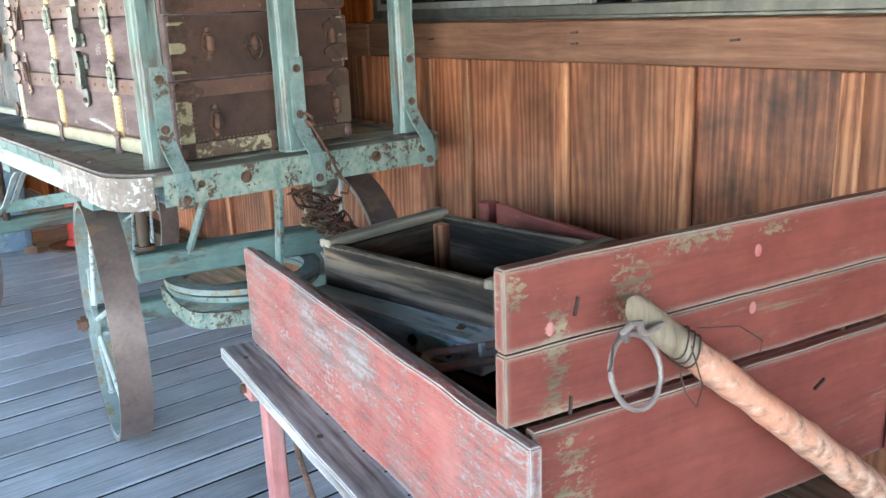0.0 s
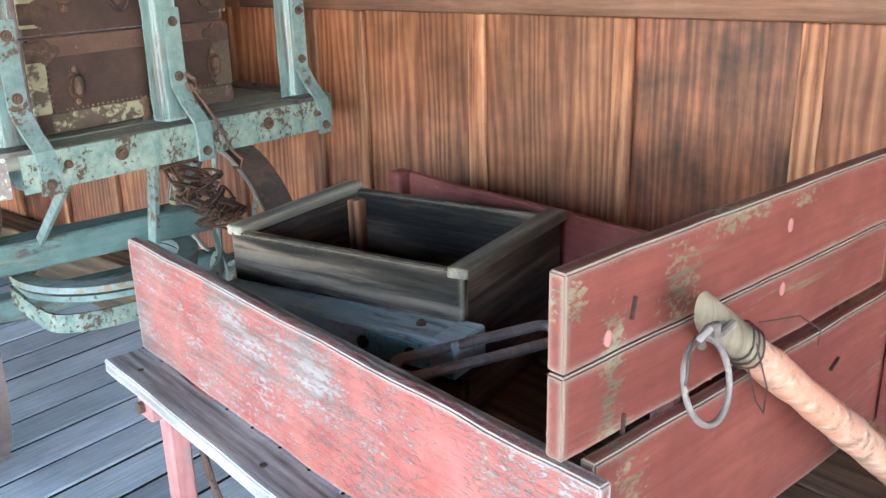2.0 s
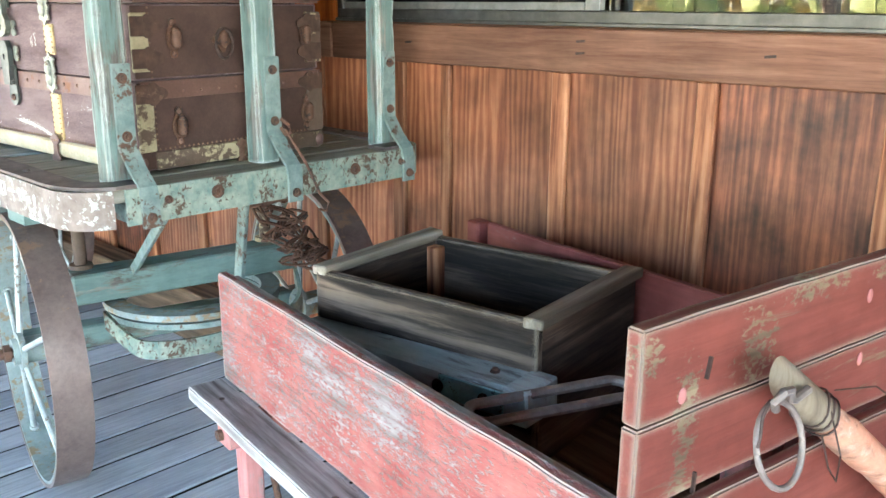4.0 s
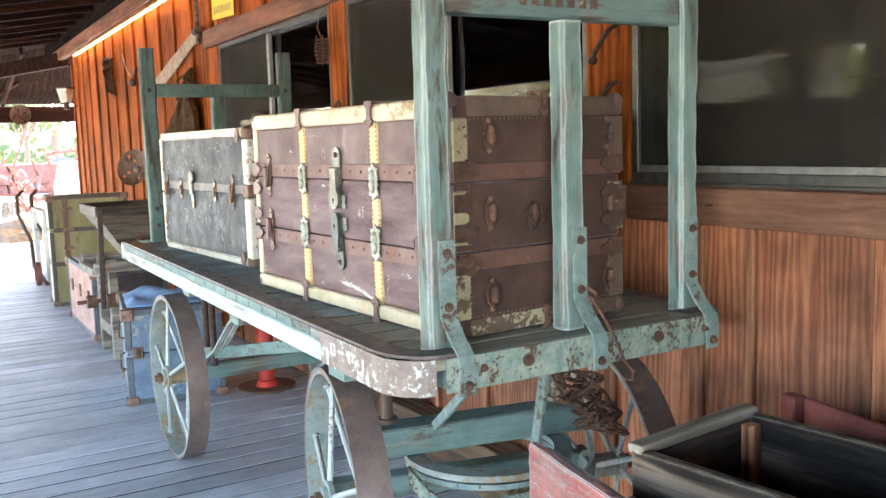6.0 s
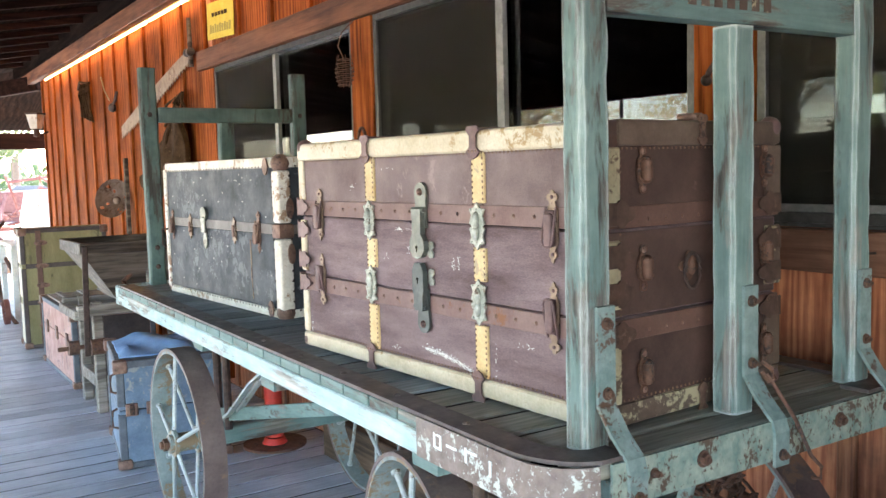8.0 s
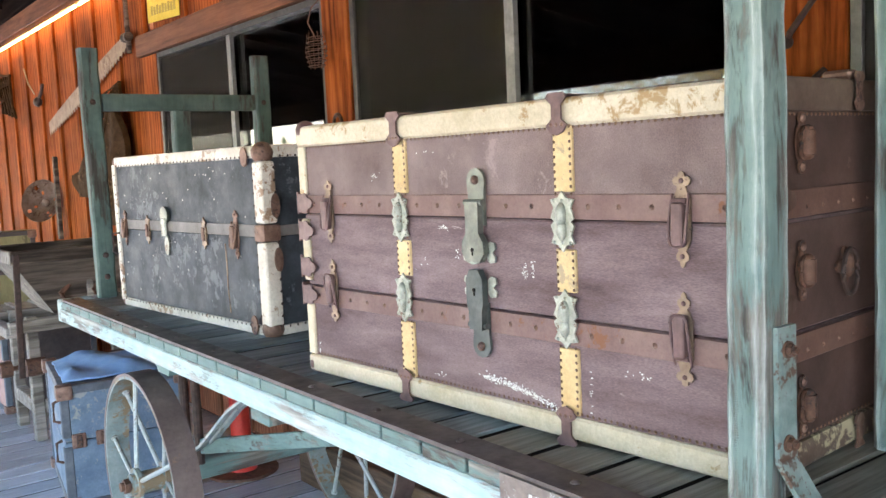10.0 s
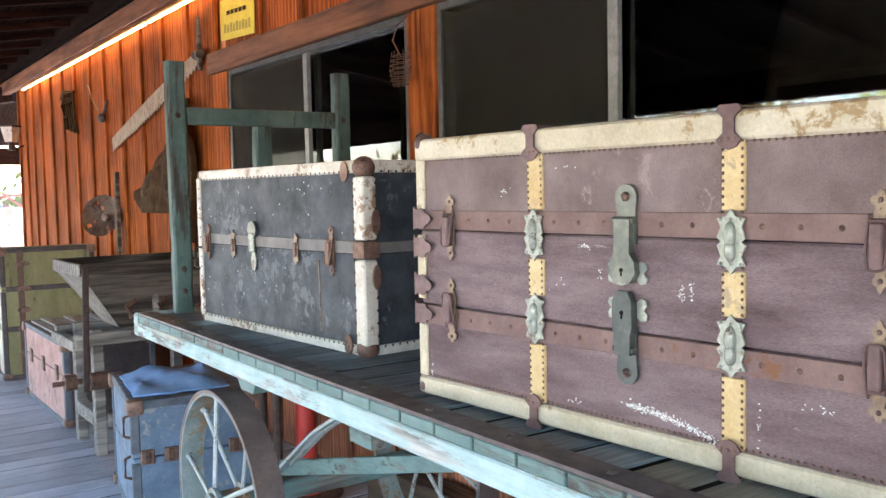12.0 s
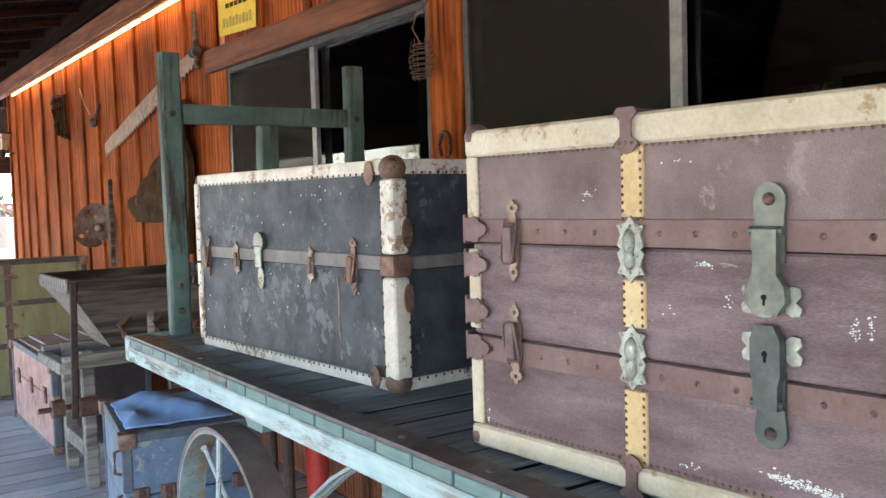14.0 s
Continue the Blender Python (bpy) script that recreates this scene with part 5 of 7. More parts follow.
def end_catch(x, z):
    """A round-bodied catch on the end face: lobed plate, barrel, pull and rivets."""
    m = end(x, z, 0.004)
    bm = BM()
    half = [(0.0, 0.046), (0.008, 0.044), (0.011, 0.036), (0.008, 0.028), (0.015, 0.020), (0.019, 0.0), (0.015, -0.020), (0.008, -0.028), (0.011, -0.036), (0.008, -0.044), (0.0, -0.046)]
    prism(bm, (half + [(-a, b) for a, b in half[-2:0:-1]])[::-1], 0.003, m)
    ct = tpart("catch", bm, M_RUST, None, "rusty lobed catch plate")
    bm = BM()
    cyl(bm, m @ Vector((0.004, -0.017, 0.008)), m @ Vector((0.004, 0.017, 0.008)), 0.0125, 14)
    ball(bm, m @ Vector((0.004, 0.019, 0.008)), 0.010, 1, 1, 0.7, 10, 6)
    ball(bm, m @ Vector((0.004, -0.019, 0.008)), 0.010, 1, 1, 0.7, 10, 6)
    tpart("barrel", bm, M_RUST, ct, "worn rusty barrel", True)
    bm = BM()
    tube(bm, eased([m @ Vector(v) for v in ((-0.004, 0.022, 0.006), (-0.019, 0.014, 0.010), (-0.022, 0.0, 0.012), (-0.019, -0.014, 0.010), (-0.004, -0.022, 0.006))], 4), 0.0032, 6)
    tpart("pull", bm, M_RUST, ct, "", True)
    for y in (0.036, -0.036):
        bm = BM()
        ball(bm, m @ Vector((0, y, 0.003)), 0.0065, 1, 0.6, 1, 8, 6)
        tpart("rivet", bm, M_RUSTCAP, ct, "", True)


def tadd(name, bm, mat, parent, label="", smooth=False):
    return tpart(name, bm, mat, parent, label, smooth)


for ys in (3.372, 2.43):
    draw_latch(front(ys, S1 + 0.004, 0.006), M_LATCH, M_CAP, trunk, tadd, 1.2)
    draw_latch(front(ys, S2 - 0.004, 0.006) @ pose(0, 0, 0, 0, 0, 180), M_LATCH, M_CAP, trunk, tadd, 1.2)
# edge brackets at the far front corner
for z in (S1 + 0.025, S1 - 0.04, S2 + 0.045, S2 - 0.022):
    bm = BM()
    prism(bm, lobed(0.021, 3, 0.26), 0.004, front(TY1 - 0.026, z, 0.0085))
    box(bm, TX0 - 0.0122, TX0 - 0.0086, TY1 - 0.03, TY1 + 0.008, z - 0.022, z + 0.022, 0.001)
    box(bm, TX0 - 0.012, TX0 + 0.05, TY1 + 0.008, TY1 + 0.013, z - 0.026, z + 0.028, 0.001)
    tpart("corner_bracket", bm, M_CAP, None, "brown iron corner bracket")
# corner caps
for y, z in ((TY1, TZ1 - 0.012), (TY1, TZ0 + 0.018), (TY0 + 0.01, TZ1 - 0.012), (TY0 + 0.01, TZ0 + 0.02)):
    bm = BM()
    ball(bm, (TX0 + 0.012, y - (0.008 if y > 3 else -0.010), z), 0.029, 0.85, 0.85, 0.85, 14, 10)
    tpart("corner_cap", bm, M_CAP, None, "worn iron corner cap", True)
for z in (TZ1 - 0.012, TZ0 + 0.02):
    bm = BM()
    ball(bm, (TX1 - 0.012, TY0 + 0.012, z), 0.029, 0.85, 0.85, 0.85, 14, 10)
    tpart("corner_cap", bm, M_CAP, None, "worn iron corner cap", True)
# hardware on the end face
for x in (1.098, 1.50):
    for z in (1.452, 1.262, 1.057):
        end_catch(x, z)
for z in (S1 + 0.03, S1 - 0.05, S2 + 0.05, S2 - 0.03):
    for x, sx in ((TX0 + 0.046, 1), (TX1 - 0.046, -1)):
        bm = BM()
        prism(bm, lobed(0.024, 3, 0.25, 0.0 if sx > 0 else math.pi), 0.004, end(x + sx * 0.008, z, 0.0085))
        box(bm, min(x, x - sx * 0.046), max(x, x - sx * 0.046), TY0 - 0.0122, TY0 - 0.0085, z - 0.022, z + 0.022, 0.001)
        tpart("corner_bracket", bm, M_BRACKET, None, "dark brown lobed corner bracket")
bm = BM()
prism(bm, lobed(0.024, 4, 0.28, 0.0, 32), 0.005, end(1.235, 1.255, 0.004))
ball(bm, end(1.24, 1.255, 0.004) @ Vector((0, 0, 0.006)), 0.015, 0.8, 0.6, 1.3, 12, 8)
hd = tpart("handle_plate", bm, M_RUST, None, "rusty oval handle plate")
bm = BM()
m = end(1.235, 1.250, 0.012)
tube(bm, [m @ Vector((0.025 * math.cos(t), 0.036 * math.sin(t) - 0.004, 0.004)) for t in [2 * math.pi * k / 16 for k in range(16)]], 0.004, 6, True)
tpart("ring", bm, M_RUSTDK, hd, "dark iron ring", True)
bm = BM()
prism(bm, dog_bone(0.016, 0.030), 0.004, end(1.27, TZ1 - 0.018, 0.0125))
box(bm, 1.252, 1.288, TY0 - 0.008, TY0 + 0.04, TZ1 + 0.0012, TZ1 + 0.016, 0.005)
tpart("strap_cap", bm, M_RUSTCAP, None, "rusty strap cap on the end")
bm = BM()
prism(bm, [(x, -y) for x, y in dog_bone(0.016, 0.030)][::-1], 0.004, end(1.27, TZ0 + 0.02, 0.0125))
tpart("strap_cap", bm, M_RUSTCAP, None, "rusty strap cap on the end")
# a slip of pale cloth lodged behind the middle upright, and scuffs of white paint
bm = BM()
sc = random.Random(11)


def scuff(yc, zc, w, h, n):
    for _ in range(n):
        y, z = sc.gauss(yc, w / 2), sc.gauss(zc, h / 2)
        r1, r2, t0 = sc.uniform(0.0006, 0.0022), sc.uniform(0.0006, 0.0018), sc.uniform(0, 3)
        vs = [bm.verts.new((TX0 - 0.0011, y + r1 * math.cos(k * 1.05) * (1 + 0.4 * math.sin(k * 2 + t0)), z + r2 * math.sin(k * 1.05))) for k in range(6)]
        bm.faces.new(vs)


for k in range(22):
    f = k / 21
    scuff(2.88 - 0.19 * f, 1.034 - 0.035 * f * f, 0.012, 0.007, 16)
for yc, zc, w, h, n in ((3.455, 1.01, 0.004, 0.025, 14), (2.985, 1.318, 0.014, 0.006, 22), (2.765, 1.245, 0.006, 0.02, 20), (2.745, 1.248, 0.005, 0.018, 16), (3.03, 1.47, 0.02, 0.004, 8),
                        (3.205, 1.425, 0.016, 0.008, 14), (2.945, 1.27, 0.006, 0.01, 10), (3.05, 1.24, 0.02, 0.02, 6), (2.52, 1.09, 0.03, 0.01, 12), (2.62, 1.05, 0.004, 0.03, 10), (3.0, 1.02, 0.03, 0.006, 10), (2.9, 1.38, 0.02, 0.003, 8)):
    scuff(yc, zc, w, h, n)
tagged(tpart("paint_scuffs", bm, M_WHITEPAINT, None, "white paint scuffs"), kind="stuff")

# the trunk stands slightly turned on the deck
tc = Vector((0.985, 2.886, 0.0))
trunk.matrix_world = Matrix.Translation(tc) @ Matrix.Rotation(radians(3.4), 4, "Z") @ Matrix.Translation(-tc) @ PLACE[trunk]

# ---- black trunk ----
BK = pose(1.083, 3.975, 0.953, 0, 0, 3.9)
btr = thing("black_trunk", BK, "black canvas trunk with off-white studded edging and rusty brown hardware", "trunk", "trunks")
BL, BD, BH = 1.11, 0.54, 0.562          # length along y, depth along x, height; local origin at its near front foot
SB = 0.30                               # seam height


def bpart(name, bm, mat, parent=None, label="", smooth=False):
    return part(name, bm, mat, parent or btr, label, smooth)


for nm, z0, z1 in (("lid", SB + 0.001, BH), ("base_section", 0.0, SB - 0.001)):
    bm = BM()
    box(bm, 0, BD, 0, BL, z0, z1, 0.004)
    bpart(nm, bm, M_BLACK)
bm = BM()
box(bm, -0.004, 0.004, 0.01, BL - 0.01, SB - 0.002, SB + 0.034, 0.001)
bpart("fibre_band", bm, M_GREYBAND, None, "grey fibre band")
bm = BM()
box(bm, 0.01, BD - 0.01, -0.004, 0.004, SB - 0.002, SB + 0.030, 0.001)
bpart("fibre_band", bm, M_GREYBAND, None, "grey fibre band")
W = 0.030
for nm, c in (("edging", (-0.007, W, 0.03, BL - 0.02, BH - W, BH + 0.007)), ("edging", (-0.007, W, 0.03, BL - 0.02, -0.0, W)),
              ("edging", (-0.008, 0.01, BL - 0.024, BL + 0.006, 0.02, BH - 0.02)), ("edging", (0.01, BD, -0.007, W, BH - W, BH + 0.007)), ("edging", (0.01, BD, -0.007, W, 0, W))):
    bm = BM()
    box(bm, *c, 0.006, seg=2)
    bpart(nm, bm, M_WHITEEDGE, None, "off-white studded edging", True)
for z0, z1 in ((0.03, SB - 0.018), (SB + 0.038, BH - 0.04)):
    bm = BM()
    box(bm, -0.011, 0.04, -0.011, 0.042, z0, z1, 0.012, seg=3)
    bpart("corner_edging", bm, M_WHITEEDGE, None, "wide off-white rounded corner edging", True)
bm = BM()
for z in (BH - W + 0.004, W - 0.004):
    studs(bm, (-0.0075, 0.06, z), (-0.0075, BL - 0.04, z), 0.026, 0.0042, (-1, 0, 0))
    studs(bm, (0.06, -0.0075, z), (BD - 0.03, -0.0075, z), 0.026, 0.0042, (0, -1, 0))
studs(bm, (-0.0115, 0.036, 0.06), (-0.0115, 0.036, BH - 0.06), 0.034, 0.0048, (-1, 0, 0))
studs(bm, (0.034, -0.0115, 0.06), (0.034, -0.0115, BH - 0.06), 0.034, 0.0048, (0, -1, 0))
studs(bm, (-0.0085, BL - 0.02, 0.06), (-0.0085, BL - 0.02, BH - 0.06), 0.034, 0.0042, (-1, 0, 0))
tagged(bpart("studs", bm, M_RUSTDK, None, "dark stud heads"), kind="stuff")
bm = BM()
rr = random.Random(3)
for k in range(34):
    ball(bm, (-0.0005, rr.uniform(0.07, BL - 0.05), rr.choice((rr.uniform(0.05, SB - 0.02), rr.uniform(SB + 0.05, BH - 0.05)))), 0.0027, 0.6, 1, 1, 6, 4)
tagged(bpart("nail_heads", bm, M_STEELDOT, None, "scattered bright nail heads"), kind="stuff")
bm = BM()
tube(bm, [(-0.0008, 0.252, SB - 0.03), (-0.001, 0.249, SB - 0.10), (-0.001, 0.252, SB - 0.17), (-0.0008, 0.245, SB - 0.25)], 0.0026, 5)
bpart("tear", bm, M_LATCH, None, "long tear showing brown wood")
for y, z in ((0.02, BH - 0.015), (0.02, 0.02), (0.02, SB + 0.018), (BL - 0.012, BH - 0.012), (BL - 0.012, 0.016), (BL - 0.005, SB + 0.016)):
    bm = BM()
    if z in (SB + 0.018,):
        box(bm, -0.014, 0.046, -0.014, 0.047, SB - 0.016, SB + 0.036, 0.010, seg=2)
    else:
        ball(bm, (0.018, y, z), 0.044 if y < 0.1 else 0.032, 0.8, 0.8, 0.75, 14, 10)
        if y < 0.1:
            prism(bm, oval(0.02, 0.03, 12), 0.004, facing((-0.0125, y + 0.055, z + (0.01 if z < 0.1 else -0.01)), (0, -1, 0), (0, 0, 1)))
    bpart("corner_cap", bm, M_RUSTCAP, None, "rusty brown corner cap", True)


def bfront(y, z):
    return facing((-0.004, y, z), (0, -1, 0), (0, 0, 1))


def badd(name, bm, mat, parent, label="", smooth=False):
    return bpart(name, bm, mat, parent, label, smooth)


for y, s in ((BL - 0.085, 1.1), (0.168, 1.25)):
    draw_latch(bfront(y, SB), M_RUSTCAP, M_RUSTCAP, btr, badd, s)
for y in (BL - 0.29, 0.378):
    bm = BM()
    prism(bm, outline_clasp(0.017, 0.052), 0.005, bfront(y, SB))
    cl = bpart("clasp", bm, M_LATCH, None, "narrow worn clasp")
    bm = BM()
    box(bm, -0.008, 0.008, -0.026, 0.02, 0.005, 0.012, 0.003, bfront(y, SB))
    bpart("lever", bm, M_RUSTCAP, cl)
bm = BM()
f = bfront(BL - 0.445, SB)
prism(bm, [(0.03 * math.cos(t), 0.055 + 0.03 * math.sin(t)) for t in [2 * math.pi * k / 16 for k in range(16)]], 0.010, f)
lk = bpart("lock", bm, M_BRASS, None, "tarnished round hasp lock")
bm = BM()
box(bm, -0.016, 0.016, -0.02, 0.045, 0.004, 0.016, 0.004, f)
prism(bm, oval(0.018, 0.034), 0.005, f @ Matrix.Translation((0, -0.052, 0)))
bpart("tongue", bm, M_NICKEL, lk, "", True)
for z in (SB + 0.09, SB - 0.07):
    bm = BM()
    prism(bm, oval(0.014, 0.036), 0.006, facing((0.03, -0.0125, z), (1, 0, 0), (0, 0, 1)))
    bpart("side_plate", bm, M_RUSTCAP, None, "rusty oval plate")
bm = BM()
tube(bm, [(-0.01, BL - 0.03, SB - 0.02), (-0.03, BL - 0.015, SB - 0.02), (-0.032, BL - 0.015, SB - 0.09), (-0.02, BL - 0.03, SB - 0.10)], 0.005, 6)
bpart("handle_loop", bm, M_RUSTDK, None, "dark handle loop", True)

# ---- red wagon box ----
WG = pose(0.838, 0.863, 0, 0, 0, -10.3)
wagon = thing("wagon_box", WG, "old red-painted farm wagon box with worn boards, standing beside the wall", "wagon")


def wpart(name, bm, mat, parent=None, label="", smooth=False):
    return part(name, bm, mat, parent or wagon, label, smooth)


def worn_board(bm, x0, x1, y0, y1, z0, z1, along, n=14, amp=0.003):
    """A board with slightly wavy worn edges along one axis."""
    r = box(bm, x0, x1, y0, y1, z0, z1)
    es = [e for e in bm.edges if abs((e.verts[0].co - e.verts[1].co).normalized()["xyz".index(along)]) > 0.99]
    bmesh.ops.subdivide_edges(bm, edges=es, cuts=n, use_grid_fill=True)
    for v in bm.verts:
        s = v.co["xyz".index(along)]
        q = noise.noise(Vector((s * 9, v.co.x * 3 + v.co.z * 5, 1.7))) * amp
        v.co.z += q
        v.co.x += q * 0.5 if along == "y" else 0
        v.co.y += q * 0.5 if along == "x" else 0
    bmesh.ops.bevel(bm, geom=[e for e in bm.edges if len(e.link_faces) == 2 and e.calc_face_angle(0) > 0.9], offset=0.003, segments=2, affect="EDGES")
    return bm


BED = 0.50
bm = BM()
worn_board(bm, 0.0, 0.022, -0.055, 1.225, BED + 0.004, 0.758, "y", 20, 0.004)
sb = wpart("side_board", bm, M_RED, None, "weathered pink-red side board with peeling paint")
bm = BM()
box(bm, 0.0225, 0.04, 0.05, 1.20, 0.735, 0.752, 0.002)
wpart("top_strip", bm, M_GREYW, None, "grey worn strip")
bm = BM()
worn_board(bm, -0.085, 0.0, 0.02, 1.232, BED - 0.03, BED + 0.002, "y", 16, 0.003)
wpart("ledge", bm, M_GREYW, None, "grey weathered ledge plank")
for y in (1.12, 0.62, 0.2):
    bm = BM()
    cyl(bm, (-0.05, y, BED + 0.001), (-0.05, y, BED + 0.004), 0.007, 8)
    wpart("nail_head", bm, M_RUSTDK)
for k in range(4):
    bm = BM()
    box(bm, 0.024 + k * 0.176, 0.024 + k * 0.176 + 0.172, -0.52, 1.21, BED - 0.025, BED, 0.003)
    wpart("bed_board", bm, M_BEDFLOOR, None, "dark dusty bed board")
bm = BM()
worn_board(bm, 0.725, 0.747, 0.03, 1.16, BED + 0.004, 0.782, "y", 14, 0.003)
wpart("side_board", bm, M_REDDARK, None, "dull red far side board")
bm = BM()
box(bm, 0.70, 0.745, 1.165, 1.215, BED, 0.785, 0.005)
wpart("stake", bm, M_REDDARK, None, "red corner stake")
bm = BM()
box(bm, 0.27, 0.36, 0.028, 0.075, BED + 0.1, 0.93, 0.006)
wpart("stake", bm, M_PINKLEG, None, "faded pink stake behind the end board")
for z0, z1 in ((0.765, 0.874), (0.877, 0.998)):
    bm = BM()
    worn_board(bm, 0.0, 0.83, 0.0, 0.026, z0, z1, "x", 14, 0.002)
    wpart("end_board", bm, M_REDX, None, "dark red painted end board with scraped patches")
bm = BM()
worn_board(bm, 0.03, 0.86, -0.024, -0.001, BED + 0.004, 0.762, "x", 14, 0.002)
wpart("end_board", bm, M_REDX, None, "dark red lower end board")
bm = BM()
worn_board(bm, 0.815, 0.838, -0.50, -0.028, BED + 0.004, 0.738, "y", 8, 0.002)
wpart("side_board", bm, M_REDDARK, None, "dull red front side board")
for x, z in ((0.075, 0.90), (0.48, 0.945), (0.475, 0.85)):
    bm = BM()
    ball(bm, (x, -0.001, z), 0.009, 0.8, 0.25, 1.2, 10, 6)
    wpart("bolt_head", bm, M_PINKLEG, None, "pink-painted bolt head", True)
for x, z, a in ((0.12, 0.925, 12), (0.11, 0.775, 3), (0.62, 0.69, 60)):
    bm = BM()
    box(bm, -0.002, 0.002, -0.004, 0.001, -0.014, 0.014, 0, Matrix.Translation((x, 0 if z > 0.75 else -0.026, z)) @ pose(0, 0, 0, 0, a, 0))
    wpart("staple", bm, M_RUSTDK, None, "dark iron staple")
for y in (1.08, 0.12):
    bm = BM()
    box(bm, -0.07, 0.80, y - 0.03, y + 0.03, BED - 0.09, BED - 0.032, 0.006)
    bo = wpart("bolster", bm, M_PINKLEG, None, "faded pink bolster")
    bm = BM()
    cyl(bm, (-0.071, y, BED - 0.06), (-0.082, y, BED - 0.06), 0.013, 8)
    wpart("bolt", bm, M_RUST, bo)
    for x in (-0.01, 0.70):
        bm = BM()
        box(bm, x - 0.024, x + 0.024, y - 0.022, y + 0.022, 0.0, BED - 0.091, 0.006)
        wpart("leg", bm, M_PINKLEG, None, "faded pink leg")
    bm = BM()
    tube(bm, [(0.03, y + 0.0, BED - 0.10), (0.035, y - 0.05, BED - 0.26), (0.06, y - 0.10, BED - 0.42)], 0.008, 8)
    wpart("brace_rod", bm, M_RUST, None, "rusty brace rod", True)

# ---- crate, beam and pole in and on the wagon ----
CR = pose(1.622, 1.335, BED, 0, 0, 6.5)
crate = thing("wooden_crate", CR, "open dark weathered wooden crate standing in the wagon bed", "crate")
cw, cl_, ch = 0.41, 0.55, 0.302
for nm, c, mt, lab in (("side", (-cw, -cw + 0.02, 0.0, cl_ - 0.0, 0, ch - 0.008), M_CRATEY, "dark grained front side"), ("side", (-0.02, 0.0, 0.022, cl_ - 0.022, 0, ch - 0.012), M_CRATEY, "worn back side"),
                       ("end", (-cw + 0.021, 0.0, 0.0, 0.021, 0, ch - 0.021), M_CRATEX, "near end"), ("end", (-cw + 0.021, 0.0, cl_ - 0.021, cl_, 0, ch - 0.021), M_CRATEX, "far end"),
                       ("rim_cleat", (-cw - 0.002, 0.004, -0.012, 0.032, ch - 0.02, ch + 0.002), M_CRATETOP, "greyish rim cleat"), ("rim_cleat", (-cw - 0.002, 0.004, cl_ - 0.030, cl_ + 0.010, ch - 0.02, ch + 0.002), M_CRATETOP, "greyish rim cleat"),
                       ("bottom", (-cw + 0.021, -0.021, 0.022, cl_ - 0.022, 0.002, 0.016), M_CRATEX, "")):
    bm = BM()
    box(bm, *c, 0.003, warp=0.0015)
    part(nm, bm, mt, crate, lab)
bm = BM()
box(bm, -0.055, -0.021, cl_ - 0.055, cl_ - 0.022, 0.02, ch - 0.03, 0.003)
part("corner_block", bm, M_BATTEN, crate, "orange-brown corner block")

bmw = thing("drawbar_beam", pose(1.2, 1.6, BED), "blue-grey painted wooden beam with an iron loop, lying in the wagon", "beam")
BA, BB = Vector((1.134, 1.84, 0.658)), Vector((1.180, 1.250, 0.669))
bm = BM()
plank(bm, BA, BB, 0.096, 0.062, bev=0.007)
part("beam", bm, M_BEAM, bmw, "", world=True)
u = (BB - BA).normalized()
sd = Vector((-u.y, u.x, 0)).normalized()
if sd.x > 0:
    sd = -sd
bm = BM()
plank(bm, BB - u * 0.19 + sd * 0.0505, BB - u * 0.045 + sd * 0.0505, 0.006, 0.044, bev=0.001)
part("side_plate", bm, M_TURQ, bmw, "turquoise flaking side plate", world=True)
bm = BM()
plank(bm, BB - u * 0.05, BB + u * 0.004, 0.101, 0.067, bev=0.004)
part("end_band", bm, M_BEAM, bmw, "blue-grey iron end band", world=True)
for off in (0.10, 0.32):
    bm = BM()
    bolt(bm, BB - u * off + Vector((0, 0, 0.032 - 0.066 * off)), (0, 0, 1), 0.010, 0.009)
    part("bolt", bm, M_RUST, bmw, "", world=True)
for off in (0.19, 0.085):
    bm = BM()
    bolt(bm, BB - u * off + sd * 0.054, sd, 0.009, 0.006)
    part("bolt", bm, M_RUSTDK, bmw, "", world=True)
bm = BM()
lc, la = Vector((1.1625, 1.2135, 0.690)), Vector((0.285, -0.129, 0.0)).normalized()
lw = Vector((-la.y, la.x, 0))
loop = []
for k in range(36):
    t = 2 * math.pi * k / 36
    e = 0.128 if math.cos(t) > 0 else -0.128
    loop.append(lc + la * (e + 0.028 * math.cos(t)) + lw * (0.028 * math.sin(t)) + Vector((0, 0, 0.004 * math.sin(t))))
tube(bm, loop, 0.0095, 8, True)
part("iron_loop", bm, M_IRON, bmw, "bent grey-brown iron loop", True, world=True)

bm = BM()
box(bm, 1.09, 1.21, 1.42, 1.52, BED + 0.001, 0.632, 0.006)
solo("packing_block", bm, M_BEDFLOOR, "dark wooden block propping the beam in the wagon", "block", (1.1, 1.47, BED))

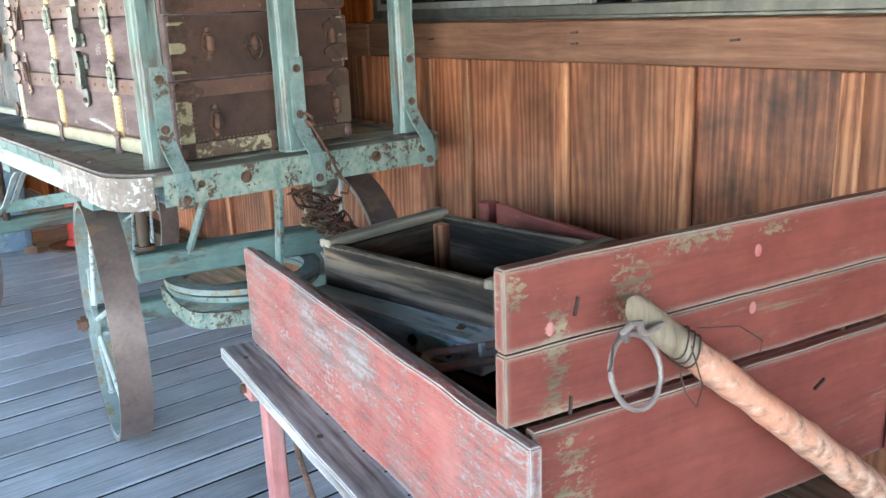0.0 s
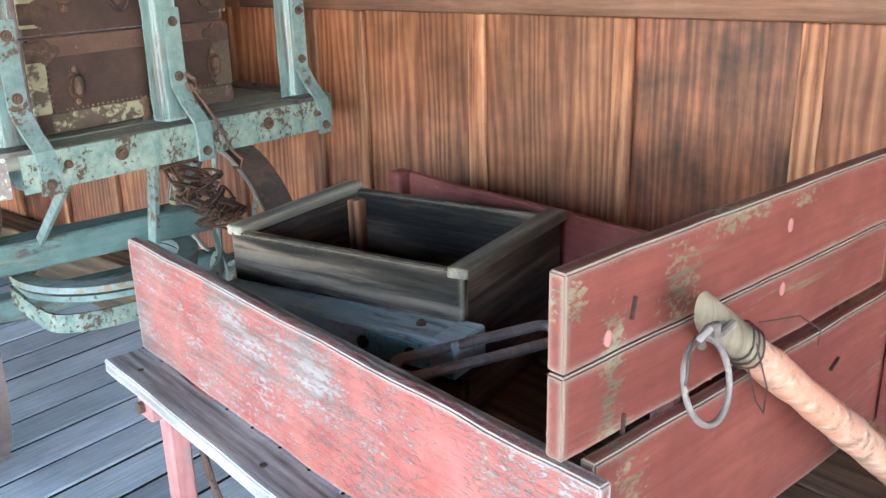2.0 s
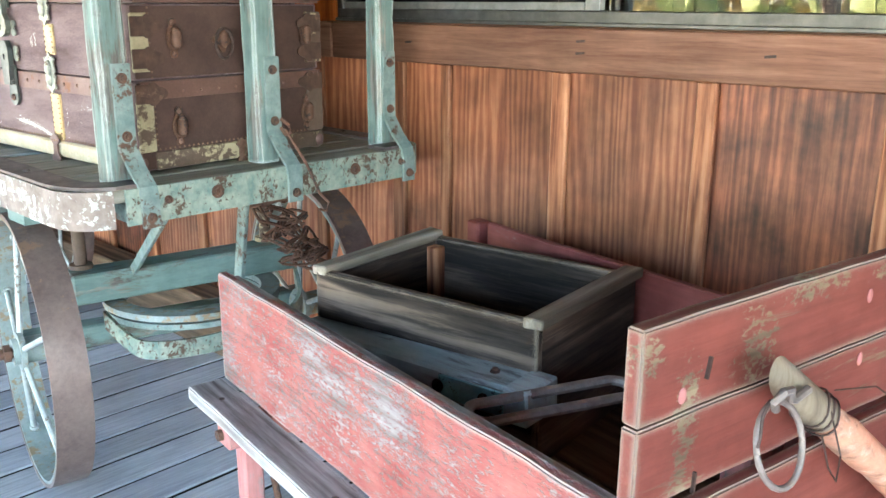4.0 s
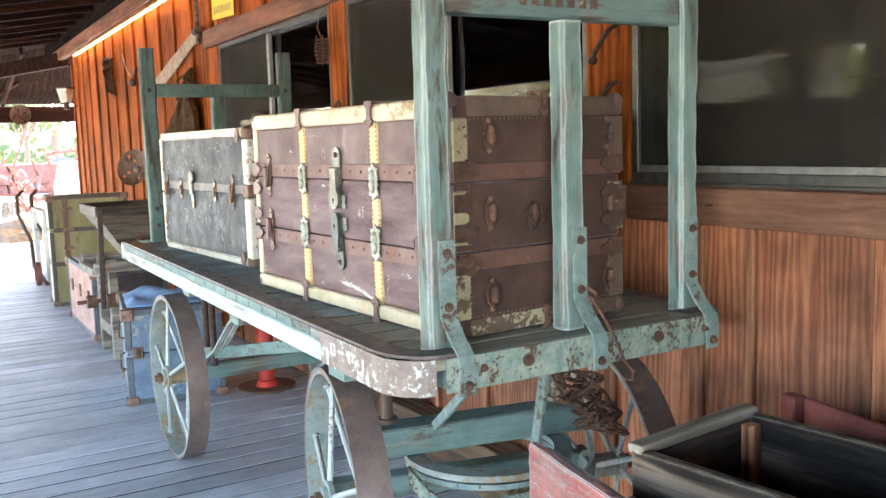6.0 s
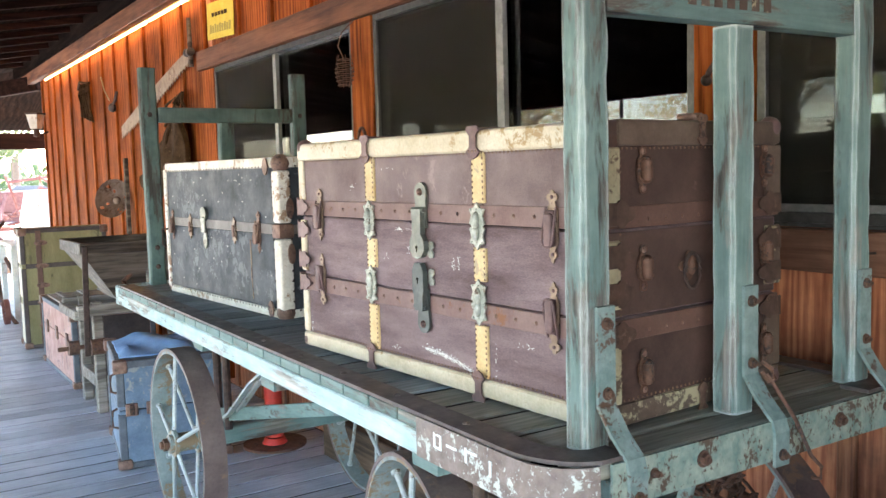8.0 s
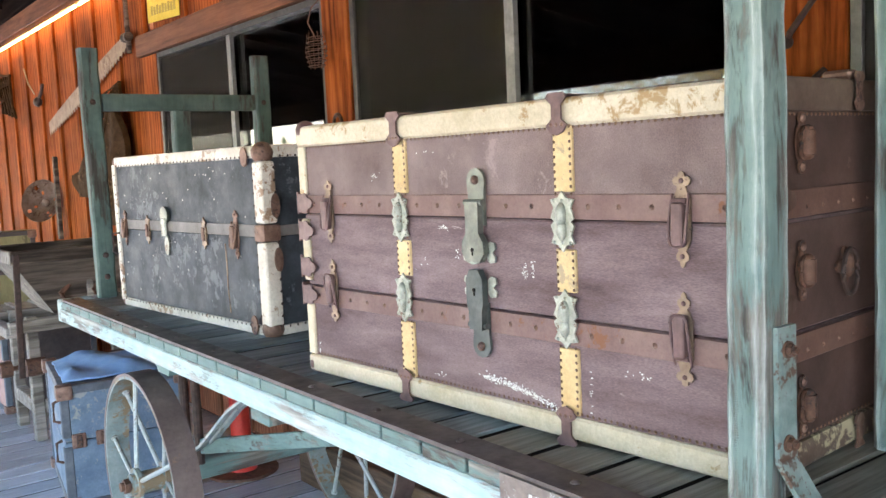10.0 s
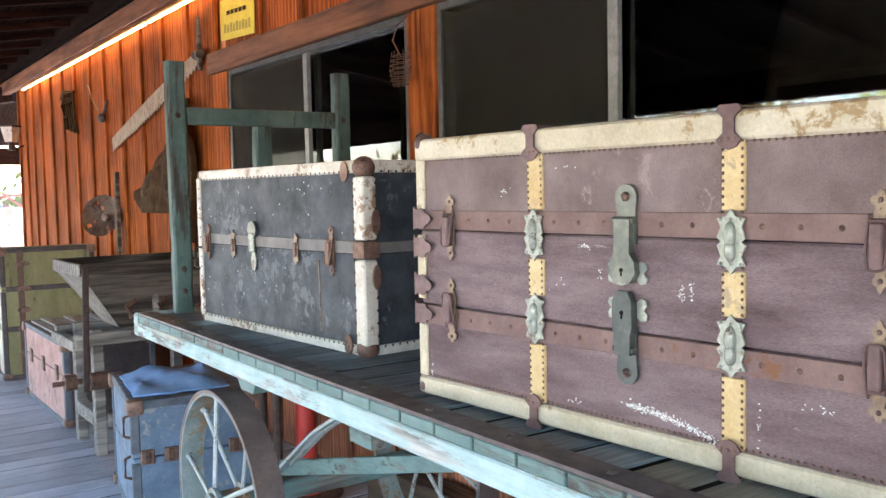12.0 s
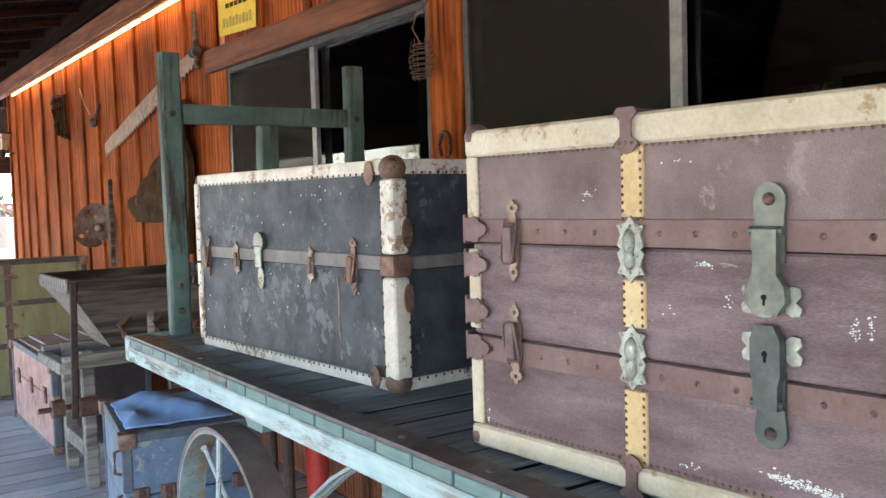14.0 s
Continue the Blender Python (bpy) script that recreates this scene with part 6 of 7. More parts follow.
pole = thing("log_pole", pose(1.45, 0.575, BED), "peeled log pole with an iron ring, leaning on red boards", "pole")
a, b2 = Vector((1.030, 0.783, 0.906)), Vector((1.452, 0.588, 0.515))
d = b2 - a
bm = BM()
n = 26
prev = None
q = d.to_track_quat("Z", "Y").to_matrix()
rings = []
for k in range(n + 1):
    f = 0.16 + 0.84 * k / n
    c = a + d * f
    r = 0.0215 + 0.007 * f + 0.0035 * noise.noise(Vector((f * 14, 2.2, 0)))
    for kf, am in ((0.26, 0.0035), (0.62, 0.004)):
        r += am * math.exp(-((f - kf) / 0.03) ** 2)
    rings.append([bm.verts.new(c + q @ Vector(((r + 0.002 * noise.noise(Vector((f * 20, j * 1.7, 5)))) * math.cos(2 * math.pi * j / 16), (r + 0.002 * noise.noise(Vector((f * 17, j * 2.3, 9)))) * math.sin(2 * math.pi * j / 16), 0))) for j in range(16)])
for r0, r1 in zip(rings, rings[1:]):
    for j in range(16):
        bm.faces.new((r0[j], r0[(j + 1) % 16], r1[(j + 1) % 16], r1[j]))
bm.faces.new(rings[0][::-1])
bm.faces.new(rings[-1])
part("shaft", bm, M_POLE, pole, "knotty peeled shaft", True, world=True)
bm = BM()
cyl(bm, a, a + d * 0.165, 0.0225, 18, 0.024)
bn, dn = (WG.to_3x3() @ Vector((0, 1, 0))).normalized(), d.normalized()
for v in bm.verts:
    if (v.co - a).dot(dn) < 0.02:
        v.co -= dn * 0.42 * (v.co - a).dot(bn) / dn.dot(bn)
part("butt", bm, M_POLEEND, pole, "bare greyish butt end", True, world=True)
bm = BM()
m = facing(a + d * 0.10, d.cross(Vector((0, 0, 1))), d)
cc = Vector((0.985, 0.757, 0.842))
tube(bm, [cc + Vector((0.040 * math.cos(t), 0.012 * math.sin(t) - 0.01 * math.cos(t), 0.052 * math.sin(t))) for t in [2 * math.pi * k / 24 for k in range(24)]], 0.0042, 8, True)
tube(bm, [(0.968, 0.76, 0.893), (0.958, 0.758, 0.905), (0.966, 0.752, 0.918), (0.982, 0.75, 0.916), (0.988, 0.752, 0.902), (1.0, 0.752, 0.897), (1.03, 0.748, 0.902)], 0.0055, 8)
part("iron_ring", bm, M_IRON, pole, "grey iron ring", True, world=True)
for z in range(3):
    bm = BM()
    tube(bm, [a + d * (0.12 + 0.02 * z) + q @ Vector((0.027 * math.cos(t), 0.027 * math.sin(t), 0.006 * math.sin(2 * t))) for t in [2 * math.pi * k / 18 for k in range(18)]], 0.0014, 5, True)
    part("wire", bm, M_RUSTDK, pole, "thin twisted wire", True, world=True)
bm = BM()
tube(bm, [(0.962, 0.765, 0.905), (0.945, 0.765, 0.89), (0.94, 0.763, 0.865), (0.935, 0.763, 0.855)], 0.002, 5)
part("wire", bm, M_RUSTDK, pole, "thin twisted wire", True, world=True)
bm = BM()
tube(bm, [(1.08, 0.735, 0.86), (1.09, 0.72, 0.80), (1.07, 0.715, 0.775), (1.05, 0.72, 0.80), (1.045, 0.73, 0.84)], 0.0012, 5)
part("wire", bm, M_RUSTDK, pole, "thin twisted wire", True, world=True)
bm = BM()
tube(bm, [(1.10, 0.74, 0.88), (1.16, 0.71, 0.875), (1.19, 0.69, 0.85), (1.185, 0.69, 0.83)], 0.0012, 5)
part("wire", bm, M_RUSTDK, pole, "thin twisted wire", True, world=True)
bm = BM()
box(bm, -0.05, 0.05, -0.10, 0.10, 0, 0.02, 0.003, pose(1.49, 0.52, BED, 0, 0, 30))
solo("wood_offcut", bm, M_SILL, "pale orange wooden offcut lying in the wagon", "board", (1.49, 0.52, BED))


# ---- things on the porch floor beyond the cart ----
def simple_trunk(name, m, L, D, H, body, lid, band, cap, label, seam, front_axis="y", slats=()):
    """A box trunk: local x depth D, local y length L; body, lid, edge bands, corner caps."""
    ob = thing(name, m, label, "trunk", "trunks")
    b = BM()
    box(b, 0, D, 0, L, 0, seam - 0.002, 0.005)
    part("base_section", b, body, ob)
    b = BM()
    box(b, 0, D, 0, L, seam + 0.002, H, 0.005)
    part("lid", b, lid, ob)
    e = 0.032
    for c in ((-0.005, e, -0.005, L + 0.005, H - e, H + 0.005), (-0.005, e, -0.005, L + 0.005, 0, e), (e, D + 0.005, -0.005, e, H - e, H + 0.005), (e, D + 0.005, -0.005, e, 0, e),
              (-0.006, e, -0.006, e, e, seam - 0.02), (-0.006, e, -0.006, e, seam + 0.02, H - e), (D - e, D + 0.006, -0.006, e, e, H - e), (-0.006, e, L - e, L + 0.006, e, H - e)):
        b = BM()
        box(b, *c, 0.004)
        part("edge_band", b, band, ob)
    for x, y, z in ((0.015, 0.015, H - 0.02), (0.015, 0.015, 0.02), (D - 0.015, 0.015, H - 0.02), (D - 0.015, 0.015, 0.02), (0.015, L - 0.015, H - 0.02), (0.015, L - 0.015, 0.02)):
        b = BM()
        box(b, x - 0.035, x + 0.035, y - 0.035, y + 0.035, max(z - 0.035, 0.0), z + 0.03, 0.012, seg=2)
        part("corner_cap", b, cap, ob, "rusty corner cap", True)
    return ob


blue = simple_trunk("blue_trunk", pose(0.868, 5.62, 0, 0, 0, -9), 0.70, 0.53, 0.545, M_BLUE, M_BLUE, M_BLUEBAND, M_RUSTCAP, "scuffed blue trunk with grey bands and rusty fittings", 0.30)
for x in (0.06, 0.16, 0.44):
    bm = BM()
    box(bm, x - 0.03, x + 0.03, -0.012, 0.0, 0.27, 0.335, 0.004)
    hp = part("hasp_plate", bm, M_RUSTCAP, blue, "rusty hasp plate")
    bm = BM()
    box(bm, x - 0.012, x + 0.012, -0.020, -0.0122, 0.275, 0.33, 0.003)
    part("hasp", bm, M_RUST, hp)
for z in (0.24, 0.42):
    bm = BM()
    tube(bm, [(-0.006, 0.02, z + 0.07), (-0.03, 0.02, z + 0.06), (-0.032, 0.02, z - 0.02), (-0.006, 0.02, z - 0.03)], 0.007, 6)
    part("side_loop", bm, M_RUST, blue, "rusty side loop", True)

# folded cloth on it
bm = BM()
nx, ny = 26, 20
grid = {}
for i in range(nx + 1):
    for j in range(ny + 1):
        x, y = 0.02 + 0.42 * i / nx, 0.06 + 0.50 * j / ny
        h = 0.030 + 0.018 * math.sin(x * 22 + y * 9) + 0.014 * noise.noise(Vector((x * 9, y * 9, 3)))
        edge = min(i, nx - i, j, ny - j) / 3.0
        h = 0.004 + max(h, 0.012) * min(edge, 1)
        grid[i, j] = bm.verts.new((x + 0.012 * noise.noise(Vector((y * 14, 0, 7))), y + 0.015 * noise.noise(Vector((x * 14, 4, 7))), 0.561 + h))
for i in range(nx):
    for j in range(ny):
        bm.faces.new((grid[i, j], grid[i + 1, j], grid[i + 1, j + 1], grid[i, j + 1]))
r = bmesh.ops.extrude_face_region(bm, geom=list(bm.faces))
bmesh.ops.translate(bm, vec=(0, 0, 0.008), verts=[v for v in r["geom"] if isinstance(v, bmesh.types.BMVert)])
bm.transform(pose(0.868, 5.62, -0.01, 0, 0, -9))
solo("folded_cloth", bm, M_DENIM, "crumpled blue cotton cloth lying on the blue trunk", "cloth", (1.1, 5.9, 0.55), smooth=True)

red3 = simple_trunk("steamer_trunk", pose(1.026, 7.59, 0, 0, 0, 0), 1.22, 0.56, 0.53, M_PINKTRUNK, M_PINKTRUNK, M_BLUEBAND, M_RUSTCAP, "faded red trunk with a grey slatted lid and dark bands", 0.32)
bm = BM()
box(bm, 0.035, 0.555, 0.035, 1.185, 0.531, 0.545, 0.004)
part("lid_top", bm, M_PINKTOP, red3, "grey lid top")
for x in (0.12, 0.28, 0.44):
    bm = BM()
    box(bm, x - 0.022, x + 0.022, 0.035, 1.185, 0.546, 0.558, 0.003)
    part("slat", bm, M_PINKTOP, red3)
bm = BM()
box(bm, 0.034, 0.526, -0.004, 0.0, 0.034, 0.495, 0.001)
part("end_panel", bm, M_DARKTRUNK, red3, "dark end panel")
for y in (0.2, 0.6, 1.0):
    bm = BM()
    box(bm, -0.014, -0.0, y - 0.03, y + 0.03, 0.27, 0.37, 0.005)
    part("hasp", bm, M_RUSTCAP, red3, "rusty hasp")

green = simple_trunk("green_trunk", pose(0.98, 9.45, 0, 0, 0, -3), 0.34, 0.70, 1.04, M_GREENTRUNK, M_GREENTRUNK, M_DARKTRUNK, M_RUSTCAP, "upright yellow-green wardrobe trunk with dark bands", 0.72)
for z in (0.40, 0.72):
    bm = BM()
    box(bm, 0.033, 0.687, -0.006, 0.004, z - 0.02, z + 0.02, 0.002)
    part("cross_band", bm, M_DARKTRUNK, green, "dark cross band")
bm = BM()
box(bm, 0.12, 0.165, -0.007, 0.003, 0.033, 1.027, 0.002)
part("upright_band", bm, M_FIBREDK, green, "brown upright band")
for z in (0.92, 0.72, 0.55, 0.40, 0.2):
    bm = BM()
    prism(bm, oval(0.055, 0.022, 12), 0.012, facing((0.16, -0.008, z), (1, 0, 0), (0, 0, 1)))
    part("hasp", bm, M_RUSTCAP, green, "rusty hasp")
for z0, z1 in ((0.04, 0.38), (0.44, 0.70), (0.74, 1.02)):
    bm = BM()
    box(bm, -0.004, 0.0, 0.034, 0.30, z0, z1, 0.001)
    part("side_panel", bm, M_CREAM, green, "pale cream side panel")

# hopper mill on its frame
mill = thing("hopper_mill", pose(1.3, 7.0, 0), "weathered wooden hopper mill with an iron lever and crank", "mill")
def slope_board(name, q, th, mat, lab=""):
    """A board through four corner points, thickened inwards."""
    b = BM()
    vs = [b.verts.new(p) for p in q]
    b.faces.new(vs)
    r = bmesh.ops.extrude_face_region(b, geom=list(b.faces))
    nrm = (Vector(q[1]) - Vector(q[0])).cross(Vector(q[2]) - Vector(q[0])).normalized()
    bmesh.ops.translate(b, vec=nrm * th, verts=[v for v in r["geom"] if isinstance(v, bmesh.types.BMVert)])
    return part(name, b, mat, mill, lab, world=True)


hx0, hx1, hy0, hy1, hz1, hz0 = 0.95, 1.78, 6.72, 7.36, 1.075, 0.70
ix0, ix1, iy0, iy1 = 1.17, 1.55, 6.86, 7.22
slope_board("hopper_side", [(hx0, hy0, hz1 - 0.06), (hx1, hy0, hz1 - 0.06), (ix1, iy0, hz0), (ix0, iy0, hz0)], 0.018, M_HOPPER, "dark near side")
slope_board("hopper_side", [(hx1, hy1, hz1 - 0.06), (hx0, hy1, hz1 - 0.06), (ix0, iy1, hz0), (ix1, iy1, hz0)], 0.018, M_HOPPER)
slope_board("hopper_side", [(hx0, hy1, hz1 - 0.06), (hx0, hy0, hz1 - 0.06), (ix0, iy0, hz0), (ix0, iy1, hz0)], 0.018, M_HOPPERLT, "pale grey sloping side")
slope_board("hopper_side", [(hx1, hy0, hz1 - 0.06), (hx1, hy1, hz1 - 0.06), (ix1, iy1, hz0), (ix1, iy0, hz0)], 0.018, M_HOPPER)
for c in ((hx0 - 0.01, hx1 + 0.01, hy0 - 0.012, hy0 + 0.014, hz1 - 0.07, hz1), (hx0 - 0.01, hx1 + 0.01, hy1 - 0.014, hy1 + 0.012, hz1 - 0.07, hz1), (hx0 - 0.012, hx0 + 0.014, hy0 + 0.015, hy1 - 0.015, hz1 - 0.07, hz1), (hx1 - 0.014, hx1 + 0.012, hy0 + 0.015, hy1 - 0.015, hz1 - 0.07, hz1)):
    bm = BM()
    box(bm, *c, 0.004)
    part("rim_board", bm, M_HOPPERLT if c[1] < 1.0 else M_HOPPER, mill, "", world=True)
for x, y in ((1.04, 6.84), (1.62, 6.84), (1.04, 7.26), (1.62, 7.26)):
    bm = BM()
    box(bm, x - 0.03, x + 0.03, y - 0.03, y + 0.03, 0, 0.70, 0.005)
    part("leg", bm, M_HOPPERLT, mill, "grey wooden leg", world=True)
for c in ((0.92, 1.70, 6.79, 6.84, 0.62, 0.69), (0.92, 1.70, 7.26, 7.31, 0.62, 0.69), (1.01, 1.07, 6.87, 7.23, 0.16, 0.24), (1.07, 1.6, 6.79, 6.84, 0.16, 0.23), (0.90, 0.96, 6.80, 7.30, 0.60, 0.66)):
    bm = BM()
    box(bm, *c, 0.005)
    part("frame_rail", bm, M_HOPPERLT, mill, "grey frame rail", world=True)
bm = BM()
plank(bm, (0.955, 6.76, 0.38), (0.965, 6.70, 1.06), 0.034, 0.012, (0, 1, 0), 0.004)
part("lever", bm, M_RUSTDK, mill, "dark iron lever", world=True)
bm = BM()
cyl(bm, (0.80, 6.83, 0.43), (1.62, 6.83, 0.43), 0.014, 10)
cyl(bm, (0.86, 6.83, 0.43), (0.92, 6.83, 0.43), 0.045, 14)
cyl(bm, (0.98, 6.78, 0.43), (1.08, 6.78, 0.43), 0.05, 14)
part("crank_shaft", bm, M_RUST, mill, "rusty crank shaft", True, world=True)
for x in (1.25, 1.42):
    bm = BM()
    tube(bm, [(x, 6.80, 0.86), (x - 0.05, 6.79, 0.82), (x - 0.03, 6.78, 0.76), (x + 0.02, 6.78, 0.72), (x - 0.03, 6.78, 0.66)], 0.016, 8)
    part("iron_scroll", bm, M_RUST, mill, "curled rusty iron piece", True, world=True)
bm = BM()
box(bm, 1.34, 1.375, 6.78, 6.80, 0.63, 0.92, 0.004)
part("cleat", bm, M_HOPPERLT, mill, "", world=True)

# red pipe pedestal by the wall
ped = thing("red_pedestal", pose(1.648, 5.53, 0), "bright red iron pipe stand with a rusty round foot", "pedestal")
bm = BM()
cyl(bm, (0, 0, 0.05), (0, 0, 0.74), 0.048, 20)
part("pipe", bm, M_REDPIPE, ped, "", True)
bm = BM()
cyl(bm, (0, 0, 0.012), (0, 0, 0.045), 0.07, 20, 0.052)
part("collar", bm, M_REDPIPE, ped, "", True)
bm = BM()
cyl(bm, (0, 0, 0.0), (0, 0, 0.014), 0.17, 24)
part("foot", bm, M_RUST, ped, "rusty round foot", True)
bm = BM()
box(bm, -0.16, 0.16, -0.16, 0.16, 0.74, 0.76, 0.006)
part("plate", bm, M_RUSTDK, ped, "dark top plate")

# small dark board stack behind the cart, against the wall
bm = BM()
box(bm, 1.78, 1.91, 3.2, 5.2, 0.0, 0.22, 0.006)
solo("timber_baulk", bm, M_BEDFLOOR, "dark brown timber baulk lying along the wall foot", "timber", (1.85, 4.2, 0))

# ---- things hung on the wall ----
saw = thing("crosscut_saw", pose(WX - 0.03, 8.3, 2.1), "long pale toothed crosscut saw hung on the wall", "saw")
p0, p1 = Vector((WX - 0.034, 9.52, 1.875)), Vector((WX - 0.034, 7.40, 2.335))
u = (p1 - p0).normalized()
v = Vector((0, -u.z, u.y)) if u.y > 0 else Vector((0, u.z, -u.y))
if v.z < 0:
    v = -v
L = (p1 - p0).length
top, bot = [], []
n = 34
for k in range(n + 1):
    s = L * k / n
    w = 0.075 + 0.05 * math.sin(math.pi * (0.15 + 0.75 * k / n))
    top.append((s, w * 0.55))
    bot.append((s, -w * 0.65))
    if k < n:
        bot.append((s + L / n * 0.5, -w * 0.65 + 0.03))
m = Matrix((u, v, u.cross(v))).transposed().to_4x4()
m.translation = p0
bm = BM()
prism(bm, bot + top[::-1], 0.004, m)
part("blade", bm, M_SAW, saw, "", world=True)
bm = BM()
cyl(bm, p1 + Vector((-0.02, -0.03, -0.10)), p1 + Vector((-0.02, -0.02, 0.24)), 0.018, 10, 0.014)
cyl(bm, p1 + Vector((-0.03, 0.02, 0.0)), p1 + Vector((-0.03, -0.07, 0.0)), 0.03, 10)
part("handle", bm, M_HOPPER, saw, "dark wooden handle", True, world=True)

# perforated iron implement seat
seat = thing("tractor_seat", pose(WX - 0.08, 9.4, 1.3), "perforated pale rusty iron implement seat on a wooden bar", "seat")
def dish(c, nrm, rx, ry, depth):
    """A shallow pressed bowl with rows of holes."""
    b = BM()
    q = Vector(nrm).to_track_quat("Z", "Y").to_matrix().to_4x4()
    q.translation = c
    R, S = 7, 28
    rows = []
    for i in range(1, R + 1):
        f = i / R
        rows.append([b.verts.new(q @ Vector((rx * f * math.cos(2 * math.pi * j / S), ry * f * math.sin(2 * math.pi * j / S), -depth * (1 - f * f)))) for j in range(S)])
    for i in range(R - 1):
        for j in range(S):
            if i in (2, 4) and j % 7 == i // 2:
                continue
            b.faces.new((rows[i][j], rows[i][(j + 1) % S], rows[i + 1][(j + 1) % S], rows[i + 1][j]))
    b.faces.new(rows[0])
    r = bmesh.ops.solidify(b, geom=list(b.faces), thickness=0.006)
    return b


bm = dish((WX - 0.15, 9.55, 1.28), (-0.62, -0.72, 0.30), 0.17, 0.185, 0.10)
ball(bm, (WX - 0.10, 9.60, 1.26), 0.035, 1, 1, 1, 12, 8)
part("pan", bm, M_PAN, seat, "", True, world=True)
bm = BM()
plank(bm, (WX - 0.05, 9.42, 0.95), (WX - 0.05, 9.40, 1.64), 0.05, 0.035, (1, 0, 0), 0.004)
part("bar", bm, M_HOPPER, seat, "dark wooden bar", world=True)

# leather satchels
bag = thing("leather_bag", pose(WX - 0.1, 7.6, 1.5), "old folded brown leather saddle bag hanging on the wall", "bag")
def hide(y0, y1, z0, z1, x, seed, shape, th=0.02):
    b = BM()
    n1, n2 = 14, 18
    g = {}
    for i in range(n1 + 1):
        for j in range(n2 + 1):
            f, h = i / n1, j / n2
            a0, a1 = shape(h)
            y = y0 + (y1 - y0) * (a0 + (a1 - a0) * f)
            z = z0 + (z1 - z0) * h
            o = 0.05 * math.sin(math.pi * f) * (0.4 + 0.6 * (1 - h)) + 0.022 * noise.noise(Vector((y * 7, z * 4, seed))) + 0.020 * math.sin(y * 26 + z * 7 + seed) * (1 - 0.5 * h)
            g[i, j] = b.verts.new((x - o, y, z))
    for i in range(n1):
        for j in range(n2):
            b.faces.new((g[i, j], g[i + 1, j], g[i + 1, j + 1], g[i, j + 1]))
    r = bmesh.ops.extrude_face_region(b, geom=list(b.faces))
    bmesh.ops.translate(b, vec=(th, 0, 0), verts=[v for v in r["geom"] if isinstance(v, bmesh.types.BMVert)])
    return b


bm = hide(7.70, 8.80, 1.31, 1.90, WX - 0.07, 2, lambda h: (0.0, 0.93 + 0.28 * h if h < 0.25 else 1.0 - 1.2 * (h - 0.25)), 0.03)
part("flap", bm, M_LEATHER, bag, "", True, world=True)
bm = hide(7.42, 8.05, 1.12, 1.93, WX - 0.10, 5, lambda h: (0.12 + 0.30 * max(0.0, h - 0.6), 0.62 + 0.38 * min(1.0, 2 * h) - 1.0 * max(0.0, h - 0.6)), 0.04)
part("pouch", bm, M_LEATHER, bag, "", True, world=True)
bm = BM()
for y, dz in ((7.5, 0.0), (7.7, 0.05), (7.9, -0.03)):
    tube(bm, [(WX - 0.08, y - 0.1, 1.9 + dz), (WX - 0.1, y - 0.02, 2.0), (WX - 0.05, 7.62, 2.08), (WX - 0.09, y + 0.06, 1.85)], 0.012, 6)
tube(bm, [(WX - 0.1, 7.95, 1.55), (WX - 0.13, 7.8, 1.75), (WX - 0.1, 7.66, 1.98)], 0.014, 6)
part("straps", bm, M_LEATHER, bag, "", True, world=True)
bm = BM()
tube(bm, [(WX - 0.05, 7.45, 1.14), (WX - 0.06, 7.46, 0.9), (WX - 0.05, 7.5, 0.62)], 0.016, 6)
tube(bm, [(WX - 0.05, 7.36, 1.16), (WX - 0.06, 7.34, 0.92), (WX - 0.05, 7.33, 0.7)], 0.012, 6)
part("tail_straps", bm, M_LEATHER, bag, "", True, world=True)

# bridle tack, pliers and a twig
bm = BM()
for k in range(5):
    y = 11.15 - 0.09 * k
    tube(bm, [(WX - 0.03, y, 2.46), (WX - 0.06, y + 0.02, 2.35), (WX - 0.05, y - 0.02, 2.22), (WX - 0.04, y + 0.03 - 0.04 * k, 2.12 - 0.02 * k)], 0.014, 6)
tube(bm, [(WX - 0.05, 11.25, 2.42), (WX - 0.08, 11.0, 2.47), (WX - 0.05, 10.75, 2.44), (WX - 0.05, 10.72, 2.1)], 0.014, 6)
solo("horse_bridle", bm, M_LEATHER, "bundle of old leather bridle straps on the wall", "tack", (WX - 0.05, 11.0, 2.4), smooth=True)
bm = BM()
tube(bm, [(WX - 0.03, 10.25, 2.45), (WX - 0.05, 10.05, 2.30), (WX - 0.03, 9.95, 2.20)], 0.006, 6)
solo("thin_twig", bm, M_ROPE, "thin pale twig stuck behind a batten", "twig", (WX - 0.03, 10.1, 2.3), smooth=True)
bm = BM()
ball(bm, (WX - 0.05, 9.78, 2.12), 0.07, 0.5, 1, 0.6, 10, 8)
tube(bm, [(WX - 0.05, 9.80, 2.12), (WX - 0.04, 9.70, 2.18), (WX - 0.03, 9.66, 2.26)], 0.016, 6)
solo("iron_hook", bm, M_RUSTDK, "small dark iron hook on the wall", "hook", (WX - 0.05, 9.78, 2.12), smooth=True)

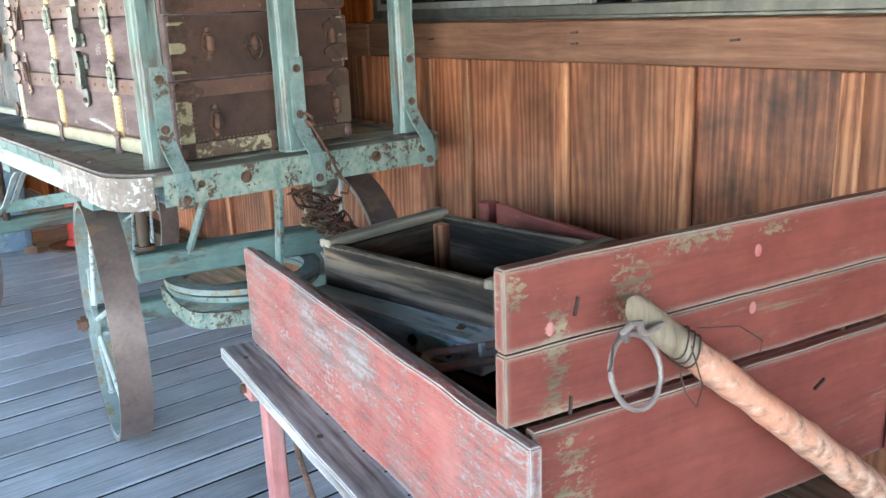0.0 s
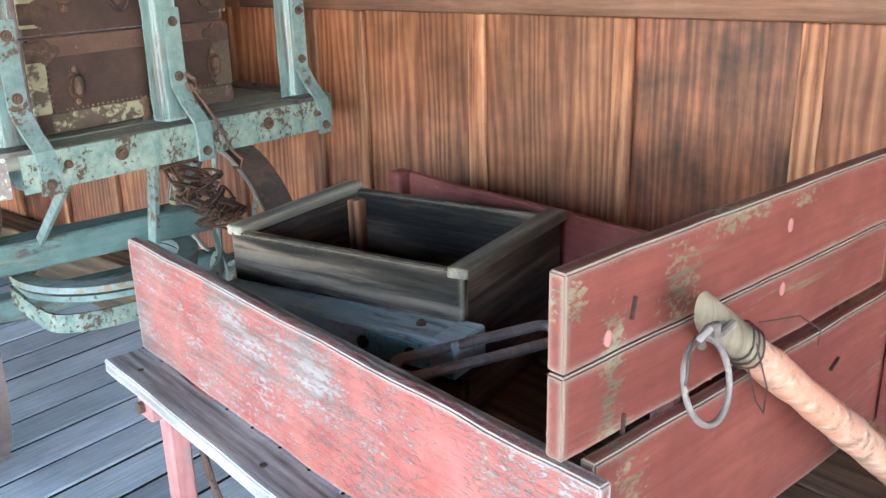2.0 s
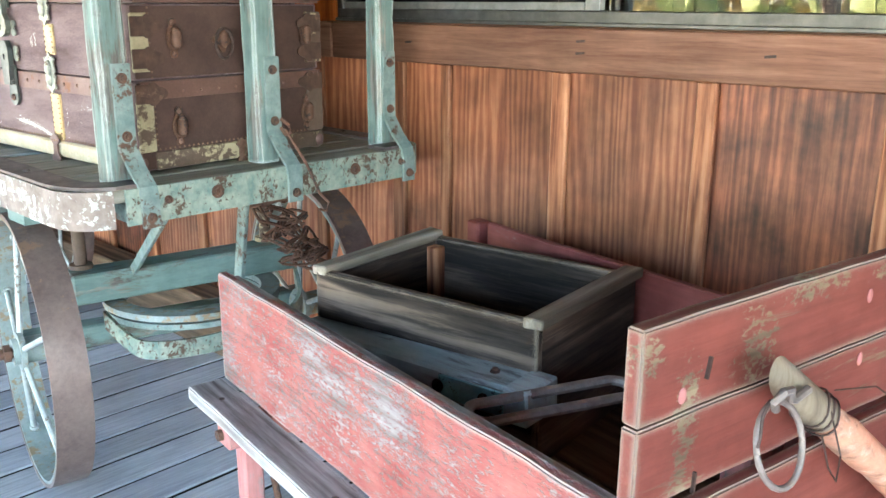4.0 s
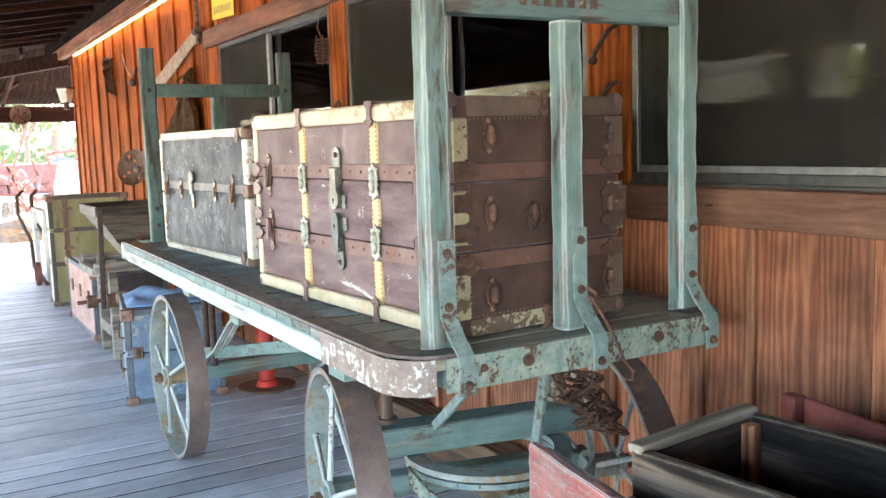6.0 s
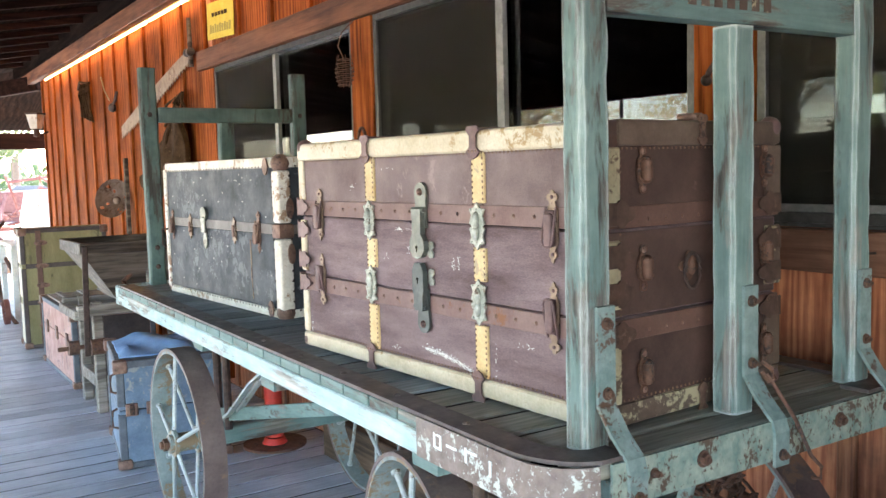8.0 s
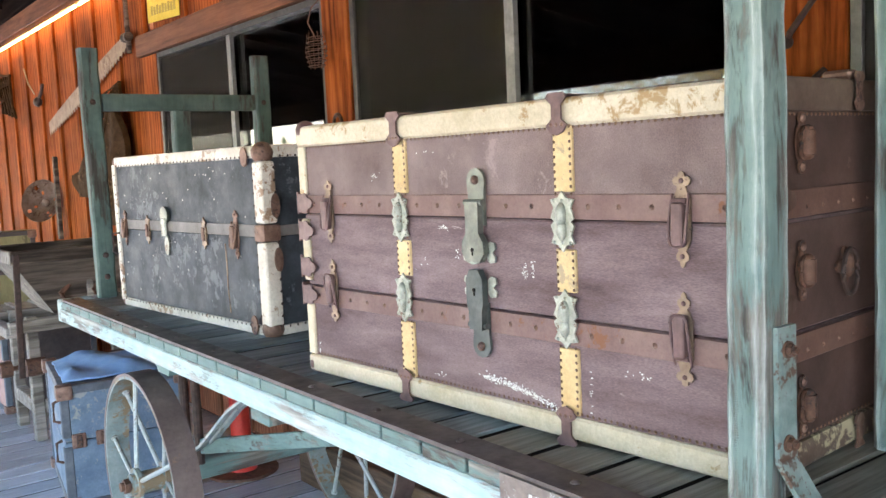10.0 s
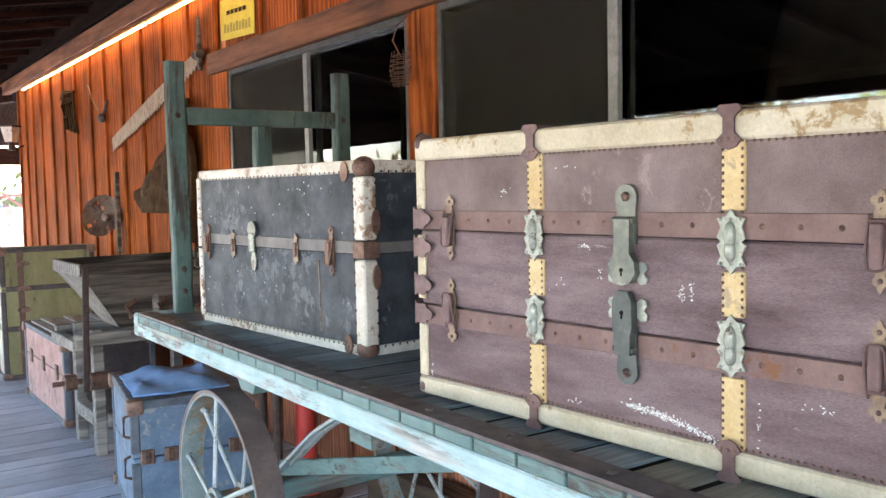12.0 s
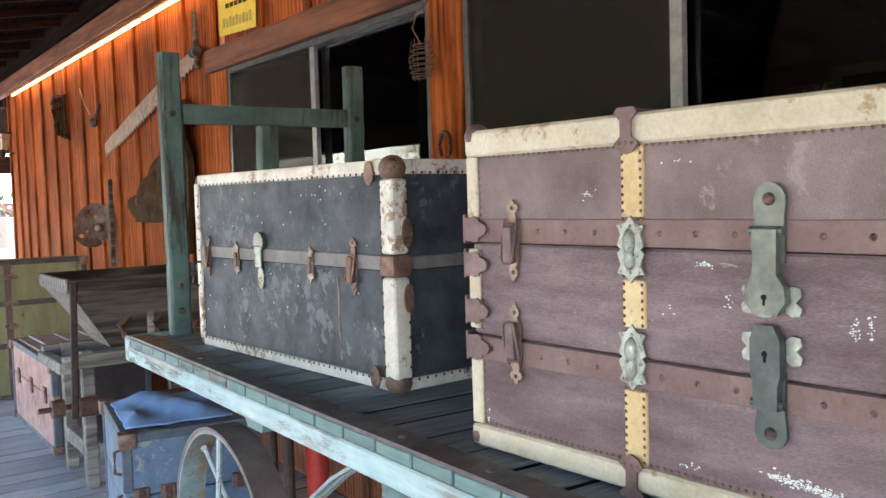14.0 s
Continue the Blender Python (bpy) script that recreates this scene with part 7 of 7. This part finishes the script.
# outdoor lantern on the corner
lan = thing("wall_lantern", pose(WX - 0.12, 13.5, 2.2), "small white-topped metal wall lantern near the corner", "lantern")
bm = BM()
cyl(bm, (WX - 0.14, 13.5, 2.12), (WX - 0.14, 13.5, 2.30), 0.07, 4, 0.11)
part("shade", bm, M_WHITEEDGE, lan, "pale tapered shade", world=True)
bm = BM()
cyl(bm, (WX - 0.14, 13.5, 2.301), (WX - 0.14, 13.5, 2.32), 0.125, 4)
part("cap", bm, M_RUSTDK, lan, "dark flat cap", world=True)
bm = BM()
cyl(bm, (WX - 0.14, 13.5, 2.02), (WX - 0.14, 13.5, 2.12), 0.04, 8)
tube(bm, [(WX, 13.5, 2.08), (WX - 0.08, 13.5, 2.05), (WX - 0.14, 13.5, 2.08)], 0.012, 6)
tagged(part("bracket", bm, M_RUSTDK, lan, "dark bracket", world=True))

# yellow tin sign above the window, its writing too worn to read
sg = thing("tin_sign", pose(WX - 0.03, 6.8, 2.48), "yellow tin sign with two dark worn lines of lettering", "sign")
SM = facing((WX - 0.032, 6.79, 2.475), (0, -1, 0), (0, 0, 1)) @ pose(0, 0, 0, 0, 0, -3)
bm = BM()
box(bm, -0.25, 0.25, -0.115, 0.125, 0, 0.004, 0.001, SM)
part("plate", bm, M_SIGN, sg, "", world=True)
for k in range(9):
    bm = BM()
    x = -0.19 + 0.045 * k
    box(bm, x, x + 0.032, -0.075, -0.02 - 0.008 * (k % 2), 0.0042, 0.0052, 0, SM)
    part("lettering_bar", bm, M_INK, sg, "dark lettering bar", world=True)
for k in range(5):
    bm = BM()
    x = -0.15 + 0.06 * k
    box(bm, x, x + 0.05, 0.03, 0.055, 0.0042, 0.0052, 0, SM)
    part("lettering_bar", bm, M_LEATHER, sg, "brown lettering bar", world=True)

# wire basket and horseshoe on the window post
bas = thing("wire_basket", pose(WX - 0.08, 4.95, 2.0), "small wire basket hung from the window post", "basket")
for k in range(7):
    bm = BM()
    z = 2.0 - 0.02 * k
    r = 0.045 + 0.02 * math.sin(math.pi * k / 6.5)
    tube(bm, [(WX - 0.085 + 0.6 * r * math.cos(t), 4.95 + r * math.sin(t), z) for t in [2 * math.pi * j / 14 for j in range(14)]], 0.0022, 4, True)
    part("hoop", bm, M_RUST, bas, "", True, world=True)
for k in range(6):
    bm = BM()
    t = 2 * math.pi * k / 6
    tube(bm, [(WX - 0.085 + 0.03 * math.cos(t), 4.95 + 0.05 * math.sin(t), 2.02), (WX - 0.085 + 0.04 * math.cos(t), 4.95 + 0.065 * math.sin(t), 1.95), (WX - 0.085 + 0.02 * math.cos(t), 4.95 + 0.04 * math.sin(t), 1.87)], 0.002, 4)
    part("wire", bm, M_RUST, bas, "", True, world=True)
bm = BM()
tube(bm, [(WX - 0.085, 4.95, 2.0), (WX - 0.09, 5.0, 2.07), (WX - 0.08, 4.98, 2.13), (WX - 0.045, 4.90, 2.19)], 0.003, 5)
part("hanger", bm, M_RUST, bas, "", True, world=True)
bm = BM()
tube(bm, [(WX - 0.044, 4.875 + 0.035 * math.cos(t), 1.62 + 0.05 * math.sin(t)) for t in [math.radians(a) for a in range(-50, 231, 20)]], 0.008, 6)
solo("horseshoe", bm, M_RUST, "rusty horseshoe nailed to the window post", "horseshoe", (WX - 0.04, 4.875, 1.62), smooth=True)
# iron hooks on the near window post
for z in (1.80, 1.62):
    bm = BM()
    tube(bm, [(WX - 0.04, 2.70, z), (WX - 0.07, 2.71, z - 0.02), (WX - 0.085, 2.76, z - 0.09), (WX - 0.08, 2.77, z - 0.11)], 0.008, 6)
    ball(bm, (WX - 0.08, 2.772, z - 0.11), 0.016, 1, 1, 1, 8, 6)
    solo("iron_hook", bm, M_RUSTDK, "bent dark iron hook on the window post", "hook", (WX - 0.05, 2.7, z), "post hooks", smooth=True)

# hats of tin hung under the far eave beam
for x, r in ((0.88, 0.20), (1.62, 0.17)):
    bm = dish((x, EAVE_Y - 0.16, 2.12), (0, -1, -0.1), r, r, 0.08)
    cyl(bm, (x, EAVE_Y - 0.14, 2.12), (x, EAVE_Y - 0.06, 2.2), 0.02, 6)
    solo("hanging_pan", bm, M_RUST, "round rusty pan hung under the eave beam", "pan", (x, EAVE_Y - 0.35, 2.12), "hanging pans", smooth=True)

# ---- inside the shop, seen dimly through its darkened colours ----
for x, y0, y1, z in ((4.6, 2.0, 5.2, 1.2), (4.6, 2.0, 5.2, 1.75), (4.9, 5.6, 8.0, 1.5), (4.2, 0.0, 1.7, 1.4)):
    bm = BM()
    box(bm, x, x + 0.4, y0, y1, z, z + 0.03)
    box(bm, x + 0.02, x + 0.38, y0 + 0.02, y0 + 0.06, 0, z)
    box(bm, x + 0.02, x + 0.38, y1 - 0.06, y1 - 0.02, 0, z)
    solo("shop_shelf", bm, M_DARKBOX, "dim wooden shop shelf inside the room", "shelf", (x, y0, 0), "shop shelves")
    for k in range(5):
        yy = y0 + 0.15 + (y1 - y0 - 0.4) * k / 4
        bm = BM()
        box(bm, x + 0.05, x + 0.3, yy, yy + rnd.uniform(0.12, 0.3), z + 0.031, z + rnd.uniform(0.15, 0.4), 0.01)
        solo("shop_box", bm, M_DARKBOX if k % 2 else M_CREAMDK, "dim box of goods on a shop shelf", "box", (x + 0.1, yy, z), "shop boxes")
# added mirror: supplies the bright rectangle reflected behind the glass
mir = thing("reflection_mirror", pose(3.12, 3.4, 1.73), "added framed mirror standing in for a bright reflection", "mirror")
bm = BM()
box(bm, 3.10, 3.106, 2.98, 4.0, 1.63, 1.83)
mm, mn, ml, mb = nodes_of("mirror silver")
mb.inputs["Metallic"].default_value, mb.inputs["Roughness"].default_value = 1.0, 0.03
mb.inputs["Base Color"].default_value = (0.85, 0.85, 0.85, 1)
part("mirror_glass", bm, mm, mir, "", world=True)
bm = BM()
box(bm, 3.107, 3.13, 2.94, 4.04, 1.59, 1.87, 0.004)
part("backing", bm, M_DARKBOX, mir, "dark backing frame", world=True)
bm = BM()
cyl(bm, (3.12, 3.4, 1.87), (3.12, 3.4, 2.86), 0.008, 6)
part("hanging_rod", bm, M_RUSTDK, mir, "thin hanging rod", world=True)


# ---- outside: rocks, old machinery, plants, distance ----
M_ROCK = coat("pale mottled rock", (0.15, 0.12, 0.095), (0.30, 0.25, 0.205), 0.9, 0.0, (0.22, 0.11, 0.05), 0.4, 3.0, 0.8, 0.2, 30)
M_REDIRON = coat("sun faded red iron", (0.13, 0.04, 0.032), (0.2, 0.08, 0.06), 0.6, 0.1, (0.16, 0.11, 0.085), 0.3, 8, 0.3)
M_LEAF = coat("dusty green leaves", (0.07, 0.11, 0.035), (0.15, 0.18, 0.06), 0.7, 0.0, (0.16, 0.13, 0.05), 0.3, 2.0, 0.2)
M_DRYLEAF = coat("golden dry leaves", (0.24, 0.17, 0.06), (0.38, 0.28, 0.11), 0.8, 0.0, (0.09, 0.10, 0.035), 0.35, 1.5, 0.2)
M_CACTUS = coat("yellow green cactus skin", (0.20, 0.24, 0.075), (0.36, 0.38, 0.15), 0.6, 0.0, (0.27, 0.22, 0.12), 0.3, 6, 0.3)
M_BARK = coat("grey brown bark", (0.09, 0.065, 0.048), (0.17, 0.13, 0.1), 0.9, 0.0, None, 0, 12, 0.8)
M_ORANGE = coat("orange red awning", (0.62, 0.10, 0.03), (0.7, 0.14, 0.045), 0.6, 0.0, None, 0, 3, 0.1)


def rock(x, y, r, sz, seed, label):
    b = BM()
    bmesh.ops.create_icosphere(b, subdivisions=4, radius=r)
    for v in b.verts:
        n0 = v.co.normalized()
        k = 1 + 0.32 * noise.noise(n0 * 1.7 + Vector((seed, 0, 0))) + 0.14 * noise.noise(n0 * 4.5 + Vector((0, seed, 0))) + 0.05 * noise.noise(n0 * 12)
        v.co = Vector((v.co.x * k * 1.25, v.co.y * k, max(v.co.z * k * sz, -0.25 * r)))
    b.transform(Matrix.Translation((x, y, -0.3 + 0.22 * r)))
    solo("boulder", b, M_ROCK, label, "boulder", (x, y, -0.3), "boulders", smooth=True)


rock(1.55, 18.9, 0.62, 0.72, 3.1, "mottled brown and grey boulder in the sun")
rock(0.05, 22.6, 0.9, 1.0, 8.3, "large pale grey boulder in the sun")
rock(-1.9, 21.0, 0.7, 0.8, 5.2, "large pale grey boulder in the sun")


def iron_wheel(parent, c, axis, r, n=10):
    b = BM()
    ring_band(b, c, axis, r * 0.93, r, 0.05, 28)
    w = part("wheel", b, M_REDIRON, parent, "spoked iron wheel", True, world=True)
    ax = Vector(axis).normalized()
    u = ax.orthogonal().normalized()
    v = ax.cross(u)
    for k in range(n):
        t = 2 * math.pi * k / n
        d = u * math.cos(t) + v * math.sin(t)
        b = BM()
        cyl(b, Vector(c), Vector(c) + d * r * 0.95, 0.012, 5)
        part("spoke", b, M_REDIRON, w, world=True)


def implement(x, y, s, seed):
    q = random.Random(seed)
    ob = thing("farm_implement", pose(x, y, -0.3), "sun-faded red iron farm implement with spoked wheels", "implement", "farm implements")
    for dx in (-0.7, 0.7):
        iron_wheel(ob, (x + dx * s, y + q.uniform(-.2, .2), -0.3 + 0.42 * s), (1, 0.3, 0), 0.42 * s)
    for _ in range(7):
        b = BM()
        a = Vector((x + q.uniform(-.9, .9) * s, y + q.uniform(-.4, .4), -0.3 + q.uniform(0.2, 0.8) * s))
        tube(b, [a, a + Vector((q.uniform(-.6, .6), q.uniform(-.4, .4), q.uniform(0.0, 0.7))) * s, a + Vector((q.uniform(-1.0, 1.0), q.uniform(-.4, .4), q.uniform(-0.1, 1.0))) * s], 0.035 * s, 6)
        part("bar", b, M_REDIRON, ob, "", True, world=True)
    b = BM()
    plank(b, (x - 0.9 * s, y, -0.3 + 0.45 * s), (x + 0.9 * s, y, -0.3 + 0.45 * s), 0.09, 0.09)
    part("beam", b, M_REDIRON, ob, world=True)
    return ob


implement(2.55, 19.6, 0.9, 1)
implement(3.3, 25.0, 1.3, 2)
implement(0.9, 27.5, 1.2, 3)
implement(3.9, 31.0, 1.5, 6)
# tall curved iron tools standing beside the rocks
for k, (x, y) in enumerate(((0.55, 23.9), (0.95, 24.6), (1.5, 25.2), (2.0, 24.4), (1.2, 23.6))):
    bm = BM()
    tube(bm, [(x, y, -0.3), (x + 0.1 * (k % 3 - 1), y, 0.7), (x + 0.35 * (k % 2) - 0.1, y, 1.6), (x + 0.5 * (k % 2), y - 0.1, 2.3)], 0.03, 6)
    solo("iron_rod", bm, M_REDIRON, "tall bent rusty iron rod standing outside", "rod", (x, y, -0.3), "iron rods", smooth=True)
for x, y, a in ((1.75, 22.4, 25), (2.05, 22.1, -30)):
    bm = BM()
    box(bm, -0.3, 0.3, -0.02, 0.02, 0, 0.75, 0.006, pose(x, y, -0.3, 18, 0, a))
    solo("leaning_board", bm, M_HOPPERLT, "weathered board leaning outside in the sun", "board", (x, y, -0.3), "leaning boards")
# long low red trailer and parked cars in the glare
bm = BM()
box(bm, 2.2, 9.5, 43.0, 44.6, 0.1, 1.0, 0.05)
box(bm, 2.4, 9.3, 43.1, 44.5, -0.3, 0.1)
solo("flat_trailer", bm, M_REDIRON, "long low red trailer far off in the sun", "trailer", (5, 43.5, -0.3))


def car(x, y, mat, label):
    ob = thing("parked_car", pose(x, y, -0.3), label, "car", "parked cars")
    b = BM()
    prism(b, [(-2.1, 0.35), (2.1, 0.35), (2.15, 0.75), (1.4, 0.9), (0.7, 1.42), (-0.9, 1.45), (-1.6, 0.95), (-2.15, 0.85)], 1.7, facing((0, 0.85, 0), (1, 0, 0), (0, 0, 1)))
    part("body", b, mat, ob)
    for wx in (-1.35, 1.35):
        b = BM()
        cyl(b, (wx, -0.9, 0.33), (wx, 0.9, 0.33), 0.33, 18)
        part("wheel", b, M_RUSTDK, ob, "", True)
    return ob


car(3.6, 60, M_WHITEPAINT, "pale car parked far off in the sun")
car(8.6, 61, M_BLUEBAND, "dark car parked far off in the sun")
car(-1.5, 58, M_WHITEPAINT, "pale car parked far off in the sun")
# white drum by the house corner, bench and cultivator handles by the green trunk
bm = BM()
cyl(bm, (2.30, 17.0, -0.3), (2.30, 17.0, 0.85), 0.24, 20, 0.30)
cyl(bm, (2.30, 17.0, 0.85), (2.30, 17.0, 1.30), 0.30, 20, 0.20)
solo("white_drum", bm, M_WHITEPAINT, "white painted drum standing at the house corner", "drum", (2.30, 17.0, -0.3), smooth=True)
bench = thing("white_bench", pose(1.35, 11.6, 0), "small white painted bench against the wall", "bench")
bm = BM()
box(bm, 1.12, 1.75, 11.2, 12.2, 0.76, 0.80, 0.006)
part("seat", bm, M_WHITEPAINT, bench, world=True)
for x, y in ((1.15, 11.25), (1.70, 11.25), (1.15, 12.15), (1.70, 12.15)):
    bm = BM()
    box(bm, x - 0.03, x + 0.03, y - 0.03, y + 0.03, 0, 0.76, 0.004)
    part("leg", bm, M_WHITEPAINT, bench, world=True)
cul = thing("hand_cultivator", pose(1.0, 12.4, 0), "rusty hand cultivator with curved iron handles", "cultivator")
for dx in (0.0, 0.16):
    bm = BM()
    tube(bm, [(1.10 + dx, 11.0, 0.0), (1.02 + dx, 11.4, 0.18), (1.06 + dx, 11.9, 0.42), (0.98 + dx, 12.3, 0.72), (1.0 + dx, 12.5, 0.92), (1.08 + dx, 12.65, 0.98)], 0.022, 7)
    part("handle", bm, M_RUST, cul, "curved rusty handle", True, world=True)
iron_wheel(cul, (1.02, 11.05, 0.13), (1, 0, 0), 0.13, 6)


def leaf_mesh(name, r, n, leaf, seed, mat, squash=0.8):
    """A crown of many small leaf cards in clumps, with gaps."""
    q = random.Random(seed)
    vs, fs = [], []
    clumps = [Vector((q.gauss(0, r * .5), q.gauss(0, r * .5), q.gauss(0, r * .42) * squash)) for _ in range(26)]
    for i in range(n):
        c = clumps[i % 26] + Vector((q.gauss(0, r * .17), q.gauss(0, r * .17), q.gauss(0, r * .13)))
        a = Vector((q.uniform(-1, 1), q.uniform(-1, 1), q.uniform(-1, 1))).normalized()
        b = a.orthogonal().normalized()
        s = leaf * q.uniform(0.6, 1.4)
        k = len(vs)
        vs += [c - a * s, c + b * s * .45, c + a * s, c - b * s * .45]
        fs.append((k, k + 1, k + 2, k + 3))
    me = bpy.data.meshes.new(name)
    me.from_pydata(vs, [], fs)
    me.materials.append(mat)
    return me


def tree(x, y, h, r, mat, seed, label):
    q = random.Random(seed)
    ob = thing("tree", pose(x, y, -0.3), label, "tree", "trees")
    b = BM()
    cyl(b, (0, 0, 0), (0.1, 0, h * .55), 0.05 * h * .8, 10, 0.025 * h * .8)
    for k in range(6):
        t = k * 1.05 + q.random()
        b0 = Vector((0.08, 0, h * q.uniform(0.3, 0.52)))
        b1 = b0 + Vector((math.cos(t) * r * .6, math.sin(t) * r * .6, h * q.uniform(.15, .35)))
        cyl(b, b0, b1, 0.018 * h * .7, 6, 0.006 * h)
    part("trunk", b, M_BARK, ob, "", True)
    o = new("crown", leaf_mesh("crown", r, 4200, 0.11, seed, mat))
    o.parent = ob
    o.location = (0, 0, h * .78)
    PLACE[o] = PLACE[ob]


for i, (x, y, h, r, mt) in enumerate(((-24, 22, 6.5, 3.6, M_DRYLEAF), (-26, 10, 5.5, 3.0, M_LEAF), (-22, 34, 6.5, 3.4, M_DRYLEAF), (-30, 48, 8, 4.0, M_LEAF),
                                      (2.0, 66, 9, 4.5, M_LEAF), (9, 70, 9, 4.5, M_LEAF), (-6, 64, 8, 4, M_DRYLEAF), (5.2, 52, 5, 1.8, M_LEAF), (-9.0, 5.2, 5.0, 1.5, M_LEAF))):
    tree(x, y, h, r, mt, 20 + i, "golden leaved tree in the sun" if mt is M_DRYLEAF else "dusty green leaved tree in the sun")

# prickly pear cactus hedge beside the porch
bm = BM()
bmesh.ops.create_uvsphere(bm, u_segments=10, v_segments=8, radius=1.0, matrix=Matrix.Diagonal((0.125, 0.028, 0.17, 1)))
PAD = mesh_of("pad", bm, M_CACTUS, True)
cq = random.Random(5)
for i in range(9):
    x, y = cq.uniform(-7.8, -5.6), 1.6 + 0.66 * i + cq.uniform(-.3, .3)
    ob = thing("prickly_pear_cactus", pose(x, y, -0.3) @ Matrix.Scale(1.3, 4), "yellow-green prickly pear cactus with flat round pads", "cactus", "cactus hedge")
    tips = [(Vector((0, 0, 0.16)), 0.0)]
    for k in range(26):
        c, tilt = tips[cq.randrange(max(0, len(tips) - 9), len(tips))]
        a = cq.uniform(0, 6.28)
        s = cq.uniform(0.8, 1.25)
        m = Matrix.Translation(c) @ Euler((cq.uniform(-.6, .6), cq.uniform(-.6, .6), a)).to_matrix().to_4x4() @ Matrix.Translation((0, 0, 0.15 * s)) @ Matrix.Scale(s, 4)
        piece("pad", PAD, m, ob)
        if c.z < 1.5:
            tips.append((m @ Vector((0.03, 0, 0.15)), 0))
            tips.append((m @ Vector((-0.05, 0, 0.13)), 0))
# orange-red awning on posts across the yard
aw = thing("red_awning", pose(-6.0, 12.1, -0.3), "orange-red flat awning on thin posts across the yard", "awning")
bm = BM()
box(bm, -6.4, -5.6, 11.55, 12.6, 2.60, 2.83, 0.01)
part("roof", bm, M_ORANGE, aw, world=True)
for x, y in ((-6.35, 11.6), (-6.35, 12.55)):
    bm = BM()
    cyl(bm, (x, y, -0.3), (x, y, 2.60), 0.03, 8)
    part("post", bm, M_RUSTDK, aw, world=True)
# low far bank of brush that closes the view
bm = BM()
vs = []
q = random.Random(9)
for nm, x0, x1, y0, y1 in (("far_brush", -45, 45, 80, 95), ("far_brush", -42, -30, -20, 75)):
    verts, faces = [], []
    for i in range(9000):
        c = Vector((q.uniform(x0, x1), q.uniform(y0, y1), 0))
        c.z = -0.3 + abs(q.gauss(0, 1)) * (1.2 + 1.0 * noise.noise(Vector((c.x * .08, c.y * .08, 2))))
        a = Vector((q.uniform(-1, 1), q.uniform(-1, 1), q.uniform(-1, 1))).normalized()
        b = a.orthogonal().normalized()
        s = q.uniform(0.25, 0.6)
        k = len(verts)
        verts += [c - a * s, c + b * s * .6, c + a * s, c - b * s * .6]
        faces.append((k, k + 1, k + 2, k + 3))
    me = bpy.data.meshes.new(nm)
    me.from_pydata(verts, [], faces)
    me.materials.append(M_LEAF if y0 > 0 else M_DRYLEAF)
    tagged(new(nm, me), "low green and golden brush in the distance", "brush", kind="stuff")

# ---- floor boards, laid across the porch ----
PITCH = 0.152
FB = {}
fq = random.Random(2)
for v in range(4):
    bm = BM()
    box(bm, -2.2, WX + 0.019, 0.0072, PITCH - 0.0072, -0.04, 0.0, 0.003)
    bmesh.ops.subdivide_edges(bm, edges=[e for e in bm.edges if abs(e.verts[0].co.x - e.verts[1].co.x) > 3], cuts=10, use_grid_fill=True)
    for vert in bm.verts:
        vert.co.z += 0.0015 * noise.noise(Vector((vert.co.x * 1.5, v * 7.3, 0.5)))
        vert.co.y += 0.0015 * noise.noise(Vector((vert.co.x * 2.1, v * 3.1, 4.5)))
    FB[v] = mesh_of("floor_board", bm, M_FLOOR)
k = 0
y = FY0
while y < FY1 - PITCH:
    piece("floor_board", FB[fq.randrange(4)], Matrix.Translation((0, y, fq.uniform(-0.002, 0.0015))), floor)
    y += PITCH
    k += 1
bm = BM()
y = 13.75
while y < FY1 - PITCH:
    box(bm, WX + 0.022, 6.0, y + 0.0065, y + PITCH - 0.0065, -0.04, 0.0)
    y += PITCH
part("floor_boards_round_corner", bm, M_FLOOR, floor, "same boards beyond the corner", kind="stuff")
